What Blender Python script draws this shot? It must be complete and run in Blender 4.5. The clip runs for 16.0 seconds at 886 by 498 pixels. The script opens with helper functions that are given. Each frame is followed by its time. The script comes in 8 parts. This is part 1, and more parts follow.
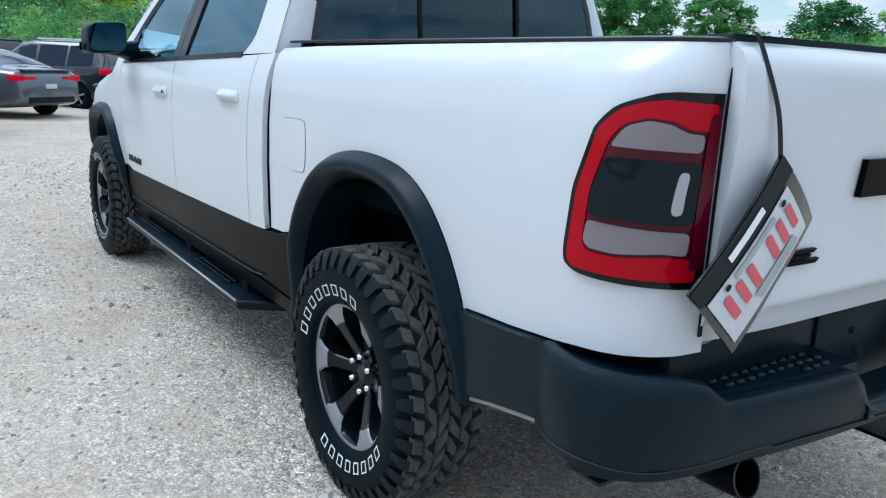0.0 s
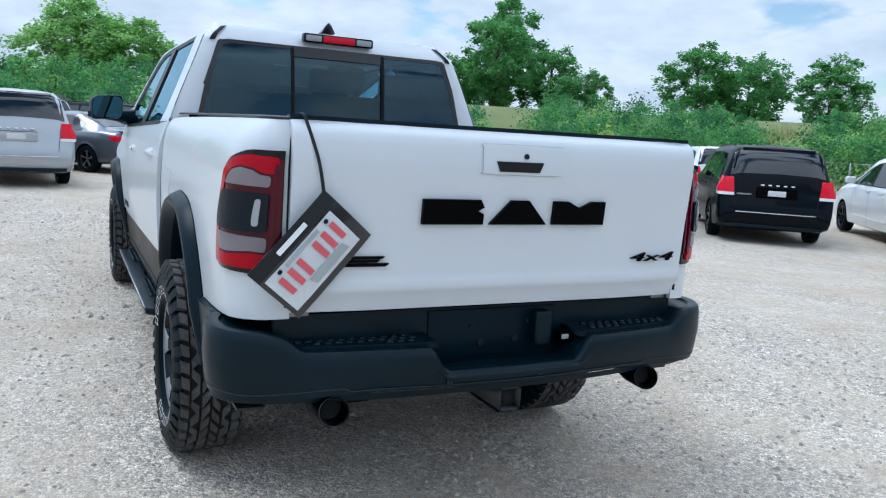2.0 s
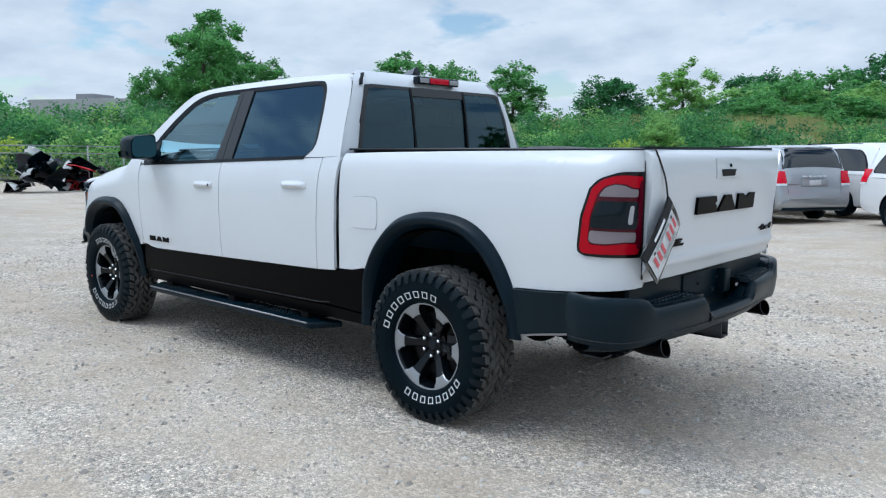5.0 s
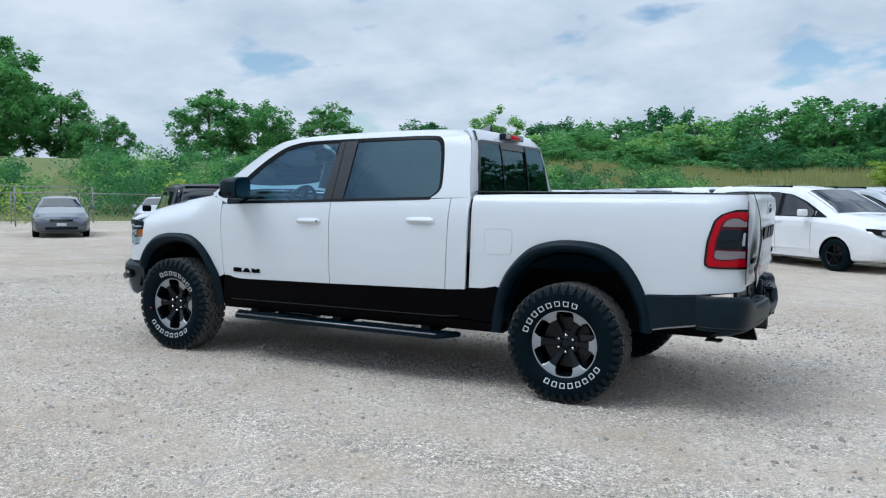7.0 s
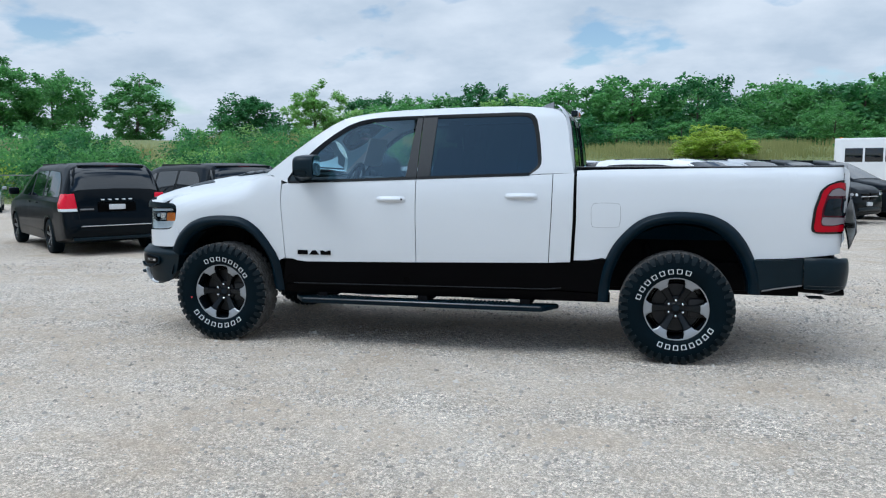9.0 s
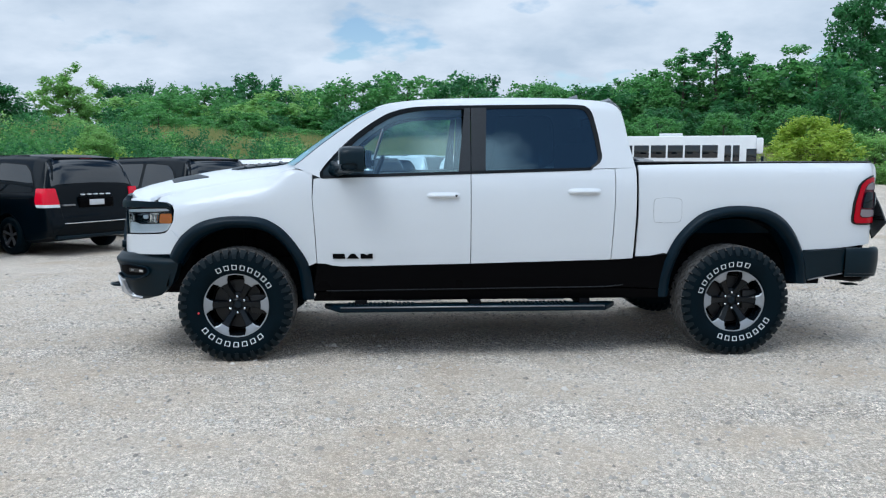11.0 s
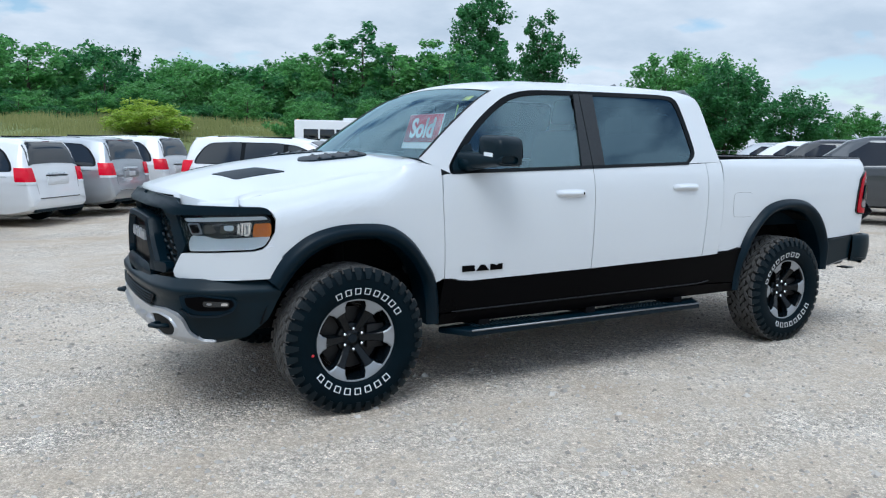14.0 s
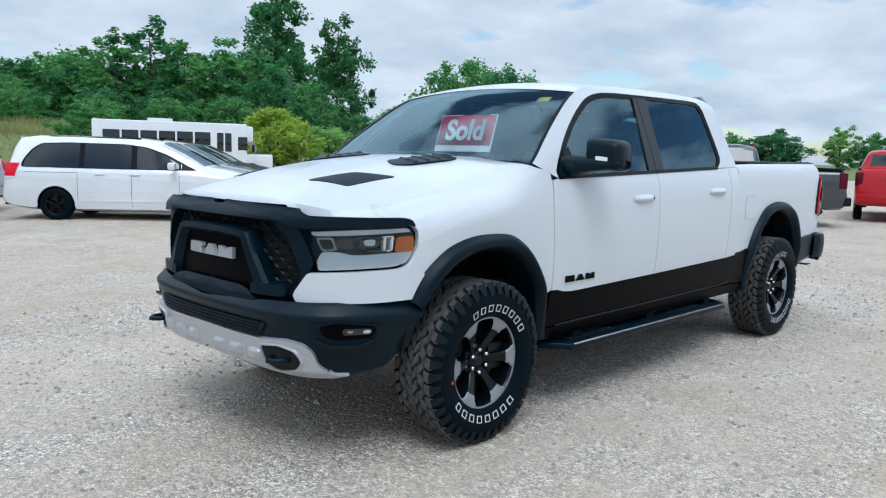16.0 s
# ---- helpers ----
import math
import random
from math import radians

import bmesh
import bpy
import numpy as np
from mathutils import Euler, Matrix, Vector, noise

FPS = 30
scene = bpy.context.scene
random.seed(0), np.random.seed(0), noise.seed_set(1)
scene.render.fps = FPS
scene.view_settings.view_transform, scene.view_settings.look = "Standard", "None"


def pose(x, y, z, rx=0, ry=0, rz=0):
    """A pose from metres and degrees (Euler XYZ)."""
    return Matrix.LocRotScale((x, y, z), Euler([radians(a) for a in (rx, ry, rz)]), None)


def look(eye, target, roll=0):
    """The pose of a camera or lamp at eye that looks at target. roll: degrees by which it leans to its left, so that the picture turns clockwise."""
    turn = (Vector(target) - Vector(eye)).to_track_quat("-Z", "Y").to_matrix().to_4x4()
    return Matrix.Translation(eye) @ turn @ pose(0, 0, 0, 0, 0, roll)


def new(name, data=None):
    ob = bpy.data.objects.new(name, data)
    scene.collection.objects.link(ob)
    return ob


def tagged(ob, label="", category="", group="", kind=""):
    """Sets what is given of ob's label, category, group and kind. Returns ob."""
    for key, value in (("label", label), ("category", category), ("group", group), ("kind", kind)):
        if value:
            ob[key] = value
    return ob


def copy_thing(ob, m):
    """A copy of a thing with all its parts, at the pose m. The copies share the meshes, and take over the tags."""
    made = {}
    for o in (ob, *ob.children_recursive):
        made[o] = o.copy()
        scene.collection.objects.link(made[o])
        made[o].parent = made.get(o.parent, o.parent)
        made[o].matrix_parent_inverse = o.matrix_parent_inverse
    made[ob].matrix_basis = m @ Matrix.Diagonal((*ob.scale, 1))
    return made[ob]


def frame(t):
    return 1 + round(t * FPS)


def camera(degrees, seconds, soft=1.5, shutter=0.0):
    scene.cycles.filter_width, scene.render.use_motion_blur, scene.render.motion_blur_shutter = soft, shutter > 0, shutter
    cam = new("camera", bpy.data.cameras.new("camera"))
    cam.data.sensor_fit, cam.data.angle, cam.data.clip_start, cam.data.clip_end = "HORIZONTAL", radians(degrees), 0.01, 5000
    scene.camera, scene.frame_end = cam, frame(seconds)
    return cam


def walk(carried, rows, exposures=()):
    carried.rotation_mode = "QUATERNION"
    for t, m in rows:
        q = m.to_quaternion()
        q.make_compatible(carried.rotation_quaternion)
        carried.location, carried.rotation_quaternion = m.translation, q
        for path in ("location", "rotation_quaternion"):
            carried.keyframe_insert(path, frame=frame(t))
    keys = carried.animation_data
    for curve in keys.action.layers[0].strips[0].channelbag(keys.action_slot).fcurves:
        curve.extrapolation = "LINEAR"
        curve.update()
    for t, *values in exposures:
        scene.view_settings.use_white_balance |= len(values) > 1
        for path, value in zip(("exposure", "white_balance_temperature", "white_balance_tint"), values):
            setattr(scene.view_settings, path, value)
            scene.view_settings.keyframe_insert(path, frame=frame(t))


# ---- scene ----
# ---------------------------------------------------------------- camera
cam = camera(59.8, 16.0, soft=1.2, shutter=0.0)
PATH = [
    (0, (3.865, -2.081, 1.37), (2.264, -0.972, 0.913), 2.4), 
    (0.5, (4.343, -1.924, 1.417), (2.686, -0.885, 0.999), 2.4), 
    (1, (4.719, -1.805, 1.441), (3.009, -0.83, 1.083), 2.6), 
    (1.5, (5.035, -1.542, 1.414), (3.275, -0.64, 1.113), 2.9), 
    (2, (5.217, -1.433, 1.429), (3.45, -0.546, 1.129), 3.5), 
    (2.5, (5.22, -1.474, 1.421), (3.457, -0.574, 1.131), 3.6), 
    (3, (5.151, -1.759, 1.41), (3.449, -0.746, 1.135), 3.4), 
    (3.5, (5.03, -2.245, 1.401), (3.404, -1.112, 1.127), 2.9), 
    (3.7, (4.949, -2.453, 1.398), (3.36, -1.27, 1.119), 2.3), 
    (5.8, (4.283, -4.841, 1.449), (3.098, -3.243, 1.242), -0.1), 
    (6, (4.189, -5.066, 1.434), (3.035, -3.444, 1.239), -0.1), 
    (6.5, (3.858, -5.523, 1.428), (2.819, -3.821, 1.272), -0.2), 
    (7, (3.507, -5.998, 1.436), (2.582, -4.231, 1.289), 0.5), 
    (7.5, (3.068, -6.378, 1.43), (2.257, -4.556, 1.284), 0.6), 
    (8, (2.603, -6.712, 1.423), (1.911, -4.842, 1.265), 1.0), 
    (8.5, (2.104, -6.799, 1.429), (1.523, -4.894, 1.237), 0.7), 
    (8.7, (1.863, -6.804, 1.441), (1.32, -4.889, 1.239), 0.2), 
    (10.8, (-0.458, -6.637, 1.427), (-0.382, -4.65, 1.209), 0.5), 
    (11, (-0.685, -6.562, 1.441), (-0.564, -4.579, 1.216), 0.1), 
    (11.5, (-1.262, -6.332, 1.44), (-1.036, -4.36, 1.194), 0.4), 
    (12, (-1.744, -6.102, 1.447), (-1.404, -4.149, 1.184), 1.1), 
    (12.5, (-2.239, -5.806, 1.458), (-1.774, -3.877, 1.206), 1.4), 
    (13, (-2.693, -5.558, 1.474), (-2.054, -3.679, 1.228), 2.2), 
    (13.5, (-3.084, -5.187, 1.488), (-2.248, -3.389, 1.232), 1.8), 
    (14, (-3.514, -4.833, 1.472), (-2.517, -3.12, 1.211), 1.0), 
    (14.5, (-3.865, -4.497, 1.461), (-2.737, -2.865, 1.21), 1.2), 
    (15, (-4.197, -4.127, 1.454), (-2.941, -2.589, 1.221), 1.7), 
    (15.5, (-4.51, -3.832, 1.456), (-3.154, -2.381, 1.226), 2.0), 
    (16, (-4.68, -3.49, 1.434), (-3.262, -2.1, 1.193), 1.4), 
]
walk(cam, [(t, look(e, g, r)) for t, e, g, r in PATH], exposures=[(0, 0.77, 5380, 4), (4, 0.74, 5470, 4), (6, 0.53, 5570, 4), (9, 0.54, 5570, 4), (12.5, 0.63, 5570, 4), (16, 0.59, 5560, 4)])

# ---------------------------------------------------------------- sky and sun
SUN_EL, SUN_AZ = 58.0, 222.0


def make_world():
    w = bpy.data.worlds.new("sky")
    scene.world = w
    w.use_nodes = True
    nt = w.node_tree
    n, l = nt.nodes, nt.links
    n.clear()
    out = n.new("ShaderNodeOutputWorld")
    bg = n.new("ShaderNodeBackground")
    bg.inputs["Strength"].default_value = 0.1
    sky = n.new("ShaderNodeTexSky")
    sky.sky_type = "NISHITA"
    sky.sun_disc = False
    sky.sun_elevation = radians(SUN_EL)
    sky.sun_rotation = radians(SUN_AZ)
    sky.dust_density = 0.7
    tc = n.new("ShaderNodeTexCoord")
    sep = n.new("ShaderNodeSeparateXYZ")
    l.new(tc.outputs["Generated"], sep.inputs[0])
    zz = n.new("ShaderNodeMath")
    zz.operation = "MAXIMUM"
    zz.inputs[1].default_value = 0.0
    l.new(sep.outputs["Z"], zz.inputs[0])
    add = n.new("ShaderNodeMath")
    add.operation = "ADD"
    add.inputs[1].default_value = 0.26
    l.new(zz.outputs[0], add.inputs[0])
    comb = n.new("ShaderNodeCombineXYZ")
    for k, ax in enumerate("XY"):
        d = n.new("ShaderNodeMath")
        d.operation = "DIVIDE"
        l.new(sep.outputs[ax], d.inputs[0])
        l.new(add.outputs[0], d.inputs[1])
        l.new(d.outputs[0], comb.inputs[k])
    cover = n.new("ShaderNodeTexNoise")
    cover.inputs["Scale"].default_value = 2.3
    cover.inputs["Detail"].default_value = 9.0
    cover.inputs["Roughness"].default_value = 0.47
    cover.inputs["Distortion"].default_value = 0.15
    l.new(comb.outputs[0], cover.inputs["Vector"])
    ramp = n.new("ShaderNodeValToRGB")
    # the cloud cover breaks up towards the south
    lean = n.new("ShaderNodeMath")
    lean.operation = "MULTIPLY_ADD"
    lean.inputs[1].default_value = 0.045
    l.new(sep.outputs["Y"], lean.inputs[0])
    l.new(cover.outputs["Fac"], lean.inputs[2])
    ramp.color_ramp.elements[0].position = 0.42
    ramp.color_ramp.elements[1].position = 0.50
    tufts = n.new("ShaderNodeTexNoise")
    tufts.inputs["Scale"].default_value = 5.0
    tufts.inputs["Detail"].default_value = 7.0
    tufts.inputs["Roughness"].default_value = 0.5
    l.new(comb.outputs[0], tufts.inputs["Vector"])
    broken = n.new("ShaderNodeMath")
    broken.operation = "MULTIPLY_ADD"
    broken.inputs[1].default_value = 0.42
    l.new(tufts.outputs["Fac"], broken.inputs[0])
    l.new(lean.outputs[0], broken.inputs[2])
    even = n.new("ShaderNodeMath")
    even.operation = "SUBTRACT"
    # and breaks up more overhead
    gaps = n.new("ShaderNodeMapRange")
    gaps.inputs["From Min"].default_value = 0.25
    gaps.inputs["From Max"].default_value = 0.75
    gaps.inputs["To Min"].default_value = 0.160
    gaps.inputs["To Max"].default_value = 0.238
    l.new(sep.outputs["Z"], gaps.inputs["Value"])
    l.new(gaps.outputs[0], even.inputs[1])
    l.new(broken.outputs[0], even.inputs[0])
    l.new(even.outputs[0], ramp.inputs[0])
    puff = n.new("ShaderNodeTexNoise")
    puff.inputs["Scale"].default_value = 2.6
    puff.inputs["Detail"].default_value = 6.0
    puff.inputs["Roughness"].default_value = 0.55
    l.new(comb.outputs[0], puff.inputs["Vector"])
    shade = n.new("ShaderNodeValToRGB")
    e = shade.color_ramp.elements
    e[0].position, e[0].color = 0.34, (4.15, 4.45, 4.90, 1)
    e[1].position, e[1].color = 0.64, (5.9, 5.9, 6.1, 1)
    l.new(puff.outputs["Fac"], shade.inputs[0])
    boost = n.new("ShaderNodeMix")
    boost.data_type = "RGBA"
    boost.blend_type = "MULTIPLY"
    boost.inputs["Factor"].default_value = 1.0
    boost.inputs[7].default_value = (0.92, 0.865, 0.81, 1)
    l.new(sky.outputs[0], boost.inputs[6])
    mix = n.new("ShaderNodeMix")
    mix.data_type = "RGBA"
    l.new(ramp.outputs[0], mix.inputs["Factor"])
    l.new(boost.outputs[2], mix.inputs[6])
    # an overcast sky is brighter overhead than at the horizon
    rise = n.new("ShaderNodeMapRange")
    rise.inputs["From Min"].default_value = 0.22
    rise.inputs["From Max"].default_value = 1.0
    rise.inputs["To Min"].default_value = 0.90
    rise.inputs["To Max"].default_value = 2.6
    l.new(sep.outputs["Z"], rise.inputs["Value"])
    dome = n.new("ShaderNodeVectorMath")
    dome.operation = "SCALE"
    l.new(shade.outputs[0], dome.inputs[0])
    l.new(rise.outputs[0], dome.inputs["Scale"])
    l.new(dome.outputs[0], mix.inputs[7])
    l.new(mix.outputs[2], bg.inputs["Color"])
    l.new(bg.outputs[0], out.inputs[0])


make_world()
sun = new("sun", bpy.data.lights.new("sun", "SUN"))
sun.data.energy, sun.data.angle, sun.data.color = 1.0, radians(30), (1.0, 0.96, 0.90)
_a, _e = radians(SUN_AZ), radians(SUN_EL)
sun.matrix_world = look(Vector((math.sin(_a) * math.cos(_e), math.cos(_a) * math.cos(_e), math.sin(_e))) * 60, (0, 0, 0))

# ---------------------------------------------------------------- materials


def principled(name):
    m = bpy.data.materials.new(name)
    m.use_nodes = True
    return m, m.node_tree.nodes, m.node_tree.links, m.node_tree.nodes["Principled BSDF"]


def noise_node(n, l, scale, detail=4.0, rough=0.55, coords="Object"):
    tc = n.new("ShaderNodeTexCoord")
    t = n.new("ShaderNodeTexNoise")
    t.inputs["Scale"].default_value = scale
    t.inputs["Detail"].default_value = detail
    t.inputs["Roughness"].default_value = rough
    l.new(tc.outputs[coords], t.inputs["Vector"])
    return t


def mat(name, col, rough=0.5, metal=0.0, vary=0.12, big=2.0, fine=60.0, bump=0.05, coat=0.0, col2=None, spec=0.5, bump_dist=0.004, wear=0.1):
    """A surface with variation at two scales, roughness wear and fine relief."""
    m, n, l, p = principled(name)
    c1 = tuple(col)
    c2 = tuple(col2) if col2 else tuple(max(0.0, c * (1 - vary * 2)) for c in col)
    nb = noise_node(n, l, big, 5)
    nf = noise_node(n, l, fine, 3)
    am = n.new("ShaderNodeMath")
    am.operation = "MULTIPLY_ADD"
    am.inputs[1].default_value = 0.55
    l.new(nb.outputs["Fac"], am.inputs[0])
    hm = n.new("ShaderNodeMath")
    hm.operation = "MULTIPLY"
    hm.inputs[1].default_value = 0.45
    l.new(nf.outputs["Fac"], hm.inputs[0])
    l.new(hm.outputs[0], am.inputs[2])
    r = n.new("ShaderNodeValToRGB")
    e = r.color_ramp.elements
    e[0].position, e[0].color = 0.3, (*c2, 1)
    e[1].position, e[1].color = 0.62, (*c1, 1)
    l.new(am.outputs[0], r.inputs[0])
    l.new(r.outputs[0], p.inputs["Base Color"])
    rr = n.new("ShaderNodeMapRange")
    rr.inputs["To Min"].default_value = max(0.02, rough - wear)
    rr.inputs["To Max"].default_value = min(1.0, rough + wear)
    l.new(nb.outputs["Fac"], rr.inputs["Value"])
    l.new(rr.outputs[0], p.inputs["Roughness"])
    p.inputs["Metallic"].default_value = metal
    p.inputs["Specular IOR Level"].default_value = spec
    if coat:
        p.inputs["Coat Weight"].default_value = coat
        p.inputs["Coat Roughness"].default_value = 0.04
    if bump:
        b = n.new("ShaderNodeBump")
        b.inputs["Strength"].default_value = bump
        b.inputs["Distance"].default_value = bump_dist
        l.new(nf.outputs["Fac"], b.inputs["Height"])
        l.new(b.outputs[0], p.inputs["Normal"])
    return m


def paint(name, col, flake=0.0, dust=0.05, coat=1.0, spec=0.5):
    """Car paint: clear coat over colour, a little dust low down the panels' own noise."""
    return mat(name, col, rough=0.32, metal=flake, vary=dust, big=1.3, fine=420.0, bump=0.0, coat=coat, wear=0.06, spec=spec)


def glass(name, tint, rough=0.0, ior=1.62, sheen=(0.74, 0.92, 1.0)):
    m = bpy.data.materials.new(name)
    m.use_nodes = True
    n, l = m.node_tree.nodes, m.node_tree.links
    n.clear()
    out = n.new("ShaderNodeOutputMaterial")
    tr = n.new("ShaderNodeBsdfTransparent")
    tr.inputs[0].default_value = (*tint, 1)
    gl = n.new("ShaderNodeBsdfGlossy")
    gl.inputs["Roughness"].default_value = rough
    gl.inputs["Color"].default_value = (*sheen, 1)
    fr = n.new("ShaderNodeFresnel")
    fr.inputs["IOR"].default_value = ior
    t = noise_node(n, l, 3.0, 3)
    b = n.new("ShaderNodeBump")
    b.inputs["Strength"].default_value = 0.02
    b.inputs["Distance"].default_value = 0.02
    l.new(t.outputs["Fac"], b.inputs["Height"])
    l.new(b.outputs[0], gl.inputs["Normal"])
    mx = n.new("ShaderNodeMixShader")
    l.new(fr.outputs[0], mx.inputs[0])
    l.new(tr.outputs[0], mx.inputs[1])
    l.new(gl.outputs[0], mx.inputs[2])
    l.new(mx.outputs[0], out.inputs[0])
    return m


def lens_mat(name, col, rough=0.12, emit=None):
    m, n, l, p = principled(name)
    t = n.new("ShaderNodeTexVoronoi")
    t.inputs["Scale"].default_value = 90.0
    tc = n.new("ShaderNodeTexCoord")
    l.new(tc.outputs["Object"], t.inputs["Vector"])
    b = n.new("ShaderNodeBump")
    b.inputs["Strength"].default_value = 0.06
    b.inputs["Distance"].default_value = 0.002
    l.new(t.outputs["Distance"], b.inputs["Height"])
    l.new(b.outputs[0], p.inputs["Normal"])
    p.inputs["Base Color"].default_value = (*col, 1)
    p.inputs["Roughness"].default_value = rough
    p.inputs["Coat Weight"].default_value = 0.15
    p.inputs["Coat Roughness"].default_value = 0.03
    p.inputs["Specular IOR Level"].default_value = 0.2
    return m


def leaf_mat(name, dark, light, scale=0.45):
    m, n, l, p = principled(name)
    g = n.new("ShaderNodeNewGeometry")
    nb = noise_node(n, l, scale, 3)
    r = n.new("ShaderNodeValToRGB")
    e = r.color_ramp.elements
    e[0].position, e[0].color = 0.15, (*dark, 1)
    e[1].position, e[1].color = 0.85, (*light, 1)
    ad = n.new("ShaderNodeMath")
    ad.operation = "MULTIPLY_ADD"
    ad.inputs[1].default_value = 0.32
    l.new(g.outputs["Random Per Island"], ad.inputs[0])
    hm = n.new("ShaderNodeMath")
    hm.operation = "MULTIPLY"
    hm.inputs[1].default_value = 0.72
    l.new(nb.outputs["Fac"], hm.inputs[0])
    l.new(hm.outputs[0], ad.inputs[2])
    l.new(ad.outputs[0], r.inputs[0])
    l.new(r.outputs[0], p.inputs["Base Color"])
    p.inputs["Roughness"].default_value = 0.6
    tl = n.new("ShaderNodeBsdfTranslucent")
    bright = n.new("ShaderNodeVectorMath")
    bright.operation = "SCALE"
    bright.inputs["Scale"].default_value = 1.6
    l.new(r.outputs[0], bright.inputs[0])
    l.new(bright.outputs[0], tl.inputs[0])
    mx = n.new("ShaderNodeMixShader")
    mx.inputs[0].default_value = 0.42
    out = n["Material Output"]
    l.new(p.outputs[0], mx.inputs[1])
    l.new(tl.outputs[0], mx.inputs[2])
    l.new(mx.outputs[0], out.inputs[0])
    return m


def gravel_mat():
    m, n, l, p = principled("gravel")
    tc = n.new("ShaderNodeTexCoord")
    big = noise_node(n, l, 0.35, 6, 0.6)
    mid = noise_node(n, l, 1.7, 6, 0.65)

    def node(kind, x, y=None, z=None):
        q = n.new("ShaderNodeMath")
        q.operation = kind
        for k, v in enumerate((x, y, z)):
            if isinstance(v, (int, float)):
                q.inputs[k].default_value = v
            elif v is not None:
                l.new(v, q.inputs[k])
        return q.outputs[0]

    def ramped(x, a0, a1, b0, b1):
        q = n.new("ShaderNodeMapRange")
        for k, v in (("From Min", a0), ("From Max", a1), ("To Min", b0), ("To Max", b1)):
            q.inputs[k].default_value = v
        l.new(x, q.inputs["Value"])
        return q.outputs[0]

    def stones(scale, gap, low, high):
        """Stones packed side by side, shade painted into the darker gaps: a tone factor and a height."""
        v = n.new("ShaderNodeTexVoronoi")
        v.inputs["Scale"].default_value = scale
        l.new(tc.outputs["Object"], v.inputs["Vector"])
        sc = n.new("ShaderNodeSeparateColor")
        l.new(v.outputs["Color"], sc.inputs[0])
        mask = ramped(v.outputs["Distance"], 0.34, 0.62, 1.0, gap)
        return node("MULTIPLY", mask, ramped(sc.outputs[1], 0.0, 1.0, low, high)), node("SUBTRACT", 1.0, v.outputs["Distance"])

    tone_a, high_a = stones(34.0, 0.86, 0.84, 1.20)
    tone_b, high_b = stones(72.0, 0.80, 0.72, 1.34)
    tone_c, high_c = stones(170.0, 0.78, 0.64, 1.42)
    r1 = n.new("ShaderNodeValToRGB")
    e = r1.color_ramp.elements
    e[0].position, e[0].color = 0.40, (0.512, 0.422, 0.324, 1)
    e[1].position, e[1].color = 0.60, (0.715, 0.642, 0.550, 1)
    sm = n.new("ShaderNodeMath")
    sm.operation = "MULTIPLY_ADD"
    sm.inputs[1].default_value = 0.3
    l.new(big.outputs["Fac"], sm.inputs[0])
    # long faint wheel tracks across the lot
    turn = n.new("ShaderNodeMapping")
    turn.inputs["Rotation"].default_value = (0, 0, 0.45)
    turn.inputs["Scale"].default_value = (0.10, 1.15, 1.0)
    l.new(tc.outputs["Object"], turn.inputs["Vector"])
    ruts = n.new("ShaderNodeTexNoise")
    ruts.inputs["Scale"].default_value = 1.0
    ruts.inputs["Detail"].default_value = 4.0
    ruts.inputs["Distortion"].default_value = 0.8
    l.new(turn.outputs[0], ruts.inputs["Vector"])
    rut = n.new("ShaderNodeMath")
    rut.operation = "MULTIPLY_ADD"
    rut.inputs[1].default_value = 0.3
    l.new(ruts.outputs["Fac"], rut.inputs[0])
    s2 = n.new("ShaderNodeMath")
    s2.operation = "MULTIPLY"
    s2.inputs[1].default_value = 0.4
    l.new(mid.outputs["Fac"], s2.inputs[0])
    l.new(s2.outputs[0], rut.inputs[2])
    l.new(rut.outputs[0], sm.inputs[2])
    l.new(sm.outputs[0], r1.inputs[0])
    # loose grit in places, rolled flat and dusty in others
    grit = ramped(node("MULTIPLY_ADD", ruts.outputs["Fac"], 0.6, node("MULTIPLY", mid.outputs["Fac"], 0.4)), 0.42, 0.60, 0.50, 1.15)
    mu = node("MULTIPLY", node("MULTIPLY", tone_a, tone_b), tone_c)
    mu = node("MULTIPLY_ADD", node("SUBTRACT", mu, 0.88), grit, 0.88)
    mc = n.new("ShaderNodeVectorMath")
    mc.operation = "SCALE"
    l.new(r1.outputs[0], mc.inputs[0])
    l.new(mu, mc.inputs["Scale"])
    l.new(mc.outputs[0], p.inputs["Base Color"])
    p.inputs["Roughness"].default_value = 0.95
    p.inputs["Specular IOR Level"].default_value = 0.25
    relief = node("MULTIPLY_ADD", high_a, 0.7, node("MULTIPLY_ADD", high_b, 0.6, node("MULTIPLY", high_c, 0.3)))
    b = n.new("ShaderNodeBump")
    b.inputs["Strength"].default_value = 0.9
    b.inputs["Distance"].default_value = 0.014
    l.new(node("MULTIPLY", relief, grit), b.inputs["Height"])
    l.new(b.outputs[0], p.inputs["Normal"])
    return m


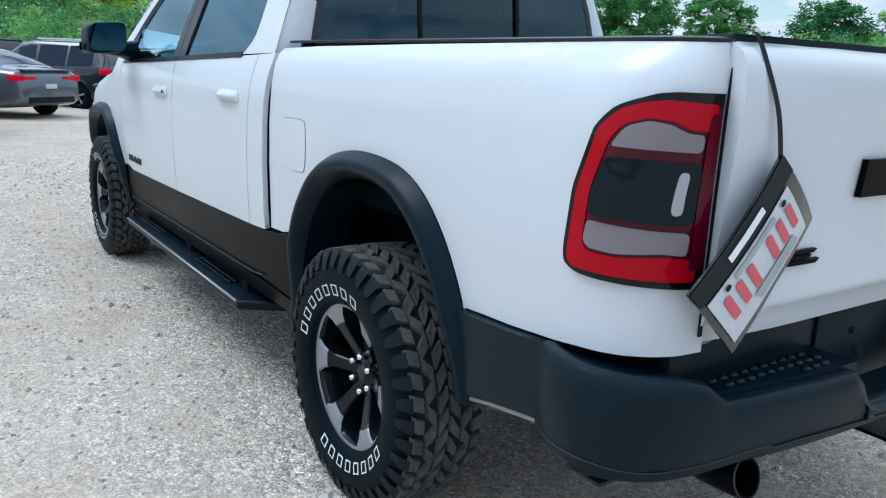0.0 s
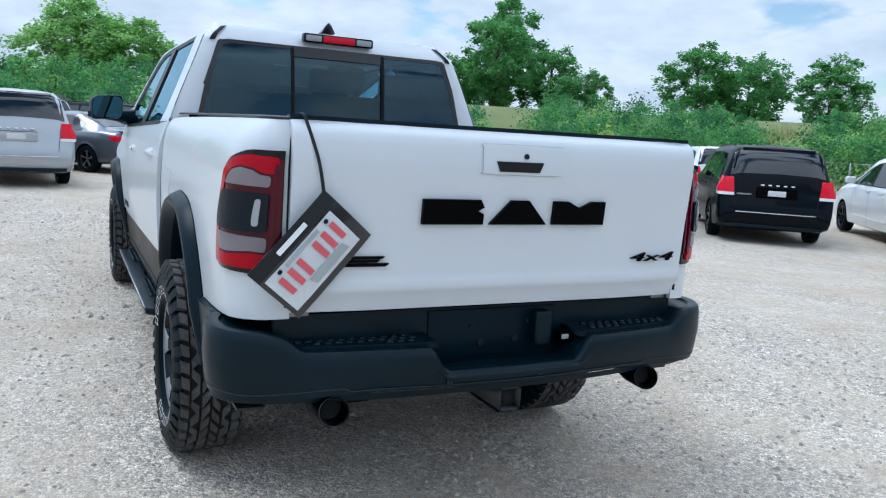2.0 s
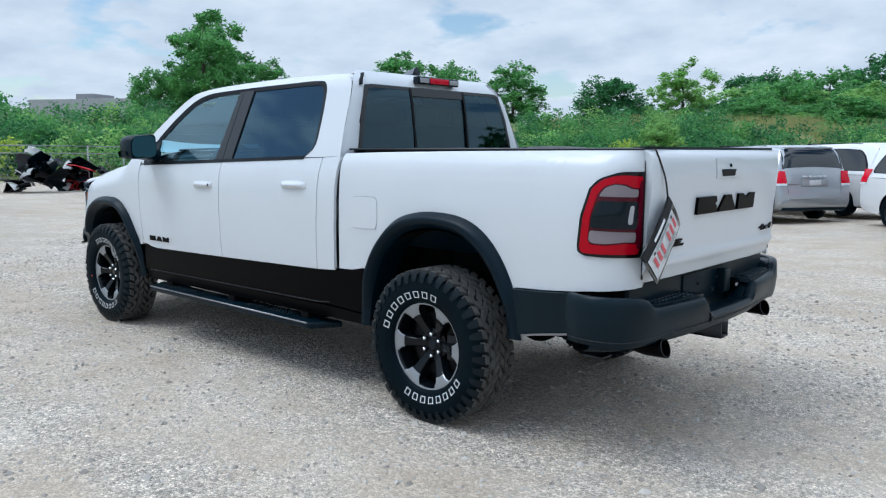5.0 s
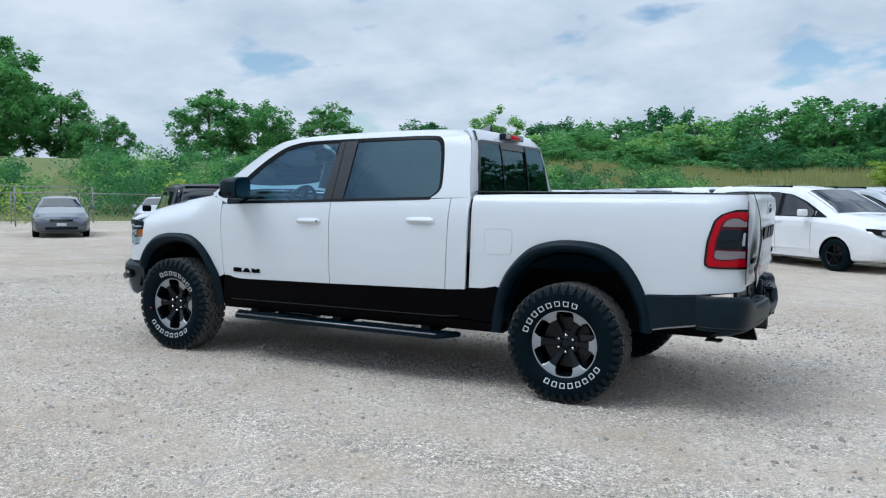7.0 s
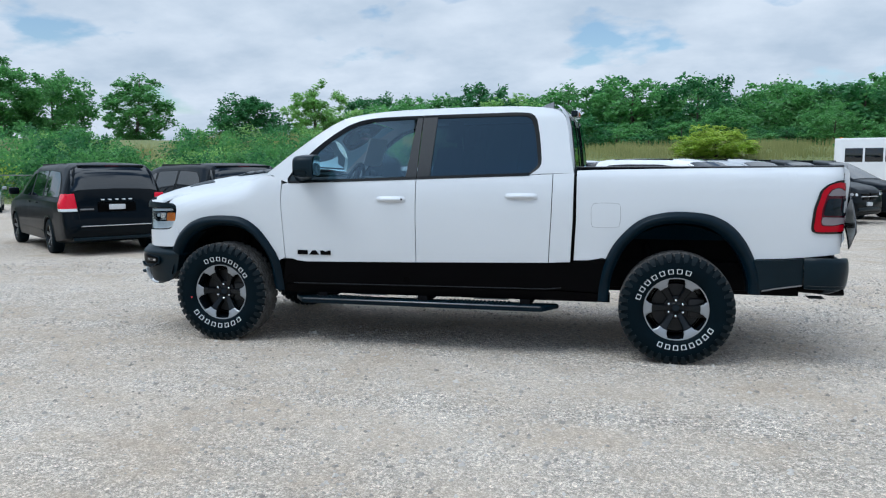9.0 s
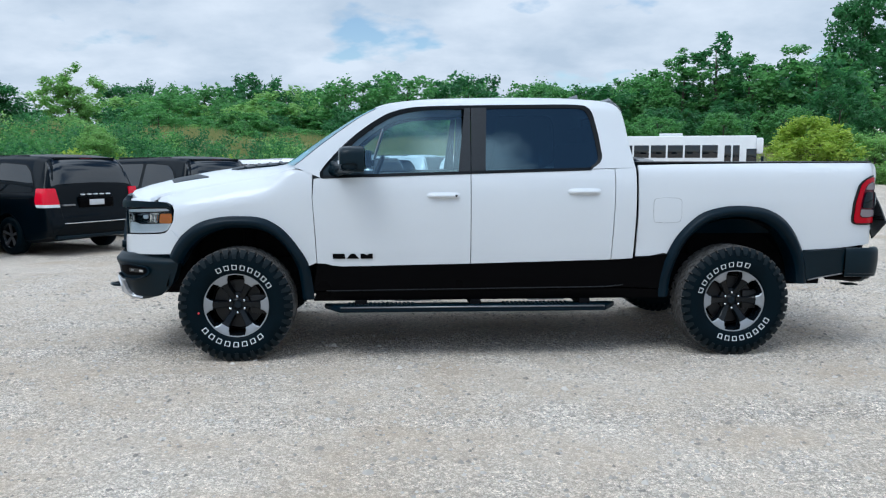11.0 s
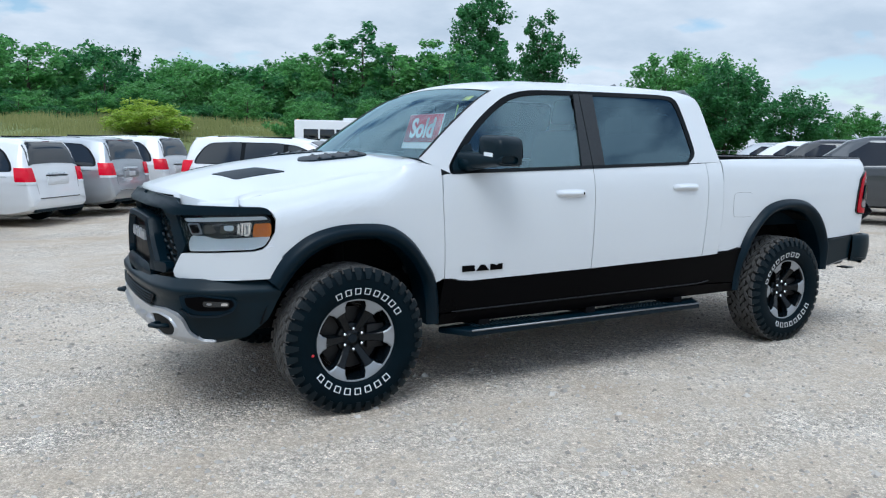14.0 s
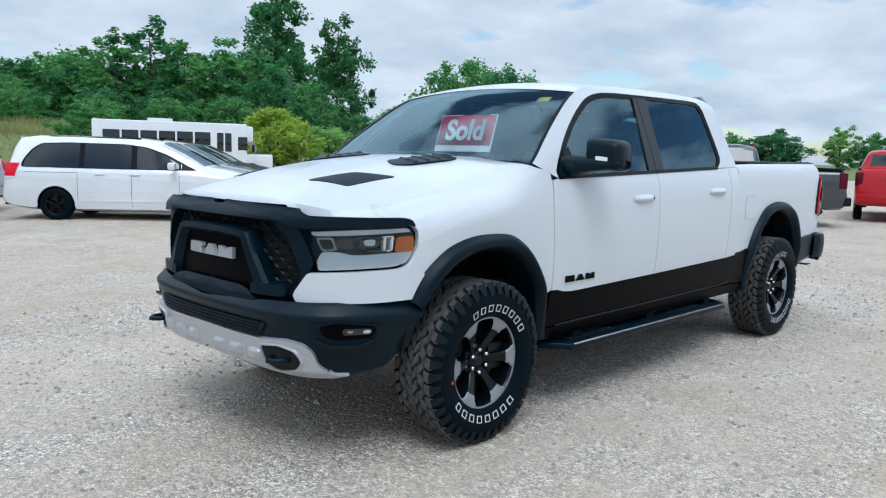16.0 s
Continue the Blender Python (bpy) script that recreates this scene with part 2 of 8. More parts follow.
M = {
    "white": paint("white_paint", (0.620, 0.640, 0.662), dust=0.02, coat=0.35, spec=0.35),
    "gravel": gravel_mat(),
    "flare": mat("flare_plastic", (0.0010, 0.0095, 0.0175), 0.38, spec=0.14, vary=0.2, big=4, fine=300, bump=0.12, bump_dist=0.001),
    "blackplastic": mat("black_plastic", (0.0016, 0.011, 0.018), 0.36, spec=0.19, vary=0.2, big=4, fine=260, bump=0.15, bump_dist=0.001),
    "gloss": mat("gloss_black", (0.002, 0.008, 0.014), 0.04, vary=0.1, bump=0.0, spec=0.24, wear=0.03),
    "satin": mat("satin_black_paint", (0.0015, 0.0015, 0.002), 0.30, spec=0.04, vary=0.2, big=2, fine=200, bump=0.03),
    "under": mat("underbody", (0.005, 0.005, 0.006), 0.9, spec=0.1, vary=0.3, big=5, fine=60, bump=0.2),
    "rubber": mat("tyre_rubber", (0.0015, 0.007, 0.011), 0.5, spec=0.06, vary=0.25, big=7, fine=180, bump=0.12, bump_dist=0.001),
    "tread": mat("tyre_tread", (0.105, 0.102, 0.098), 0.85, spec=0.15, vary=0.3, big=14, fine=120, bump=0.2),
    "ribrubber": mat("shoulder_rubber", (0.006, 0.012, 0.016), 0.5, spec=0.15, vary=0.25, big=9, fine=150, bump=0.1),
    "letterwhite": mat("tyre_letter_white", (0.72, 0.73, 0.74), 0.6, vary=0.05, bump=0.0),
    "machined": mat("machined_alloy", (0.31, 0.325, 0.345), 0.36, 0.55, vary=0.06, big=9, fine=400, bump=0.02),
    "castiron": mat("cast_iron", (0.014, 0.014, 0.015), 0.5, 0.4, vary=0.2, big=9, fine=90, bump=0.1),
    "rimblack": mat("rim_black", (0.003, 0.005, 0.007), 0.22, 0.0, vary=0.1, bump=0.0, coat=0.08, spec=0.2),
    "chrome": mat("chrome", (0.75, 0.76, 0.78), 0.10, 1.0, vary=0.03, bump=0.0),
    "steel": mat("dull_steel", (0.32, 0.32, 0.33), 0.45, 0.9, vary=0.15, big=12, fine=120, bump=0.1),
    "silver": mat("silver_skid_paint", (0.50, 0.51, 0.53), 0.35, 0.5, vary=0.05, bump=0.0, coat=0.3),
    "red": lens_mat("red_lens", (0.075, 0.001, 0.010)),
    "redbright": lens_mat("red_lens_bright", (0.62, 0.002, 0.022)),
    "redlens": lens_mat("red_band_lens", (0.36, 0.001, 0.010), 0.08),
    "ribbed": lens_mat("ribbed_clear_lens", (0.21, 0.18, 0.19), 0.10),
    "clear": lens_mat("clear_lens", (0.36, 0.36, 0.37)),
    "smoke": lens_mat("smoked_lens", (0.006, 0.005, 0.006), 0.08),
    "amber": lens_mat("amber_lens", (0.75, 0.22, 0.03)),
    "lampwhite": lens_mat("lamp_reflector", (0.78, 0.81, 0.84), 0.15),
    "glass": glass("clear_glass", (0.74, 0.88, 0.92), ior=2.2, sheen=(0.64, 0.90, 1.0)),
    "lampglass": glass("lamp_cover", (0.90, 0.92, 0.93), ior=1.42),
    "windscreen": glass("windscreen_glass", (0.86, 0.96, 0.99), ior=1.7, sheen=(0.64, 0.90, 1.0)),
    "privacy": glass("privacy_glass", (0.04, 0.07, 0.09), ior=1.95, sheen=(0.56, 0.84, 1.0)),
    "rearglass": glass("rear_glass", (0.08, 0.13, 0.17), ior=1.70, sheen=(0.58, 0.86, 1.0)),
    "sliderglass": glass("slider_glass", (0.18, 0.28, 0.33), ior=1.65, sheen=(0.64, 0.90, 1.0)),
    "carglass": mat("dark_car_glass", (0.002, 0.005, 0.008), 0.03, vary=0.1, bump=0.0, spec=0.85, wear=0.01),
    "frit": mat("glass_frit", (0.006, 0.006, 0.007), 0.2, vary=0.1, bump=0.0),
    "trim": mat("window_trim", (0.003, 0.005, 0.007), 0.4, spec=0.15, vary=0.2, bump=0.0),
    "pillar": mat("pillar_applique", (0.022, 0.025, 0.029), 0.38, spec=0.3, vary=0.2, bump=0.0),
    "interior": mat("cabin_fabric", (0.035, 0.042, 0.050), 0.85, vary=0.2, big=6, fine=200, bump=0.1),
    "platewhite": mat("plate_white", (0.62, 0.63, 0.64), 0.4, vary=0.06, big=14, bump=0.0),
    "platered": mat("plate_red", (0.62, 0.10, 0.12), 0.45, vary=0.05, bump=0.0),
    "vinyl": mat("clear_vinyl_holder", (0.012, 0.015, 0.018), 0.22, vary=0.2, bump=0.0, coat=0.6),
    "strap": mat("strap_webbing", (0.010, 0.011, 0.012), 0.8, vary=0.2, fine=300, bump=0.3),
    "grey": mat("light_grey", (0.38, 0.42, 0.42), 0.5, vary=0.1, bump=0.0),
    "signred": mat("sign_red", (0.62, 0.04, 0.06), 0.5, vary=0.05, bump=0.0),
    "signwhite": mat("sign_white", (0.82, 0.83, 0.83), 0.5, vary=0.05, bump=0.0),
    "yellow": mat("sticker_yellow", (0.70, 0.75, 0.15), 0.5, vary=0.1, bump=0.0),
    "reddot": mat("red_dot", (0.6, 0.03, 0.04), 0.5, vary=0.1, bump=0.0),
    # near-black: painted shade in openings and tyre grooves, also real strips and seams
    "dark": mat("shade_and_trim_black", (0.004, 0.004, 0.004), 0.9, bump=0.0),
    "mirror": mat("mirror_glass", (0.13, 0.24, 0.28), 0.02, 1.0, vary=0.02, bump=0.0, wear=0.0),
}
M["carglass"].node_tree.nodes["Principled BSDF"].inputs["IOR"].default_value = 1.48
for k in ("redlens", "ribbed"):
    M[k].node_tree.nodes["Principled BSDF"].inputs["Coat Weight"].default_value = 0.04
    M[k].node_tree.nodes["Principled BSDF"].inputs["Specular IOR Level"].default_value = 0.12
BODY = {
    "van_black": paint("black_car_paint", (0.001, 0.004, 0.007), dust=0.3, coat=0.20, spec=0.03),
    "van_silver": paint("silver_car_paint", (0.40, 0.42, 0.44), 0.6),
    "van_white": paint("white_car_paint", (0.76, 0.77, 0.78)),
    "sedan_grey": paint("grey_car_paint", (0.11, 0.125, 0.15), 0.5),
    "suv_dark": paint("dark_suv_paint", (0.012, 0.016, 0.024), 0.3, 0.2),
    "pickup_grey": paint("grey_pickup_paint", (0.05, 0.055, 0.062), 0.5),
    "pickup_black": paint("black_pickup_paint", (0.010, 0.011, 0.013), 0.2, 0.2),
    "pickup_red": paint("red_pickup_paint", (0.42, 0.006, 0.012), 0.0, coat=0.5, spec=0.2),
}
LEAF = {
    "dark": leaf_mat("leaf_dark", (0.012, 0.062, 0.028), (0.082, 0.260, 0.078)),
    "mid": leaf_mat("leaf_mid", (0.026, 0.110, 0.036), (0.165, 0.39, 0.105)),
    "light": leaf_mat("leaf_light", (0.075, 0.190, 0.050), (0.330, 0.54, 0.155)),
    "lime": leaf_mat("leaf_lime", (0.120, 0.230, 0.025), (0.440, 0.540, 0.085)),
    "grass": leaf_mat("grass_blades", (0.170, 0.190, 0.060), (0.340, 0.330, 0.140), 0.1),
    "bark": mat("bark", (0.12, 0.10, 0.08), 0.95, vary=0.3, big=3, fine=30, bump=0.5, bump_dist=0.03),
    "earth": mat("meadow", (0.175, 0.190, 0.060), 0.95, vary=0.3, big=0.3, fine=4, bump=0.4, bump_dist=0.05, col2=(0.085, 0.125, 0.030)),
}

# ---------------------------------------------------------------- building helpers


def finish(bm, name, material, parent=None, label="", smooth=True):
    me = bpy.data.meshes.new(name)
    bm.to_mesh(me)
    bm.free()
    mats = material if isinstance(material, (list, tuple)) else [material]
    for m in mats:
        me.materials.append(m)
    if smooth:
        for p in me.polygons:
            p.use_smooth = True
    ob = new(name, me)
    if parent is not None:
        ob.parent = parent
    if label:
        tagged(ob, label)
    return ob


def part(name, bm, material, parent, label="", smooth=True):
    return finish(bm, name, material, parent, label, smooth)


def thing(name, m, label, category, group="", kind=""):
    ob = new(name)
    ob.matrix_basis = m
    return tagged(ob, label, category, group, kind)


def spline(pts, n=6, closed=False):
    """Catmull-Rom through 2D or 3D points."""
    P = [Vector(p) for p in pts]
    out = []
    k = len(P)
    for i in range(k if closed else k - 1):
        a, b = P[i], P[(i + 1) % k]
        p = P[(i - 1) % k] if closed or i > 0 else a
        q = P[(i + 2) % k] if closed or i + 2 < k else b
        for j in range(n):
            t = j / n
            out.append(0.5 * ((2 * a) + (b - p) * t + (2 * p - 5 * a + 4 * b - q) * t * t + (3 * a - p - 3 * b + q) * t ** 3))
    if not closed:
        out.append(P[-1])
    return out


def sharpen(bm, angle=35):
    lim = radians(angle)
    for e in bm.edges:
        if len(e.link_faces) == 2:
            e.smooth = e.calc_face_angle(0) < lim
        else:
            e.smooth = False


def box(bm, x0, x1, y0, y1, z0, z1, bevel=0.0, seg=2):
    r = bmesh.ops.create_cube(bm, size=1.0)
    vs = r["verts"]
    for v in vs:
        v.co = Vector(((x0 + x1) / 2 + v.co.x * (x1 - x0), (y0 + y1) / 2 + v.co.y * (y1 - y0), (z0 + z1) / 2 + v.co.z * (z1 - z0)))
    if bevel:
        es = list({e for v in vs for e in v.link_edges})
        bmesh.ops.bevel(bm, geom=es, offset=bevel, segments=seg, affect="EDGES", profile=0.6)
    return bm


def bbox(x0, x1, y0, y1, z0, z1, bevel=0.0, seg=2):
    return sharp(box(bmesh.new(), x0, x1, y0, y1, z0, z1, bevel, seg))


def sharp(bm, angle=35):
    bmesh.ops.recalc_face_normals(bm, faces=bm.faces[:])
    sharpen(bm, angle)
    return bm


def lathe(bm, prof, n=64, cx=0.0, cz=0.0, y0=0.0, a0=0.0, a1=2 * math.pi):
    """Turns (r, y) pairs about the y axis."""
    full = abs(a1 - a0 - 2 * math.pi) < 1e-6
    k = n if full else n + 1
    rings = []
    for i in range(k):
        a = a0 + (a1 - a0) * i / n
        rings.append([bm.verts.new((cx + r * math.cos(a), y0 + y, cz + r * math.sin(a))) for r, y in prof])
    for i in range(n):
        A, B = rings[i], rings[(i + 1) % k]
        for j in range(len(prof) - 1):
            bm.faces.new((A[j], A[j + 1], B[j + 1], B[j]))
    return bm


def grid(bm, rows):
    """Faces between rows of points."""
    V = [[bm.verts.new(p) for p in r] for r in rows]
    for i in range(len(V) - 1):
        for j in range(len(V[0]) - 1):
            bm.faces.new((V[i][j], V[i][j + 1], V[i + 1][j + 1], V[i + 1][j]))
    return bm


def tube(bm, pts, r, n=10):
    """A round bar along points."""
    P = [Vector(p) for p in pts]
    rings = []
    for i, p in enumerate(P):
        d = (P[min(i + 1, len(P) - 1)] - P[max(i - 1, 0)]).normalized()
        q = d.to_track_quat("Z", "Y")
        rr = r[i] if isinstance(r, (list, tuple)) else r
        rings.append([bm.verts.new(p + q @ Vector((rr * math.cos(2 * math.pi * k / n), rr * math.sin(2 * math.pi * k / n), 0))) for k in range(n)])
    for a, b in zip(rings, rings[1:]):
        for k in range(n):
            bm.faces.new((a[k], a[(k + 1) % n], b[(k + 1) % n], b[k]))
    bm.faces.new(rings[0][::-1])
    bm.faces.new(rings[-1])
    return bm


def mirror_y(bm):
    for v in bm.verts:
        v.co.y = -v.co.y
    bmesh.ops.reverse_faces(bm, faces=bm.faces[:])
    return bm


def patch(outline, fmap, thick=0.02, du=0.06, dv=0.06, side=-1):
    """A panel: a flat outline (u, v) laid on the surface fmap(u, v), cut into small faces, with a rim turned inwards."""
    bm = bmesh.new()
    pts = [Vector((p[0], p[1], 0)) for p in outline]
    area = sum(a.x * b.y - b.x * a.y for a, b in zip(pts, pts[1:] + pts[:1]))
    if area < 0:
        pts.reverse()
    vs = [bm.verts.new(p) for p in pts]
    f = bm.faces.new(vs)
    f.normal_update()
    bmesh.ops.triangulate(bm, faces=[f], ngon_method="EAR_CLIP")
    for ax, step in ((0, du), (1, dv)):
        lo, hi = min(p[ax] for p in pts), max(p[ax] for p in pts)
        k = max(1, int((hi - lo) / step))
        for i in range(1, k):
            co = [0, 0, 0]
            co[ax] = lo + (hi - lo) * i / k
            no = [0, 0, 0]
            no[ax] = 1
            bmesh.ops.bisect_plane(bm, geom=bm.verts[:] + bm.edges[:] + bm.faces[:], plane_co=co, plane_no=no)
    bmesh.ops.remove_doubles(bm, verts=bm.verts[:], dist=1e-5)
    edge = [e for e in bm.edges if len(e.link_faces) == 1]
    h = 1e-3
    nrm = {}
    for v in bm.verts:
        u, w = v.co.x, v.co.y
        p = Vector(fmap(u, w))
        a = Vector(fmap(u + h, w)) - Vector(fmap(u - h, w))
        b = Vector(fmap(u, w + h)) - Vector(fmap(u, w - h))
        nrm[v] = (p, a.cross(b).normalized())
    if thick:
        r = bmesh.ops.extrude_edge_only(bm, edges=edge)
        newv = [g for g in r["geom"] if isinstance(g, bmesh.types.BMVert)]
        byco = {(round(v.co.x, 5), round(v.co.y, 5)): nrm[v] for v in nrm}
        for v in newv:
            p, q = byco[(round(v.co.x, 5), round(v.co.y, 5))]
            v.co = p - q * thick
    for v, (p, q) in nrm.items():
        v.co = p
    if thick:
        bmesh.ops.recalc_face_normals(bm, faces=bm.faces[:])
    for e in edge:
        e.smooth = False
    if side > 0:
        mirror_y(bm)
    return bm


def soft(o, r=0.03, keep=None):
    """Rounds an outline's corners over r; points for which keep() holds stay sharp."""
    out = []
    for i, p in enumerate(o):
        p = Vector(p[:2])
        a, b = Vector(o[i - 1][:2]) - p, Vector(o[(i + 1) % len(o)][:2]) - p
        if keep and keep(p):
            out.append((p.x, p.y))
            continue
        a = p + a.normalized() * min(r, 0.42 * a.length)
        b = p + b.normalized() * min(r, 0.42 * b.length)
        for t in (0.0, 0.33, 0.67, 1.0):
            q = a * (1 - t) ** 2 + p * 2 * t * (1 - t) + b * t * t
            out.append((q.x, q.y))
    return out


def smooth_tab(x, xs, ys, r=0.02):
    return (np.interp(x - r, xs, ys) + 2 * np.interp(x, xs, ys) + np.interp(x + r, xs, ys)) / 4


BANK = [(-41, -14), (-38, 4), (-33, 22), (-24, 34), (-8, 46), (10, 52), (30, 54), (90, 54)]


def past_edge(x, y):
    """Metres beyond the lot's edge, which runs round its west and north."""
    e = -99.0
    for (ax, ay), (bx, by) in zip(BANK, BANK[1:]):
        dx, dy = bx - ax, by - ay
        e = max(e, (-(x - ax) * dy + (y - ay) * dx) / math.hypot(dx, dy))
    return e


def tilt(x, y):
    """The lot falls gently away behind the truck, then a bank rises round its far edge."""
    z = float(np.interp(y, [1.0, 5.5, 12.0, 40.0], [0.0, -0.165, -0.215, -0.474])) * float(np.interp(x, [-2.5, 1.0], [1.0, 0.3]))
    e = past_edge(x, y)
    if e > 0:
        t = min(e / 36.0, 1.0)
        z += float(np.interp(x, [-24.0, -6.0], [4.8, 3.9])) * t * t * (3 - 2 * t) * (1.0 if x < 30 else max(0.12, 1 - (x - 30) / 60))
    return z

# ---------------------------------------------------------------- ground


def make_ground():
    bm = bmesh.new()
    rad = [0, 1.5, 3, 4.5, 6, 8, 10, 13, 16, 20, 25, 30, 35, 40, 45, 50, 56, 62, 68, 75, 82, 90, 100, 120, 150, 200, 300, 500, 900, 1800, 3500]
    n = 120
    rings = []
    for r in rad:
        ring = []
        for k in range(n if r else 1):
            a = 2 * math.pi * k / n
            x, y = r * math.cos(a), r * math.sin(a)
            z = tilt(x, y) + (0.012 * noise.noise(Vector((x * 0.4, y * 0.4, 0))) if r > 3.5 else 0.0)
            ring.append(bm.verts.new((x, y, z)))
        rings.append(ring)
    for k in range(n):
        bm.faces.new((rings[0][0], rings[1][k], rings[1][(k + 1) % n]))
    for A, B in zip(rings[1:], rings[2:]):
        for k in range(n):
            f = bm.faces.new((A[k], B[k], B[(k + 1) % n], A[(k + 1) % n]))
            c = f.calc_center_median()
            f.material_index = 1 if past_edge(c.x, c.y) > 0 or c.length > 82 else 0
    ob = finish(bm, "ground", [M["gravel"], LEAF["earth"]])
    return tagged(ob, "pale grey-beige crushed gravel lot with grass banks beyond", "ground", kind="structure")


make_ground()

# ---------------------------------------------------------------- the white pickup
CY = -0.050
truck = thing("pickup_truck", pose(0, CY, 0), "white crew-cab pickup with black flares and black lower doors on gravel", "pickup truck")
SZ = ([0.38, 0.55, 0.70, 0.80, 1.0, 1.15, 1.25, 1.33, 1.385, 1.43, 1.86, 1.92], [0.905, 0.922, 0.932, 0.942, 0.950, 0.948, 0.940, 0.922, 0.898, 0.884, 0.712, 0.635])
PG = [(-2.78, 0), (-2.775, 0.2), (-2.755, 0.4), (-2.71, 0.58), (-2.64, 0.71), (-2.54, 0.805), (-2.415, 0.875), (-2.27, 0.915), (-2.1, 0.938), (-1.9, 0.946)]
PB = [(-2.84, 0), (-2.835, 0.2), (-2.82, 0.4), (-2.79, 0.56), (-2.73, 0.70), (-2.63, 0.80), (-2.5, 0.86), (-2.33, 0.905), (-2.1, 0.945), (-1.9, 0.955)]


def plan(pts):
    q = [(p.x, p.y) for p in spline(pts, 6)]
    s = [0.0]
    for a, b in zip(q, q[1:]):
        s.append(s[-1] + math.hypot(b[0] - a[0], b[1] - a[1]))
    return s, [p[0] for p in q], [p[1] for p in q]


GP, BP = plan(PG), plan(PB)


def crown(x):
    return float(np.interp(x, [-2.45, -2.3, -2.0, -1.62, -1.43, -1.28], [1.165, 1.205, 1.265, 1.330, 1.392, 1.358]))


def half(x, z):
    """Half width of the truck's side at x, z."""
    y = float(smooth_tab(z, *SZ))
    if x < -1.27:
        zc = crown(x)
        t = min(max((z - (zc - 0.17)) / 0.17, 0.0), 1.0) * 0.94
        k = min(max((x + 1.72) / 0.30, 0.0), 1.0)
        k = k * k * (3 - 2 * k)
        r = min(y, 0.948) - 0.23 * (1 - math.sqrt(max(0.0, 1 - t * t * 0.995)))
        y = r + (y - r) * k
        y *= min(1.0, float(np.interp(x, GP[1], GP[2])) / 0.943)
    return y


def cab_half(z):
    """Half width of the glasshouse."""
    return float(smooth_tab(z, *SZ))


def cabmap(x, z, off=0.0):
    return (x, -cab_half(z) - off, z)


def sidemap(x, z, off=0.0):
    return (x, -half(x, z) - off, z)


def frontmap(P, u, z, off=0.0, lean=True):
    s, xs, ys = P
    a = abs(u)
    x, y = float(np.interp(a, s, xs)), float(np.interp(a, s, ys))
    x2, y2 = float(np.interp(a + 0.01, s, xs)), float(np.interp(a + 0.01, s, ys))
    x1, y1 = float(np.interp(max(a - 0.01, 0), s, xs)), float(np.interp(max(a - 0.01, 0), s, ys))
    nx, ny = -(y2 - y1), (x2 - x1)
    k = math.hypot(nx, ny) or 1
    nx, ny = nx / k, ny / k
    if lean:
        x += float(np.interp(z, [0.75, 0.95, 1.1, 1.22], [0.0, 0.0, 0.015, 0.05])) * max(0.0, 1 - a / 1.1)
    y += ny * off
    x += nx * off
    return (x, -y if u >= 0 else y, z)


# outlines of the side, as (x, z)
ARCH_F_OUT = [(-2.315, 0.775), (-2.24, 0.89), (-2.11, 0.995), (-1.96, 1.043), (-1.79, 1.053), (-1.63, 1.036), (-1.50, 0.960), (-1.395, 0.835), (-1.315, 0.69), (-1.280, 0.44)]
ARCH_F_IN = [(-2.235, 0.70), (-2.165, 0.81), (-2.06, 0.905), (-1.92, 0.957), (-1.79, 0.968), (-1.66, 0.955), (-1.555, 0.900), (-1.46, 0.795), (-1.395, 0.66), (-1.365, 0.44)]
ARCH_R_OUT = [(1.272, 0.44), (1.285, 0.60), (1.325, 0.76), (1.405, 0.905), (1.555, 1.050), (1.72, 1.108), (1.90, 1.119), (2.08, 1.092), (2.22, 1.010), (2.325, 0.870), (2.395, 0.690), (2.415, 0.53)]
ARCH_R_IN = [(1.345, 0.44), (1.365, 0.60), (1.41, 0.74), (1.48, 0.865), (1.60, 0.975), (1.74, 1.026), (1.89, 1.034), (2.03, 1.010), (2.145, 0.940), (2.245, 0.82), (2.315, 0.665), (2.335, 0.53)]
WIN_TOP = [(-1.215, 1.325), (-1.213, 1.375), (-1.091, 1.508), (-0.956, 1.632), (-0.818, 1.731), (-0.707, 1.790), (-0.567, 1.825), (-0.399, 1.838), (-0.1, 1.846), (0.3, 1.853), (0.665, 1.855), (0.755, 1.825), (0.790, 1.72), (0.815, 1.56), (0.818, 1.455), (0.742, 1.392)]
CAB_OUT = [(-1.42, 1.405), (-1.36, 1.45), (-1.20, 1.580), (-0.984, 1.738), (-0.846, 1.818), (-0.72, 1.862), (-0.482, 1.891), (-0.1, 1.905), (0.3, 1.912), (0.75, 1.908), (0.90, 1.892), (0.985, 1.850), (1.02, 1.75), (1.045, 1.576), (1.070, 1.45), (1.080, 1.40)]


def belt(x):
    return float(np.interp(x, [-1.29, -1.215, 0.80, 1.1], [1.318, 1.325, 1.388, 1.40]))


def both(name, make, material, parent=truck, label=""):
    obs = []
    for s in (-1, 1):
        obs.append(part(name, make(s), material, parent, label))
    return obs


def arc_cut(pts, n=5):
    return [(p.x, p.y) for p in spline([(a, b, 0) for a, b in pts], n)]


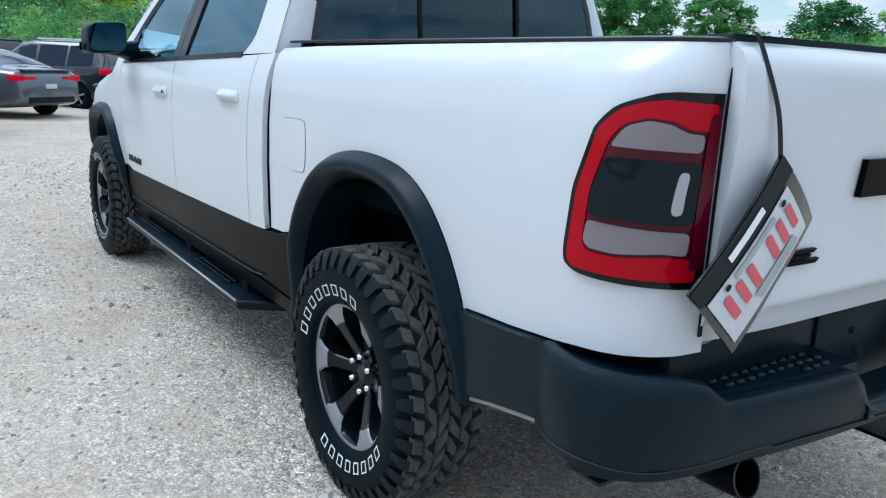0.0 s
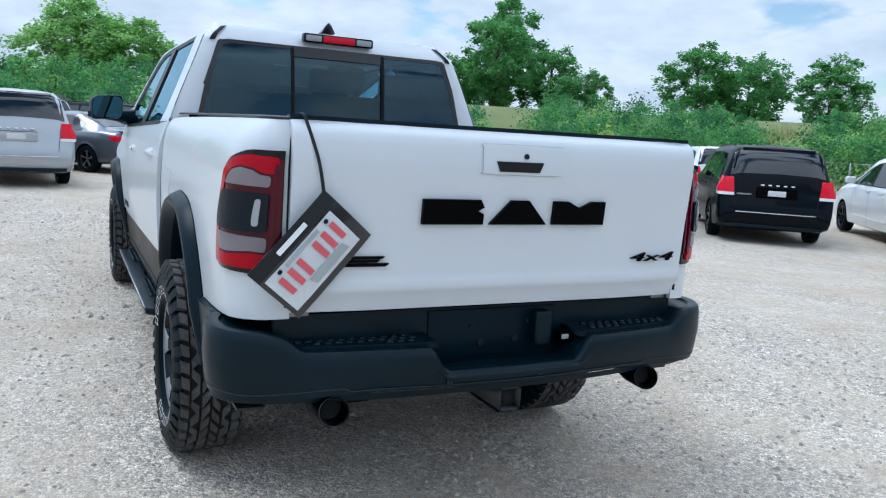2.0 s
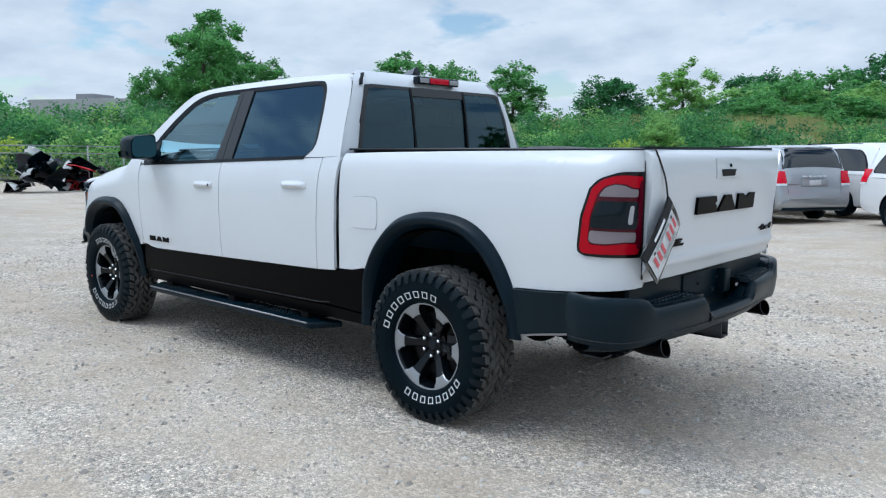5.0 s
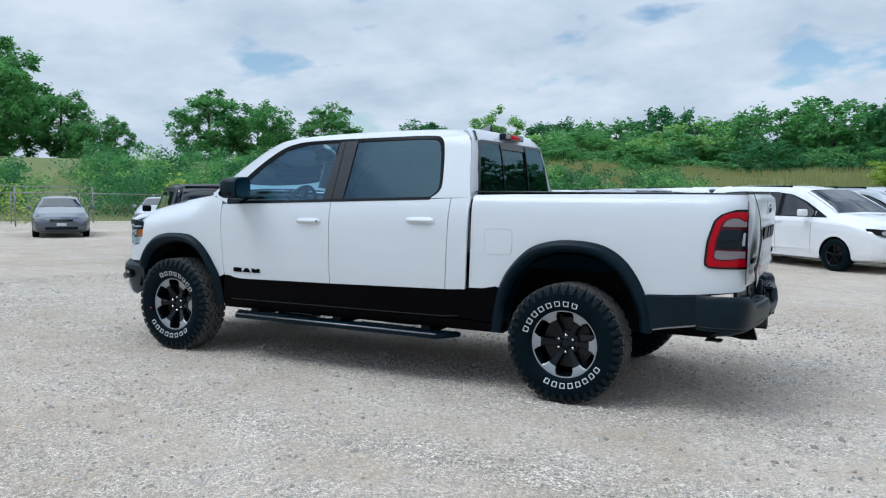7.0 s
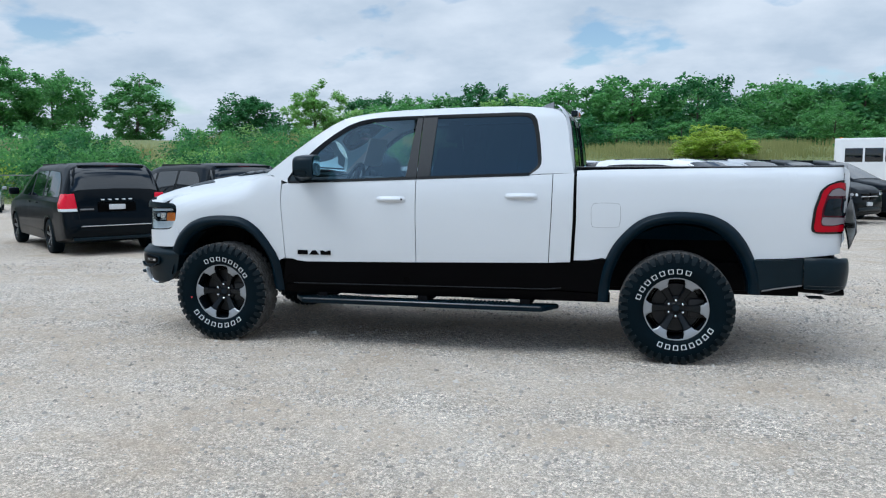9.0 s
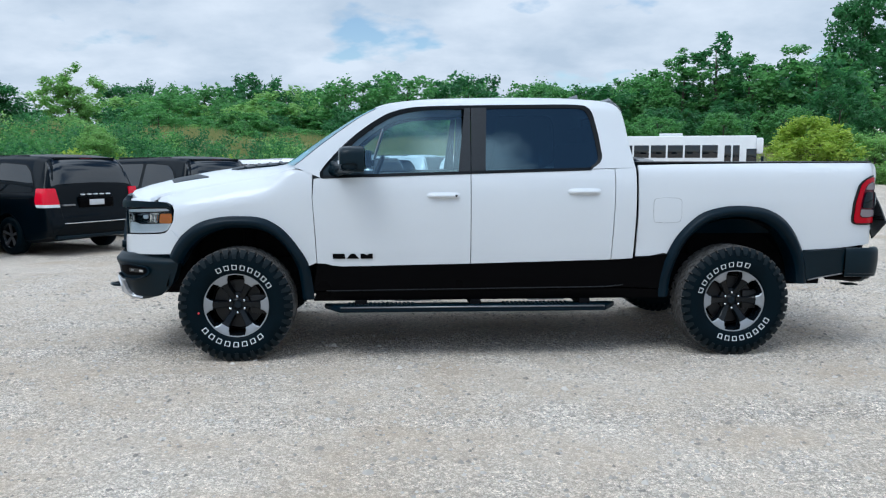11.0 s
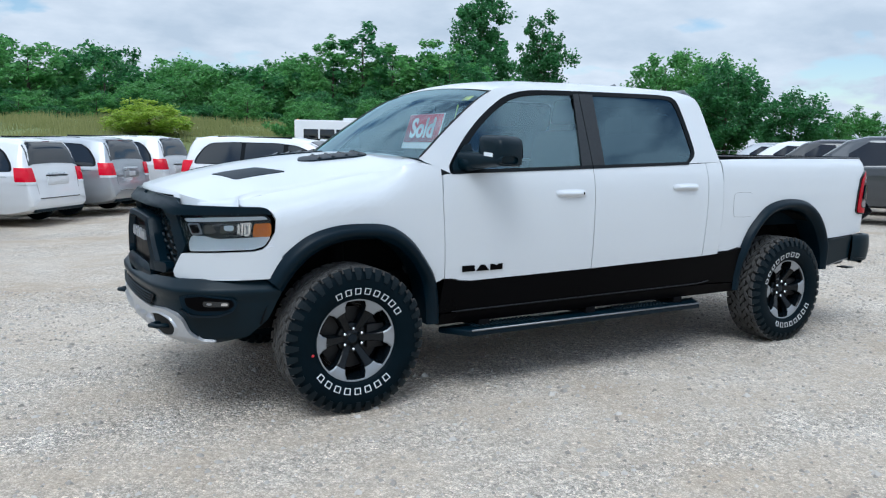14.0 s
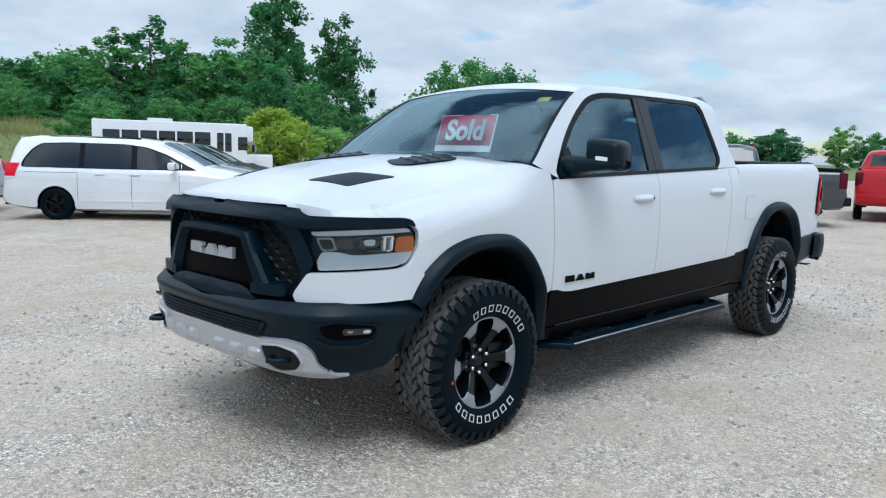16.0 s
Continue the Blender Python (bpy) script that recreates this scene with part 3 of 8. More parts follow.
def fender(s):
    top = [(x, crown(x)) for x in np.linspace(-1.286, -2.44, 16)]
    o = [(-1.262, 0.712), (-1.27, 0.91), (-1.288, 1.18), (-1.286, 1.30)] + top
    o += [(-2.40, 1.148), (-2.34, 1.143), (-2.282, 1.128), (-2.266, 1.09), (-2.272, 1.02), (-2.312, 0.952), (-2.335, 0.932), (-2.33, 0.785)]
    o += arc_cut(ARCH_F_OUT[:9])[1:]
    return patch(o, lambda u, v: sidemap(u, v), 0.03, 0.05, 0.04, s)


both("front_fender", fender, M["white"])


def fender_top(s):
    """The fold of the wing between its shoulder and the bonnet's edge."""
    R = []
    for x in np.linspace(-2.62, -1.385, 36):
        zc = crown(x)
        z1 = hood_z(x, 0.735) + 0.0006
        if x > -2.44:
            y0 = max(half(x, zc), 0.735)
            R.append([(x, s * (y0 + (0.734 - y0) * k), zc + (z1 - zc) * k + 0.004 * math.sin(math.pi * k) * (y0 > 0.76)) for k in np.linspace(0, 1, 6)])
        else:
            y0 = max(float(np.interp(x, GP[1], GP[2])), 0.735)
            R.append([(x, s * (y0 + (0.734 - y0) * k), 1.140 + (z1 - 1.140) * math.sqrt(1 - (1 - k) ** 2)) for k in np.linspace(0, 1, 6)])
    bm = grid(bmesh.new(), R)
    bmesh.ops.recalc_face_normals(bm, faces=bm.faces[:])
    return sharp(bm, 60)




def front_door(s):
    o = [(-1.256, 0.708), (-1.20, 0.706), (-1.15, 0.692), (-1.07, 0.684), (-0.144, 0.700), (-0.144, belt(-0.144))]
    o += [(x, belt(x)) for x in np.linspace(-0.3, -1.215, 8)] + [(-1.274, 1.316), (-1.283, 1.18), (-1.265, 0.91)]
    return patch(o, sidemap, 0.02, 0.06, 0.04, s)


def rear_door(s):
    o = [(-0.138, 0.700), (0.898, 0.724), (0.917, 1.10), (0.922, 1.30), (0.922, belt(0.9))] + [(x, belt(x)) for x in np.linspace(0.8, -0.138, 8)]
    return patch(o, sidemap, 0.02, 0.06, 0.04, s)


def c_pillar_low(s):
    o = [(0.904, 0.724), (1.064, 0.733), (1.079, 1.05), (1.083, 1.40), (0.928, belt(0.92)), (0.928, 1.30), (0.923, 1.10)]
    return patch(o, sidemap, 0.02, 0.05, 0.04, s)


door_f = both("front_door", front_door, M["white"])
door_r = both("rear_door", rear_door, M["white"])
both("cab_rear_corner", c_pillar_low, M["white"])


def lower_clad(s):
    o = [(-1.290, 0.50), (-1.258, 0.702), (-1.20, 0.700), (-1.15, 0.686), (-1.07, 0.678), (-0.14, 0.694), (0.90, 0.719), (1.064, 0.728), (1.22, 0.745), (1.34, 0.765), (1.34, 0.50), (1.0, 0.515), (-0.2, 0.512)]
    return patch(o, lambda u, v: sidemap(u, v, -0.004), 0.05, 0.08, 0.06, s)


both("lower_door_cladding", lower_clad, M["satin"], label="satin black lower body paint")
both("sill", lambda s: patch([(-1.29, 0.425), (-1.27, 0.492), (1.0, 0.505), (1.36, 0.49), (1.36, 0.43)], lambda u, v: (u, -0.895 + (v - 0.5) * -0.25 - 0.02, v), 0.06, 0.2, 0.04, s), M["satin"])
both("sill_moulding", lambda s: patch([(-1.195, 0.500), (-1.195, 0.505), (0.88, 0.522), (1.0, 0.535), (1.0, 0.530), (0.88, 0.516)], lambda u, v: sidemap(u, v, 0.006), 0.008, 0.2, 0.1, s), M["pillar"], label="thin dark pinch line")


def strip_between(outer, inner, s, off_o=0.0, off_i=0.0, n=72, rows=3, fn=None):
    A = spline([(a, b, 0) for a, b in outer], 8)
    B = spline([(a, b, 0) for a, b in inner], 8)

    def even(P):
        d = [0.0]
        for a, b in zip(P, P[1:]):
            d.append(d[-1] + (b - a).length)
        t = np.linspace(0, d[-1], n)
        return [(float(np.interp(k, d, [p.x for p in P])), float(np.interp(k, d, [p.y for p in P]))) for k in t]
    A, B = even(A), even(B)
    R = []
    for i in range(rows + 1):
        k = i / rows
        row = []
        for a, b in zip(A, B):
            x, z = a[0] + (b[0] - a[0]) * k, a[1] + (b[1] - a[1]) * k
            if fn:
                row.append(fn(x, z, k))
            else:
                row.append(cabmap(x, z, off_o + (off_i - off_o) * k))
        R.append(row)
    bm = grid(bmesh.new(), R)
    bmesh.ops.recalc_face_normals(bm, faces=bm.faces[:])
    c = sum((f.normal.y for f in bm.faces))
    if c > 0:
        bmesh.ops.reverse_faces(bm, faces=bm.faces[:])
    if s > 0:
        mirror_y(bm)
    return bm


both("cab_frame", lambda s: strip_between(CAB_OUT, [(x - (0.012 if x < -0.5 else -0.012 if x > 0.7 else 0), z + (0.014 if z > 1.5 else 0)) for x, z in WIN_TOP], s, 0.0, 0.004, rows=5), M["white"])
both("window_trim", lambda s: strip_between([(x - (0.012 if x < -0.5 else -0.012 if x > 0.7 else 0), z + (0.014 if z > 1.5 else 0)) for x, z in WIN_TOP], [(x + (0.016 if x < -0.5 else -0.016 if x > 0.7 else 0), z - (0.016 if z > 1.5 else 0)) for x, z in WIN_TOP], s, 0.004, -0.004, rows=2), M["trim"])


def panemap(u, v):
    """Side panes are flatter than the cab side."""
    a, b, c = cabmap(u, 1.36, -0.007), cabmap(u, 1.848, -0.007), cabmap(u, v, -0.007)
    return (c[0], 0.8 * (a[1] + (b[1] - a[1]) * (v - 1.36) / 0.488) + 0.2 * c[1], c[2])


def side_glass(x0, x1, s):
    top = [(p.x, p.y) for p in spline([(a, b, 0) for a, b in WIN_TOP], 6)]
    top = [(x, z - 0.006) for x, z in top if x0 < x < x1]
    o = [(x1, belt(x1) - 0.01)] if x1 < 0.7 else []
    o = top + ([(x1, top[-1][1]), (x1, belt(x1) - 0.01)] if x1 < 0.7 else []) + [(max(x0, -1.20), belt(max(x0, -1.2)) - 0.01)]
    if x0 > -1:
        o += [(x0, top[0][1])]
    return patch(o, panemap, 0.0, 0.05, 0.03, s)


for k, s in enumerate((-1, 1)):
    g = part("window", side_glass(-1.30, -0.20, s), M["glass"], door_f[k], "lightly tinted side glass")
    g.visible_shadow = False
    g = part("window", side_glass(-0.03, 0.90, s), M["privacy"], door_r[k], "dark privacy glass")
    g.visible_shadow = False
    part("b_pillar_cover", patch([(-0.232, 1.355), (-0.142, 1.358), (-0.132, 1.84), (-0.175, 1.838)], lambda u, v: sidemap(u, v, 0.001), 0.01, 0.1, 0.05, s), M["pillar"], door_f[k], "dark grey pillar cover")
    part("b_pillar_cover", patch([(-0.136, 1.358), (-0.035, 1.364), (-0.010, 1.842), (-0.126, 1.840)], lambda u, v: sidemap(u, v, 0.001), 0.01, 0.1, 0.05, s), M["pillar"], door_r[k], "dark grey pillar cover")
    bw = lambda x0, x1: patch([(x0, belt(x0) - 0.004), (x1, belt(x1) - 0.004), (x1, belt(x1) + 0.016), (x0, belt(x0) + 0.016)], lambda u, v: sidemap(u, v, 0.006), 0.014, 0.1, 0.1, s)
    part("window_sill", bw(-1.215, -0.144), M["trim"], door_f[k], "black weatherstrip")
    part("window_sill", bw(-0.138, 0.75), M["trim"], door_r[k], "black weatherstrip")
    # handles: cup, bar and end cap
    for dd, x0, x1, z0 in ((door_f[k], -0.464, -0.222, 1.196), (door_r[k], 0.566, 0.815, 1.224)):
        hm = patch([(p.x, p.y) for p in spline([(x0, z0, 0), (x0 + 0.03, z0 + 0.024, 0), (x1 - 0.03, z0 + 0.026, 0), (x1, z0 + 0.003, 0), (x1 - 0.02, z0 - 0.022, 0), (x0 + 0.04, z0 - 0.020, 0)], 5, True)], lambda u, v: sidemap(u, v, 0.004 + 0.026 * math.exp(-((v - z0) / 0.016) ** 2) * min(1, max(0, (u - x0) / 0.05)) * min(1, max(0, (x1 - u) / 0.05))), 0.01, 0.02, 0.008, s)
        hb = part("door_handle", hm, M["white"], dd, "body-coloured pull handle")
    key = bmesh.new()
    lathe(key, [(0.0, -0.003), (0.008, -0.003), (0.009, 0.0)], 14, -0.250, 1.197, -half(-0.25, 1.197) - 0.018)
    if s > 0:
        mirror_y(key)
    part("keyhole", key, M["dark"], door_f[k])

# fuel door on the driver's side
fo = [(p.x, p.y) for p in spline([(1.215, 1.10, 0), (1.222, 1.16, 0), (1.26, 1.176, 0), (1.38, 1.177, 0), (1.418, 1.165, 0), (1.427, 1.10, 0), (1.420, 1.015, 0), (1.38, 0.998, 0), (1.26, 0.998, 0), (1.222, 1.012, 0)], 4, True)]

BEDZ = ([0.60, 0.72, 0.80, 0.86, 1.0, 1.15, 1.28, 1.36, 1.40, 1.425, 1.44], [0.915, 0.920, 0.921, 0.924, 0.930, 0.929, 0.920, 0.906, 0.888, 0.862, 0.832])


def bedmap(u, z, off=0.0):
    """Bed side; past u = 2.79 it turns round the rear corner."""
    y = float(smooth_tab(z, *BEDZ, r=0.012)) + off
    if u <= 2.79:
        return (u, -y, z)
    a = min((u - 2.79) / 0.25, 1.0) * math.pi / 2
    return (2.79 + (0.168 + off) * math.sin(a), -(0.753 + (y - 0.753) * math.cos(a)), z)


def bed_side(s):
    o = [(1.089, 0.745), (1.20, 0.748), (1.30, 0.768)] + arc_cut(ARCH_R_OUT[2:])[:-2]
    o = [p for p in o if p[1] > 0.742 or p[0] < 1.3]
    o += [(2.372, 0.785), (2.55, 0.793), (2.70, 0.805), (2.80, 0.818), (2.95, 0.83), (3.032, 0.835), (3.032, 1.437)]
    o += [(2.6, 1.436), (2.0, 1.432), (1.4, 1.425), (1.104, 1.418), (1.104, 1.05)]
    return patch(o, bedmap, 0.02, 0.05, 0.035, s)


bedsides = both("bed_side", bed_side, M["white"])
part("fuel_door", patch(fo, lambda u, v: bedmap(u, v, 0.0025), 0.004, 0.05, 0.05, -1), M["white"], bedsides[0], "body-coloured fuel filler door")
part("fuel_door_gap", patch([(1.32 + (a - 1.32) * 1.014, 1.087 + (b - 1.087) * 1.014) for a, b in fo], lambda u, v: bedmap(u, v, 0.0008), 0.0, 0.05, 0.05, -1), M["trim"], bedsides[0])
both("rear_cladding", lambda s: patch([(2.36, 0.556), (2.36, 0.778), (2.55, 0.786), (2.69, 0.797), (2.685, 0.604), (2.5, 0.574)], lambda u, v: sidemap(u, v, 0.004), 0.05, 0.08, 0.06, s), M["blackplastic"], label="black lower quarter cladding")
both("quarter_edge", lambda s: patch([(2.42, 0.553), (2.42, 0.562), (2.5, 0.580), (2.685, 0.611), (2.685, 0.602), (2.5, 0.571)], lambda u, v: sidemap(u, v, 0.007), 0.006, 0.1, 0.1, s), M["steel"])


def rail_cap(s):
    us = list(np.linspace(1.10, 2.76, 10)) + list(np.linspace(2.79, 3.010, 10))
    R = []
    for u in us:
        row = [bedmap(u, 1.437, 0.000), bedmap(u, 1.439, 0.003)]
        p = bedmap(u, 1.436, 0.002)
        q = bedmap(u, 1.436, -0.014)
        row += [(p[0], p[1], 1.444), (q[0], q[1], 1.448), (min(q[0], 2.925), -0.765, 1.448), (min(q[0], 2.92), -0.748, 1.44), (min(q[0], 2.92), -0.748, 1.40)]
        R.append([(x, y * -s, z) for x, y, z in row])
    return sharp(grid(bmesh.new(), R))


both("bed_rail_cap", rail_cap, M["pillar"], label="black rail cap")


def flare(outer, inner):
    def fn(x, z, k):
        y = half(x, z) if x < 0 else float(np.interp(z, *BEDZ))
        lip = [0.004, 0.030, 0.047, 0.050, 0.044, 0.026, 0.0]
        b = float(np.interp(k, np.linspace(0, 1, 7), lip))
        b *= min(1.0, max(0.35, (z - 0.40) / 0.35))
        return (x, -(y + b), z)
    return lambda s: strip_between(outer, inner, s, n=60, rows=12, fn=fn)


def flare_lip(inner):
    def fn(x, z, k):
        y = half(x, z) if x < 0 else float(np.interp(z, *BEDZ))
        return (x, -(y - 0.16 * k), z)
    return lambda s: strip_between(inner, [(x, z + 0.001) for x, z in inner], s, n=60, rows=2, fn=fn)


both("front_flare", flare(ARCH_F_OUT, ARCH_F_IN), M["flare"], label="black textured wheel-arch flare")
both("rear_flare", flare(ARCH_R_OUT, ARCH_R_IN), M["flare"], label="black textured wheel-arch flare")
both("front_flare_return", flare_lip(ARCH_F_IN), M["flare"])
both("rear_flare_return", flare_lip(ARCH_R_IN), M["flare"])

# wheel wells
for cx, r, zc in ((-1.80, 0.56, 0.41), (1.845, 0.60, 0.42)):
    for s in (-1, 1):
        bm = bmesh.new()
        lathe(bm, [(r, 0.0), (r, -0.36), (0.0, -0.36)], 32, cx, zc, 0.90, math.radians(13), math.radians(167))
        if s < 0:
            mirror_y(bm)
        part("wheel_liner", sharp(bm), M["under"], truck, "dark wheel-well liner")

# roof, windscreen, rear wall
EDGE = [(p.x, p.y) for p in spline([(a, b, 0) for a, b in CAB_OUT], 6)]


def crossrow(x, z, n=17, bow_x=0.0, bow_z=0.0, inset=0.0):
    w = cab_half(z) - inset
    return [(x + bow_x * (1 - t * t), t * w, z + bow_z * (1 - t ** 2)) for t in np.linspace(-1, 1, n)]


bm = bmesh.new()
rows = [crossrow(x, z, 21, float(np.interp(x, [-0.83, -0.3], [-0.035, 0.0])), float(np.interp(x, [-0.83, -0.3, 0.6, 1.0], [0.041, 0.05, 0.048, 0.02]))) for x, z in EDGE if -0.845 < x < 0.99 and z > 1.81]
part("roof", sharp(grid(bm, rows), 60), M["white"], truck)
wsx = [(x, z) for x, z in EDGE if x < -0.81 and z > 1.41]
bm = grid(bmesh.new(), [crossrow(x, z - 0.004, 25, float(np.interp(z, [1.40, 1.87], [-0.16, -0.03])), float(np.interp(z, [1.4, 1.87], [0.02, 0.042])), 0.014) for x, z in wsx])
g = part("windscreen", sharp(bm, 80), M["windscreen"], truck, "wide raked windscreen")
g.visible_shadow = False
for s in (-1, 1):
    bm = grid(bmesh.new(), [[(x, s * (cab_half(z) + 0.001), z) for x, z in wsx], [(x - 0.008, s * (cab_half(z) - 0.016), z + 0.001) for x, z in wsx]])
    part("a_pillar_trim", sharp(bm), M["trim"], truck)


def back_x(z):
    return float(np.interp(z, [0.9, 1.42, 1.6, 1.75, 1.84, 1.90, 1.93], [1.090, 1.080, 1.062, 1.042, 1.020, 0.975, 0.94]))


RW = [(-0.755, 1.425), (0.755, 1.425), (0.705, 1.66), (0.650, 1.825), (0.60, 1.838), (-0.60, 1.838), (-0.650, 1.825), (-0.705, 1.66)]


def rear_edge(z):
    """Half width of the rear window."""
    return float(np.interp(z, [1.425, 1.66, 1.825, 1.838], [0.755, 0.705, 0.650, 0.60]))


rows = []
for z in np.linspace(1.0, 1.925, 52):
    w = min(half(1.06, min(z, 1.90)), 0.885) - 0.004
    rows.append([(back_x(z) - 0.024 * (1 - math.sqrt(1 - (max(0.0, abs(t) - 0.84) / 0.161) ** 2)), t * w, z) for t in np.linspace(-1, 1, 57)])
bm = grid(bmesh.new(), rows)
hole = []
for f in bm.faces:
    c = f.calc_center_median()
    inset = min(rear_edge(c.z) - abs(c.y), c.z - 1.425, 1.838 - c.z)
    if inset > 0.006:
        f.material_index = 1
    if inset > 0.030:
        hole.append(f)
bmesh.ops.delete(bm, geom=hole, context="FACES")
part("cab_rear_wall", sharp(bm, 60), [M["white"], M["frit"]], truck)
rmap = lambda u, v, o=0.006: (back_x(v) + o, u, v)
RIN = [(u * 0.962, 1.632 + (v - 1.632) * 0.90) for u, v in RW]
R_ = [[rmap(u, v, o) for u, v in loop + loop[:1]] for loop, o in ((RW, 0.0), (RW, 0.007), (RIN, 0.007), (RIN, -0.004))]
bm = grid(bmesh.new(), R_)
bmesh.ops.recalc_face_normals(bm, faces=bm.faces[:])
rw = part("rear_window_frame", sharp(bm), M["frit"], truck, "black rear window surround")
SIDE = [(0.262, 1.440), (0.735, 1.440), (0.688, 1.66), (0.633, 1.815), (0.60, 1.825), (0.262, 1.825)]
for s in (-1, 1):
    g = part("rear_pane", patch([(s * u, v) for u, v in SIDE], lambda u, v: rmap(u, v, 0.004), 0.0, 0.12, 0.04), M["rearglass"], rw, "dark tinted rear window glass")
    g.visible_shadow = False
    part("slider_rail", patch([(s * 0.268, 1.436), (s * 0.250, 1.436), (s * 0.250, 1.828), (s * 0.268, 1.828)], lambda u, v: rmap(u, v, 0.009), 0.012, 0.1, 0.05), M["trim"], rw)
g = part("slider_pane", patch([(-0.25, 1.440), (0.25, 1.440), (0.25, 1.79), (-0.25, 1.79)], lambda u, v: rmap(u, v, -0.004), 0.0, 0.12, 0.04), M["sliderglass"], rw, "lighter sliding middle pane")
g.visible_shadow = False
part("slider_rail", patch([(-0.25, 1.782), (0.25, 1.782), (0.25, 1.828), (-0.25, 1.828)], lambda u, v: rmap(u, v, 0.006), 0.012, 0.1, 0.05), M["frit"], rw)
# seals at the rear roof corners
JOINT = [(x, z + 0.008) for x, z in EDGE if 0.88 < x < 0.93] + [(back_x(z) - 0.001, z) for z in (1.905, 1.885, 1.865, 1.845, 1.825)]
both("roof_joint_trim", lambda s: sharp(grid(bmesh.new(), [[(x + (0.004 if z < 1.9 else 0), s * (cab_half(min(z, 1.90)) - 0.034 - k * 0.030), z + 0.006 * k) for x, z in JOINT] for k in (0, 0.5, 1)])), M["trim"])
# high stop lamp
hl = part("high_stop_lamp", bbox(1.00, 1.055, -0.205, 0.195, 1.862, 1.912, 0.014, 3), M["gloss"], truck, "high-mounted stop and cargo lamp")
part("red_lens", bbox(1.04, 1.060, -0.095, 0.085, 1.868, 1.904, 0.004), M["redbright"], hl)
for y0, y1 in ((-0.192, -0.105), (0.095, 0.182)):
    part("cargo_lens", bbox(1.04, 1.060, y0, y1, 1.870, 1.902, 0.006), M["clear"], hl, "clear cargo lamp lens")
# roof aerial fin
bm = bmesh.new()
grid(bm, [[(0.70 + 0.14 * k, -0.001 + w * q, 1.955 - 0.01 * k + h * k * k * (1 if q == 0 else 0)) for k in np.linspace(0, 1, 8)] for q, w, h in ((-1, 0.040, 0), (-0.5, 0.030, 0.03), (0, 0.008, 0.05), (0.5, 0.030, 0.03), (1, 0.040, 0))])
for v in bm.verts:
    k = (v.co.x - 0.70) / 0.14
    a = 1 - abs(v.co.y + 0.001) / 0.040
    v.co.z = 1.945 + 0.058 * max(0.0, a) ** 0.5 * max(0.0, k) ** 0.8
part("aerial_fin", sharp(bm, 60), mat("fin_grey", (0.12, 0.13, 0.145), 0.4, vary=0.1, bump=0.0), truck, "grey shark-fin aerial")

# bonnet


def hood_z(x, y):
    c = float(np.interp(x, [-2.80, -2.72, -2.6, -2.4, -2.2, -1.9, -1.6, -1.40], [1.185, 1.225, 1.268, 1.320, 1.360, 1.405, 1.432, 1.440]))
    e = crown(max(x, -2.45)) + 0.014 if x > -2.45 else float(np.interp(x, [-2.8, -2.45], [1.14, crown(-2.45) + 0.014]))
    a = abs(y)
    k = float(smooth_tab(a, [0, 0.35, 0.46, 0.56, 0.66, 0.76], [0, 0.10, 0.27, 0.48, 0.72, 1.0], 0.04))
    dip = 0.010 * math.exp(-((a - 0.12) / 0.08) ** 2)
    return c + (e - c) * k - dip * 0


rows = []
for k in np.linspace(0, 1, 44):
    row = []
    for t in np.linspace(-1, 1, 49):
        y = t * 0.735
        xf = float(np.interp(abs(y) + 0.0, GP[2], GP[1])) + 0.045
        xc = -1.50 + 0.17 * (y / 0.72) ** 2
        kk = k ** 1.3
        x = xf + (xc - xf) * kk
        z = hood_z(x, y)
        if k < 0.001:
            z = min(z, 1.196 if abs(y) < 0.5 else 1.152)
        row.append((x, y, z))
    rows.append(row)
hood = part("hood", sharp(grid(bmesh.new(), rows), 60), M["white"], truck, "white bonnet with twin vents")

both("fender_top", fender_top, M["white"])


def on_hood(x, y, o=0.004):
    return (x, y, hood_z(x, y) + o)


for s in (-1, 1):
    vo = [(p.x, p.y) for p in [Vector(p) for p in soft([(-2.45, -0.31), (-2.22, -0.385), (-2.09, -0.56), (-2.37, -0.525)], 0.02)]]
    part("hood_vent", patch(vo, lambda u, v: on_hood(u, v, 0.004), 0.006, 0.02, 0.02, s), M["flare"], hood, "dark grille insert in the bonnet")
    so = [(p.x, p.y) for p in [Vector(p) for p in soft([(-1.97, -0.40), (-1.92, -0.29), (-1.60, -0.25), (-1.53, -0.30), (-1.54, -0.46), (-1.60, -0.48), (-1.90, -0.46)], 0.03)]]
    sc = part("hood_scoop", patch(so, lambda u, v: on_hood(u, v, 0.006 + 0.010 * max(0, 1 - ((u + 1.73) / 0.22) ** 2) * max(0, 1 - ((v + 0.39) / 0.14) ** 2)), 0.02, 0.04, 0.03, s), M["flare"], hood, "black bonnet scoop with ribs")
    for j in range(4):
        x = -1.86 + j * 0.085
        bm = grid(bmesh.new(), [[on_hood(x + dx, s * yy, 0.018 + dz) for yy in np.linspace(0.32, 0.45, 5)] for dx, dz in ((0, -0.006), (0.012, 0.004), (0.03, -0.004))])
        part("rib", sharp(bm), M["gloss"], sc)
# cowl and wipers
bm = grid(bmesh.new(), [[(-1.52 + 0.17 * (t * 0.76 / 0.72) ** 2 + dx, t * 0.78, 1.405 + dz - 0.03 * t * t) for t in np.linspace(-0.88, 0.88, 21)] for dx, dz in ((0.0, 0.0), (0.06, 0.005), (0.14, -0.02))])
part("cowl_panel", sharp(bm), M["blackplastic"], truck, "black cowl below the windscreen")
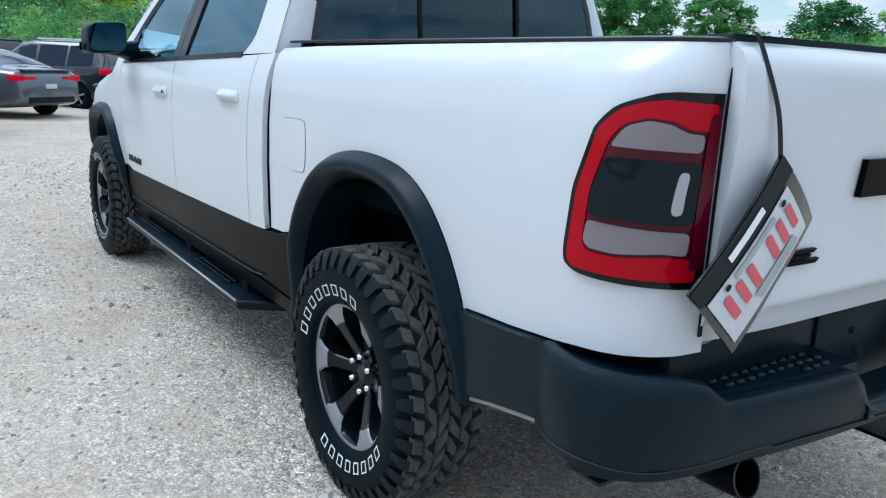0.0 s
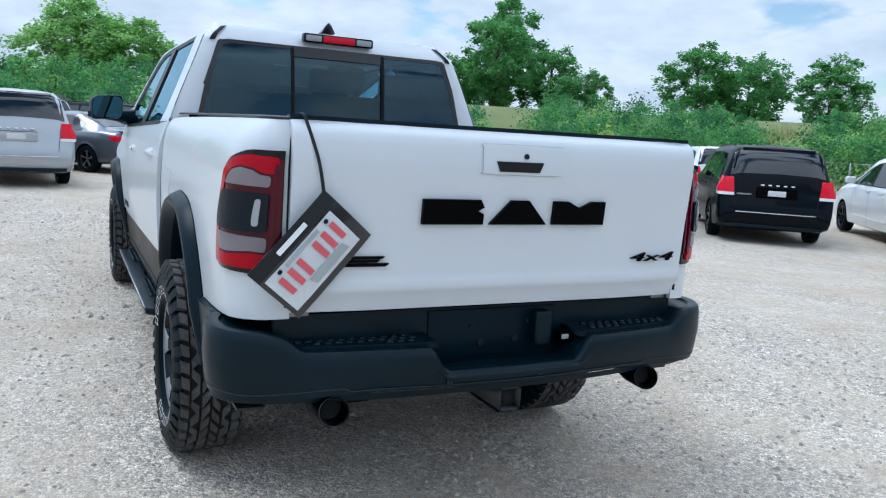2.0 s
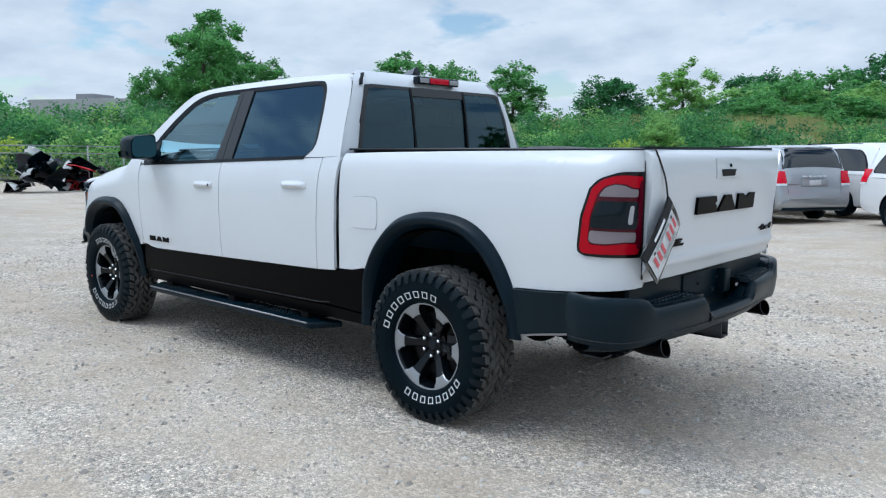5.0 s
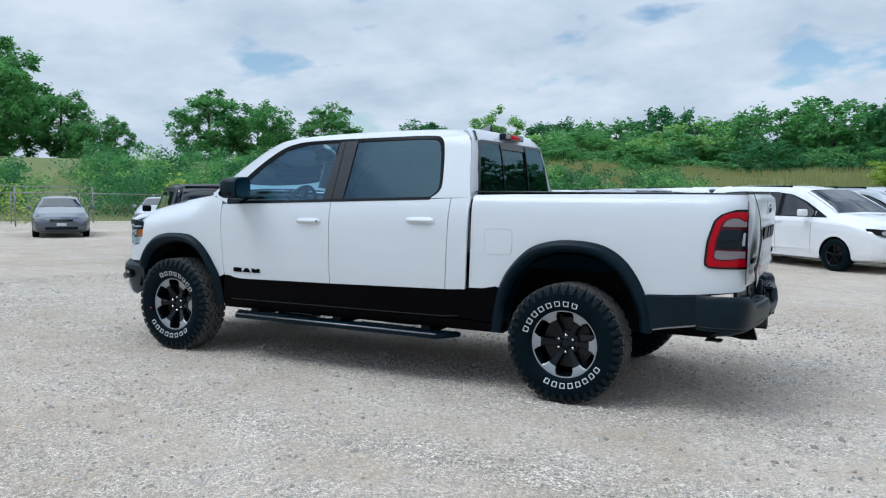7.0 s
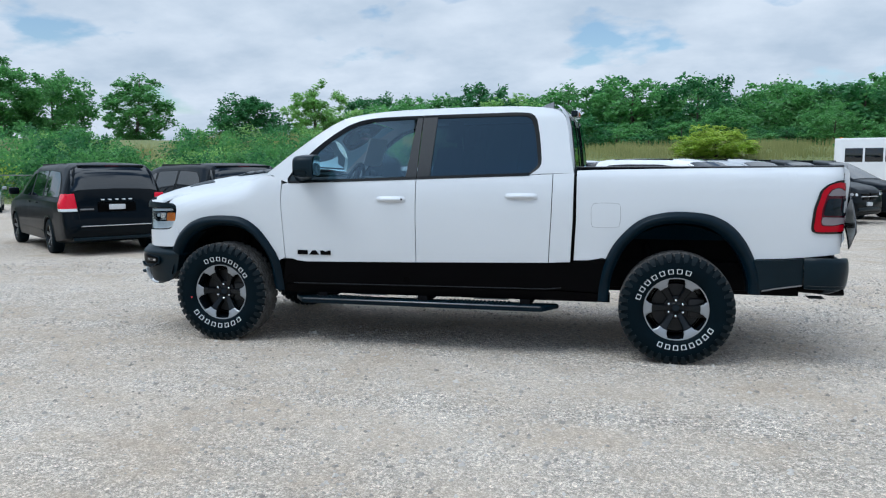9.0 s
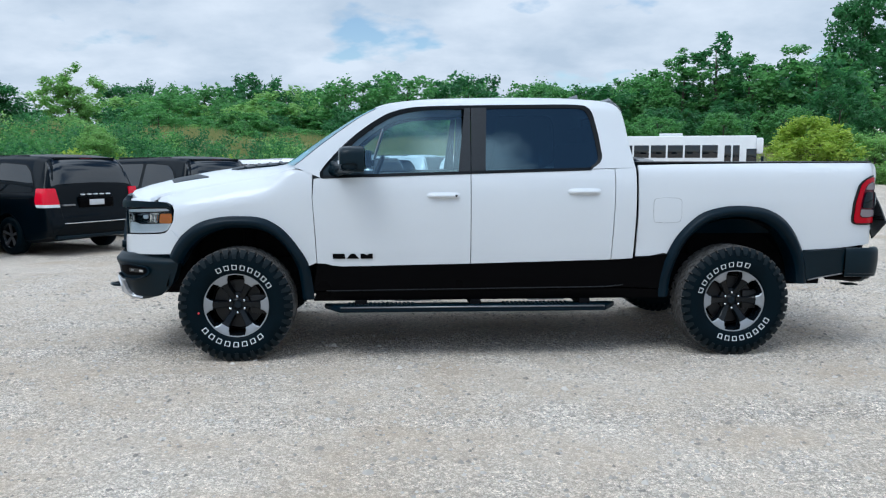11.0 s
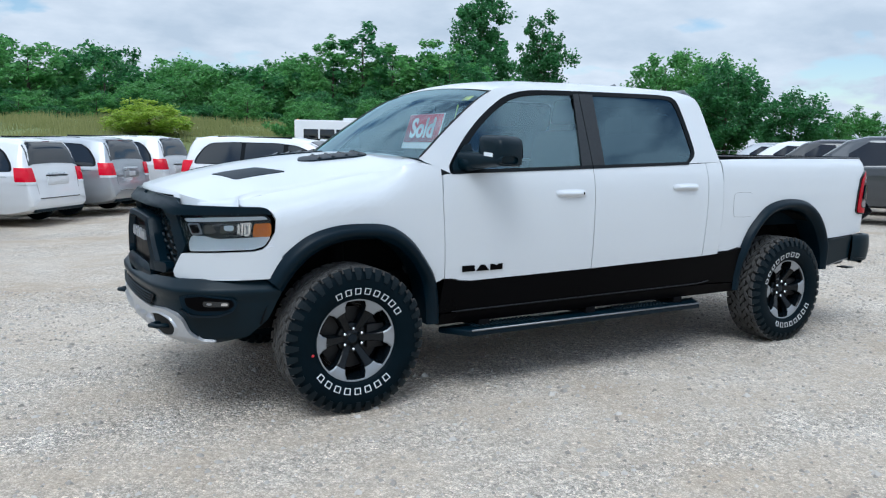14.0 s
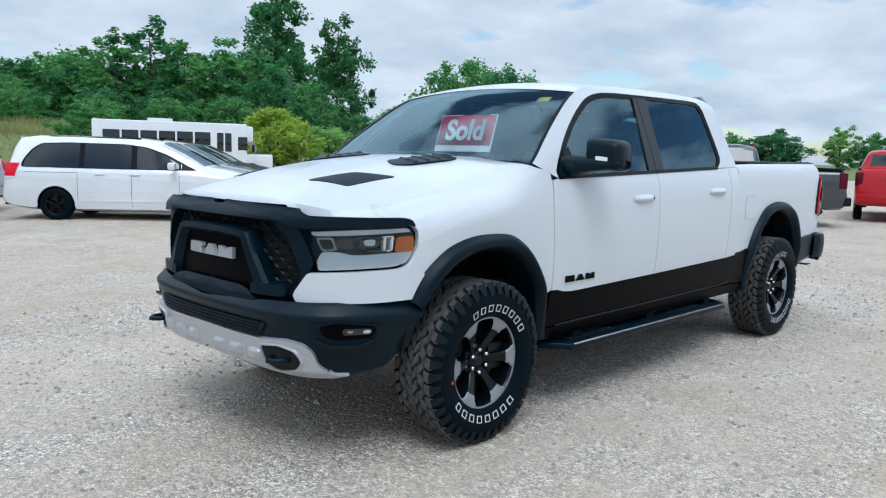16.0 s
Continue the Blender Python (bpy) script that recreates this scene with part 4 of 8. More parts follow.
for y0, y1 in ((-0.55, 0.02), (0.05, 0.60)):
    pts = [(-1.42 + 0.10 * (y / 0.7) ** 2 + 0.02, y, 1.448 - 0.02 * (y / 0.7) ** 2) for y in np.linspace(y0, y1, 8)]
    part("wiper", tube(bmesh.new(), pts, 0.009, 6), M["blackplastic"], truck, "black wiper arm and blade")

# headlamps, grille, front bumper (right half mirrored)
gm = lambda u, v, o=0.0: frontmap(GP, u, v, o)
bmp = lambda u, v, o=0.0: frontmap(BP, u, v, o, False)


HEAD = [(0.612, 1.098), (0.85, 1.108), (1.115, 1.114), (1.148, 1.090), (1.150, 1.02), (1.115, 0.948), (1.06, 0.931), (0.85, 0.920), (0.70, 0.912), (0.682, 0.955), (0.65, 1.035)]


def mirrored(name, outline, fm, thick, material, parent, label="", du=0.04, dv=0.03):
    """Front pieces on both sides: u counts from the middle towards the side."""
    obs = []
    for k, s in enumerate((-1, 1)):
        p = parent[k] if isinstance(parent, list) else parent
        bm = patch(soft(outline, 0.014, lambda p: p[0] < 0.001), fm, thick, du, dv, -1)
        if s > 0:
            mirror_y(bm)
        obs.append(part(name, bm, material, p, label))
    return obs


GMAP = lambda o: (lambda u, v: frontmap(GP, u, v, o))
BMAP = lambda o: (lambda u, v: frontmap(BP, u, v, o, False))
lampbody = mirrored("headlamp", HEAD, GMAP(-0.012), 0.03, M["gloss"], truck, "headlamp with black bezel, clear projector and amber marker")
mirrored("lamp_lower_strip", [(0.705, 0.914), (0.85, 0.922), (1.06, 0.933), (1.112, 0.950), (1.146, 1.0), (1.0, 0.992), (0.86, 0.985), (0.80, 0.998), (0.72, 0.998), (0.698, 0.96)], GMAP(-0.004), 0.01, M["lampwhite"], lampbody, "silver daytime strip")
mirrored("lamp_upper_strip", [(0.66, 1.084), (0.85, 1.096), (1.112, 1.104), (1.135, 1.088), (0.90, 1.076), (0.68, 1.066)], GMAP(-0.004), 0.01, M["lampwhite"], lampbody, "silver upper strip")
mirrored("amber_marker", [(1.060, 1.066), (1.147, 1.070), (1.147, 1.015), (1.140, 0.998), (1.052, 0.998)], GMAP(-0.002), 0.01, M["amber"], lampbody, "amber side marker")
mirrored("reflector", [(0.985, 1.070), (1.05, 1.073), (1.04, 1.003), (1.005, 1.000)], GMAP(-0.006), 0.004, M["chrome"], lampbody)
for u0 in (0.825, 0.925):
    o = [(u0 + 0.058 * math.cos(a), 1.035 + 0.027 * math.sin(a)) for a in np.linspace(0, 2 * math.pi, 18)[:-1]]
    pj = mirrored("projector", o, GMAP(-0.003), 0.01, M["gloss"], lampbody, "dark projector lens")
    mirrored("projector_lens", [(u0 + (a - u0) * 0.88, 1.035 + (b - 1.035) * 0.86) for a, b in o], GMAP(-0.001), 0.0, M["carglass"], pj)
bowl = mirrored("reflector", [(0.838, 1.058), (0.985, 1.066), (1.035, 1.054), (1.030, 1.012), (0.985, 1.000), (0.930, 1.004), (0.870, 1.018)], lambda u, v: frontmap(GP, u, v, 0.0005 - 0.05 * max(0.0, 1 - ((u - 0.925) / 0.10) ** 2 - ((v - 1.03) / 0.034) ** 2) * 0.5), 0.003, M["steel"], lampbody, "bright inner reflector", 0.012, 0.008)
mirrored("reflector_window", [(0.905, 1.055), (0.960, 1.058), (0.956, 1.028), (0.908, 1.029)], GMAP(0.0015), 0.003, M["lampwhite"], bowl)
mirrored("reflector_shade", [(0.848, 1.050), (0.890, 1.053), (0.885, 1.018), (0.872, 1.020)], GMAP(0.0015), 0.002, M["gloss"], bowl)
mirrored("reflector_shade", [(0.905, 1.022), (0.985, 1.020), (0.985, 1.006), (0.930, 1.008)], GMAP(0.0015), 0.002, M["gloss"], bowl)
for k in range(4):
    u0 = 0.978 + 0.017 * k
    mirrored("facet", [(u0, 1.066), (u0 + 0.013, 1.067), (u0 + 0.009, 1.008), (u0 - 0.002, 1.006)], lambda u, v, k=k: frontmap(GP, u, v, 0.002 + (0.30 if k % 2 else -0.30) * (u - 0.978 - 0.017 * k)), 0.004, M["chrome"], bowl, "", 0.02, 0.03)
shard = mirrored("reflector", [(0.690, 1.060), (0.770, 1.064), (0.792, 1.006), (0.722, 1.000)], GMAP(0.0005), 0.003, M["clear"], lampbody)
mirrored("reflector_shade", [(0.702, 1.053), (0.762, 1.056), (0.778, 1.013), (0.728, 1.008)], GMAP(0.002), 0.002, M["smoke"], shard)
mirrored("headlamp_lens", [(0.62, 1.09), (0.85, 1.103), (1.113, 1.110), (1.144, 1.088), (1.146, 1.02), (1.112, 0.951), (1.06, 0.935), (0.85, 0.924), (0.705, 0.917), (0.69, 0.955), (0.66, 1.035)], GMAP(0.004), 0.0, M["lampglass"], lampbody, "clear outer lens")
mirrored("nose_trim", [(0.0, 1.130), (0.50, 1.128), (0.612, 1.101), (0.85, 1.110), (1.118, 1.117), (1.155, 1.110), (1.135, 1.142), (1.10, 1.152), (0.66, 1.158), (0.585, 1.188), (0.30, 1.197), (0.06, 1.200), (0.045, 1.180), (0.0, 1.180)], lambda u, v: frontmap(GP, u, v, 0.010 + 0.028 * min(1.0, max(0.0, (1.185 - v) / 0.04)) * max(0.0, min(1.0, (0.82 - abs(u)) / 0.18))), 0.03, M["flare"], truck, "satin black trim under the bonnet edge")
mirrored("grille_surround", [(0.44, 1.128), (0.50, 1.126), (0.612, 1.098), (0.650, 1.035), (0.690, 0.945), (0.66, 0.90), (0.58, 0.795), (0.47, 0.780), (0.46, 0.80), (0.60, 0.82), (0.63, 0.90), (0.55, 1.06)], GMAP(0.010), 0.05, M["flare"], truck, "black textured grille surround")
# plain near-black sheet, added for the shade behind the honeycomb
mirrored("grille_shade_sheet", [(0.0, 1.130), (0.52, 1.120), (0.63, 0.95), (0.60, 0.80), (0.0, 0.76)], GMAP(-0.05), 0.0, M["dark"], truck)
# honeycomb grille bars
bm = bmesh.new()
for i in range(16):
    for j in range(11):
        u = -0.60 + (i + 0.5 * (j % 2)) * 0.078
        v = 0.80 + j * 0.031
        if abs(u) > 0.62 - max(0, v - 0.95) * 0.5:
            continue
        P = [bmp(0, 0)] and [gm(u + 0.034 * math.cos(a), v + 0.017 * math.sin(a), -0.03) for a in np.linspace(0, 2 * math.pi, 7)[:-1]]
        Q = [gm(u + 0.042 * math.cos(a), v + 0.021 * math.sin(a), -0.022) for a in np.linspace(0, 2 * math.pi, 7)[:-1]]
        pv, qv = [bm.verts.new(p) for p in P], [bm.verts.new(p) for p in Q]
        for k in range(6):
            bm.faces.new((pv[k], pv[(k + 1) % 6], qv[(k + 1) % 6], qv[k]))
hb = part("honeycomb_insert", bm, M["blackplastic"], truck, "black honeycomb grille insert", False)
# centre crosspiece of the grille with the name bar
def front_bar(name, outer, inner, prof, material, label, base=0.0):
    """A moulded bar along the nose between two outlines, running from one foot over the middle to the other."""
    def whole(p):
        q = [(a.x, a.y) for a in spline([(u, v, 0) for u, v in p], 6)]
        return [(-u, v) for u, v in q[::-1]] + q[1:]
    A, B = whole(outer), whole(inner)
    R = []
    for k, o in prof:
        R.append([gm(a[0] + (b[0] - a[0]) * k, a[1] + (b[1] - a[1]) * k, base + o) for a, b in zip(A, B)])
    bm = grid(bmesh.new(), R)
    bmesh.ops.recalc_face_normals(bm, faces=bm.faces[:])
    return part(name, sharp(bm, 30), material, truck, label)


front_bar("grille_frame", [(0.0, 1.082), (0.15, 1.080), (0.29, 1.072), (0.325, 1.056), (0.355, 1.01), (0.455, 0.85), (0.50, 0.79)], [(0.0, 1.030), (0.12, 1.028), (0.235, 1.021), (0.258, 1.008), (0.275, 0.98), (0.335, 0.85), (0.36, 0.79)], [(0, -0.04), (0.02, 0.020), (0.16, 0.040), (0.62, 0.044), (0.95, 0.012), (1.0, -0.02)], M["flare"], "black moulded grille frame")
mirrored("grille_foot", [(0.36, 0.835), (0.56, 0.845), (0.575, 0.815), (0.56, 0.79), (0.36, 0.785)], GMAP(0.042), 0.05, M["flare"], truck)
mirrored("grille_chin", [(0.0, 0.815), (0.26, 0.812), (0.33, 0.800), (0.40, 0.765), (0.38, 0.752), (0.0, 0.738)], lambda u, v: frontmap(GP, u, v, 0.026 + 0.022 * min(1.0, max(0.0, (0.815 - v) / 0.04))), 0.06, M["flare"], truck, "raised chin below the name panel")
mirrored("emblem_panel", [(0.0, 1.040), (0.22, 1.030), (0.28, 1.0), (0.31, 0.94), (0.345, 0.80), (0.0, 0.80)], GMAP(0.004), 0.01, M["satin"], truck, "satin black name panel")


def block_letters(width, height, depth, kind):
    """Three plain block shapes in a row, drawn in place of the maker's name."""
    w = width
    shapes = [[(0, 0), (0.31, 0), (0.31, 0.42), (0.28, 0.55), (0.31, 0.70), (0.29, 1), (0, 1)], [(0.345, 0), (0.66, 0), (0.55, 1), (0.455, 1)], [(0.695, 0), (1.0, 0), (1.0, 1), (0.92, 1), (0.8475, 0.72), (0.775, 1), (0.695, 1)]]
    out = []
    for sh in shapes:
        bm = bmesh.new()
        a = [bm.verts.new(((p[0] - 0.5) * w, 0, p[1] * height)) for p in sh]
        f = bm.faces.new(a)
        r = bmesh.ops.extrude_face_region(bm, geom=[f])
        for g in r["geom"]:
            if isinstance(g, bmesh.types.BMVert):
                g.co.y -= depth
        bmesh.ops.recalc_face_normals(bm, faces=bm.faces[:])
        out.append(bm)
    return out


for bm in block_letters(0.40, 0.052, 0.012, 0):
    for v in bm.verts:
        p = gm(v.co.x, v.co.z + 0.925, 0.006 - v.co.y * 1.6)
        v.co = Vector(p)
    bmesh.ops.recalc_face_normals(bm, faces=bm.faces[:])
    part("name_block", bm, M["silver"], truck, "bright block of the grille name", False)

# bumper
mirrored("bumper_corner", [(0.60, 0.768), (0.585, 0.80), (0.66, 0.902), (0.85, 0.912), (1.06, 0.922), (1.115, 0.935), (1.150, 0.955), (1.20, 0.90), (1.21, 0.782), (0.93, 0.772)], GMAP(0.012), 0.03, M["white"], truck, "white corner of the bumper below the lamp")


def bump_off(u, v):
    return float(np.interp(v, [0.42, 0.46, 0.55, 0.66, 0.705, 0.722, 0.770, 0.785], [-0.09, -0.045, -0.025, -0.004, 0.014, 0.014, -0.030, -0.060]))


bumpers = mirrored("front_bumper", [(0.0, 0.735), (0.45, 0.765), (0.60, 0.772), (1.15, 0.782), (1.28, 0.778), (1.265, 0.70), (1.20, 0.56), (1.10, 0.47), (0.96, 0.435), (0.84, 0.42), (0.0, 0.45)], lambda u, v: frontmap(BP, u, v, bump_off(u, v), False), 0.08, M["blackplastic"], truck, "black plastic front bumper", 0.05, 0.012)
for ob in bumpers:
    for v in ob.data.vertices:
        v.co.z = max(v.co.z, 0.470 if abs(v.co.y) < 0.35 else 0.420)
# no real opening: a near-black patch carries the intake's shade
mirrored("lower_grille", [(0.0, 0.605), (0.45, 0.602), (0.50, 0.665), (0.0, 0.660)], BMAP(0.004), 0.004, M["dark"], truck, "dark lower air intake")
for j in range(4):
    zz = 0.612 + j * 0.016
    bm = grid(bmesh.new(), [[bmp(u, zz + dz, 0.004 + dx) for u in np.linspace(-0.46, 0.46, 15)] for dz, dx in ((0, 0), (0.003, 0.008), (0.006, 0))])
    part("intake_bar", bm, M["blackplastic"], truck)
SKID = [(0.0, 0.600), (0.30, 0.594), (0.45, 0.592), (0.61, 0.604), (0.70, 0.590), (0.745, 0.555), (0.77, 0.495), (0.84, 0.446), (0.93, 0.440), (0.86, 0.428), (0.74, 0.425), (0.61, 0.428), (0.31, 0.444), (0.0, 0.462)]


def skid_map(u, v, o=0.022):
    pad = 0.0
    for c in (0.13, 0.27, 0.41):
        du, dv = abs(u - c - 0.3 * (v - 0.51)) / 0.052, abs(v - 0.508) / 0.030
        pad = max(pad, min(1.0, max(0.0, (1.0 - max(du, dv)) / 0.30)))
    return frontmap(BP, u, v, bump_off(u, v) + o + 0.020 * pad, False)


mirrored("skid_plate", SKID, skid_map, 0.03, M["silver"], truck, "silver painted skid plate with embossed pads", 0.014, 0.009)
HK = [(0.470, 0.560), (0.575, 0.572), (0.655, 0.556), (0.690, 0.510), (0.660, 0.470), (0.565, 0.455), (0.490, 0.478)]
# flat patch on the skid plate, coloured like the shade inside the opening
mirrored("hook_opening", HK, lambda u, v: skid_map(u, v, 0.025), 0.0, M["dark"], truck, "dark recess for the tow hook")
for s in (-1, 1):
    ring = spline([(u, v, 0) for u, v in soft(HK, 0.02)], 2, True)
    cu, cv = 0.578, 0.514
    rows = [[skid_map(cu + (p.x - cu) * k, cv + (p.y - cv) * k, o) for p in list(ring) + [ring[0]]] for k, o in ((1.20, 0.021), (1.13, 0.031), (1.04, 0.032), (0.98, 0.012))]
    bm = grid(bmesh.new(), rows)
    bmesh.ops.recalc_face_normals(bm, faces=bm.faces[:])
    if s > 0:
        mirror_y(bm)
    part("hook_rim", sharp(bm, 50), M["silver"], truck, "silver rim round the tow-hook opening")
FOG = [(0.742, 0.690), (0.86, 0.704), (1.03, 0.682), (1.045, 0.65), (1.02, 0.615), (0.94, 0.590), (0.82, 0.592), (0.76, 0.625)]
fogp = mirrored("fog_pocket", FOG, BMAP(0.014), 0.01, M["flare"], truck, "sculpted fog-lamp pocket")
mirrored("fog_recess", [(0.775, 0.682), (0.86, 0.694), (1.02, 0.675), (1.03, 0.648), (0.99, 0.622), (0.85, 0.618), (0.79, 0.640)], BMAP(0.018), 0.0, M["satin"], fogp)
fl = mirrored("fog_lamp", [(0.875, 0.671), (1.005, 0.666), (1.003, 0.640), (0.875, 0.642)], BMAP(0.021), 0.01, M["carglass"], fogp, "clear fog lamp")
mirrored("fog_reflector", [(0.965, 0.662), (0.998, 0.660), (0.996, 0.646), (0.962, 0.647)], BMAP(0.023), 0.002, M["chrome"], fl)
mirrored("fog_reflector", [(0.895, 0.662), (0.920, 0.661), (0.918, 0.650), (0.893, 0.651)], BMAP(0.023), 0.002, M["steel"], fl)
mirrored("fog_lip", [(0.762, 0.630), (0.82, 0.600), (0.94, 0.598), (1.02, 0.622), (1.02, 0.612), (0.94, 0.586), (0.82, 0.588), (0.755, 0.622)], BMAP(0.034), 0.03, M["gloss"], fogp)
for s in (-1, 1):
    part("tow_hook", tube(bmesh.new(), [(-2.74, s * 0.53, 0.515), (-2.815, s * 0.54, 0.515), (-2.845, s * 0.575, 0.515), (-2.815, s * 0.61, 0.515), (-2.74, s * 0.62, 0.515)], 0.013, 8), M["blackplastic"], truck, "black tow hook")

# tail lamps, wrapped round the bed corners


def lamp_uv(a, b):
    z = 0.975 + 0.370 * b
    ul = float(np.interp(z, [0.975, 0.99, 1.15, 1.27, 1.315, 1.345], [2.735, 2.722, 2.738, 2.775, 2.805, 2.86]))
    return ul + (3.006 - ul) * a, z


def lampmap(o):
    return lambda a, b: bedmap(*lamp_uv(a, b), o)


def tl(outline, o, thick, s):
    return patch(soft(outline, 0.035, lambda p: p[0] > 0.99), lampmap(o), thick, 0.08, 0.05, s)


tails = both("tail_lamp", lambda s: tl([(0.0, 0.13), (0.018, 0.06), (0.06, 0.018), (0.13, 0.0), (1, -0.01), (1, 1), (0.40, 1.0), (0.22, 0.99), (0.10, 0.95), (0.03, 0.885), (0.0, 0.80)], 0.010, 0.02, s), M["smoke"], label="tall red and smoked LED tail lamp")
for k, s in enumerate((-1, 1)):
    p = tails[k]
    part("inner_field", tl([(0.12, 0.12), (0.985, 0.10), (0.985, 0.93), (0.20, 0.90)], 0.013, 0.004, s), M["red"], p, "deep red inner lens")
    part("red_band", tl([(0.06, 0.13), (0.075, 0.07), (0.13, 0.035), (0.93, 0.035), (0.93, 0.155), (0.72, 0.165), (0.45, 0.14), (0.24, 0.145), (0.195, 0.20), (0.205, 0.74), (0.27, 0.835), (0.42, 0.868), (0.62, 0.855), (0.76, 0.815), (0.93, 0.81), (0.93, 0.945), (0.42, 0.960), (0.25, 0.945), (0.13, 0.90), (0.075, 0.82)], 0.016, 0.006, s), M["redlens"], p, "bright red outer band of lens")
    part("upper_clear", tl([(0.235, 0.715), (0.86, 0.705), (0.86, 0.795), (0.74, 0.80), (0.60, 0.84), (0.43, 0.855), (0.30, 0.825)], 0.019, 0.006, s), M["ribbed"], p, "ribbed clear reversing lens")
    part("edge_strip", tl([(0.885, 0.10), (0.93, 0.10), (0.93, 0.90), (0.885, 0.90)], 0.018, 0.004, s), M["red"], p)
    part("smoked_panel", tl([(0.235, 0.37), (0.26, 0.345), (0.83, 0.335), (0.865, 0.36), (0.865, 0.63), (0.84, 0.655), (0.28, 0.665), (0.245, 0.64)], 0.026, 0.010, s), M["gloss"], p)
    part("light_bar", tl([(0.725, 0.39), (0.79, 0.39), (0.795, 0.61), (0.735, 0.61)], 0.029, 0.006, s), M["clear"], p)
    part("lower_clear", tl([(0.215, 0.20), (0.27, 0.165), (0.45, 0.160), (0.62, 0.175), (0.72, 0.185), (0.86, 0.175), (0.865, 0.295), (0.225, 0.315)], 0.019, 0.006, s), M["ribbed"], p, "ribbed clear lens")

both("tailgate_gap", lambda s: patch([(3.0165, 0.87), (3.026, 0.87), (3.026, 1.432), (3.0165, 1.432)], lambda u, v: bedmap(u, v, 0.004), 0.003, 0.08, 0.05, s), M["trim"])

# tailgate


def gate_x(z):
    return float(smooth_tab(z, [0.83, 0.86, 0.905, 0.925, 0.96, 1.10, 1.33, 1.40, 1.43, 1.45], [2.955, 2.972, 2.984, 3.006, 2.993, 2.999, 3.018, 3.012, 2.995, 2.955], 0.006))


def gatemap(y, z, o=0.0):
    return (gate_x(z) + o - 0.020 * (max(0.0, abs(y) - 0.42) / 0.355) ** 2, y, z)


gate = part("tailgate", patch([(-0.776, 0.852), (0.776, 0.852), (0.776, 1.443), (-0.776, 1.443)], gatemap, 0.05, 0.08, 0.02), M["white"], truck, "white tailgate with pressed lower crease")
part("tailgate_cap", patch([(-0.776, 1.440), (0.776, 1.440), (0.776, 1.453), (-0.776, 1.453)], lambda y, z: (2.974 - 0.020 * (max(0.0, abs(y) - 0.42) / 0.355) ** 2, y, z), 0.06, 0.2, 0.01), M["blackplastic"], gate, "black top cap")
part("tailgate_top", sharp(grid(bmesh.new(), [[(x, y, 1.453) for y in np.linspace(-0.745, 0.745, 9)] for x in (2.90, 2.97)])), M["blackplastic"], gate)
bz = [(p.x, p.y) for p in spline([(-0.150, 1.315, 0), (-0.152, 1.385, 0), (-0.135, 1.399, 0), (0.135, 1.399, 0), (0.152, 1.385, 0), (0.150, 1.315, 0), (0.13, 1.303, 0), (-0.13, 1.303, 0)], 4, True)]
part("bezel_gap", patch([(a * 1.012, 1.351 + (b - 1.351) * 1.03) for a, b in bz], lambda y, z: gatemap(y, z, 0.002), 0.0, 0.05, 0.03), M["grey"], gate)
part("handle_bezel", patch(bz, lambda y, z: gatemap(y, z, 0.005), 0.008, 0.05, 0.03), M["white"], gate, "white handle surround")
# the slot's shade is a flat near-black patch on the bezel
part("handle_recess", patch([(-0.090, 1.311), (0.065, 1.311), (0.080, 1.345), (-0.105, 1.345)], lambda y, z: gatemap(y, z, 0.0085), 0.0, 0.05, 0.03), M["dark"], gate, "dark handle slot")
part("camera_bead", patch([(0.010 + 0.009 * math.cos(a), 1.364 + 0.009 * math.sin(a)) for a in np.linspace(0, 6.28, 13)[:-1]], lambda y, z: gatemap(y, z, 0.011), 0.006), M["gloss"], gate)
for bm in block_letters(0.712, 0.082, 0.014, 1):
    for v in bm.verts:
        v.co = Vector(gatemap(v.co.x - 0.002, v.co.z + 1.135, 0.002 - v.co.y))
    bmesh.ops.recalc_face_normals(bm, faces=bm.faces[:])
    part("name_block", bm, M["satin"], gate, "large satin black block of the maker's name", False)


def text_mesh(body, size, depth, bold=0.0):
    cu = bpy.data.curves.new("text", "FONT")
    cu.body, cu.size, cu.extrude, cu.align_x, cu.offset = body, size, depth, "CENTER", bold
    ob = bpy.data.objects.new("text", cu)
    scene.collection.objects.link(ob)
    dg = bpy.context.evaluated_depsgraph_get()
    me = bpy.data.meshes.new_from_object(ob.evaluated_get(dg))
    bpy.data.objects.remove(ob)
    bm = bmesh.new()
    bm.from_mesh(me)
    bpy.data.meshes.remove(me)
    return bm


bm = text_mesh("4x4", 0.075, 0.006)
for v in bm.verts:
    a, b, c = v.co
    v.co = Vector(gatemap(a * 1.95 + b * 0.45 + 0.610, b * 0.62 + 0.996, 0.004 + c))
part("four_wheel_badge", bm, M["satin"], gate, "black 4x4 badge", False)
for k, (z0, z1, y1) in enumerate(((1.000, 1.010, -0.47), (1.013, 1.021, -0.50), (1.024, 1.032, -0.485))):
    part("trim_badge_bar", patch([(-0.74, z0), (y1, z0), (y1 + 0.012, z1), (-0.73, z1)], lambda y, z: gatemap(y, z, 0.010), 0.010), M["satin"], gate, "black bar of the trim badge", False)

# plate holder hung on a strap
hold = thing("plate_holder", pose(3.016, CY - 0.717, 1.045) @ Matrix.Rotation(radians(-2), 4, "Z"), "clear vinyl pouch with a dealer plate hung by a strap", "plate holder")
HW, HH = 0.167, 0.105


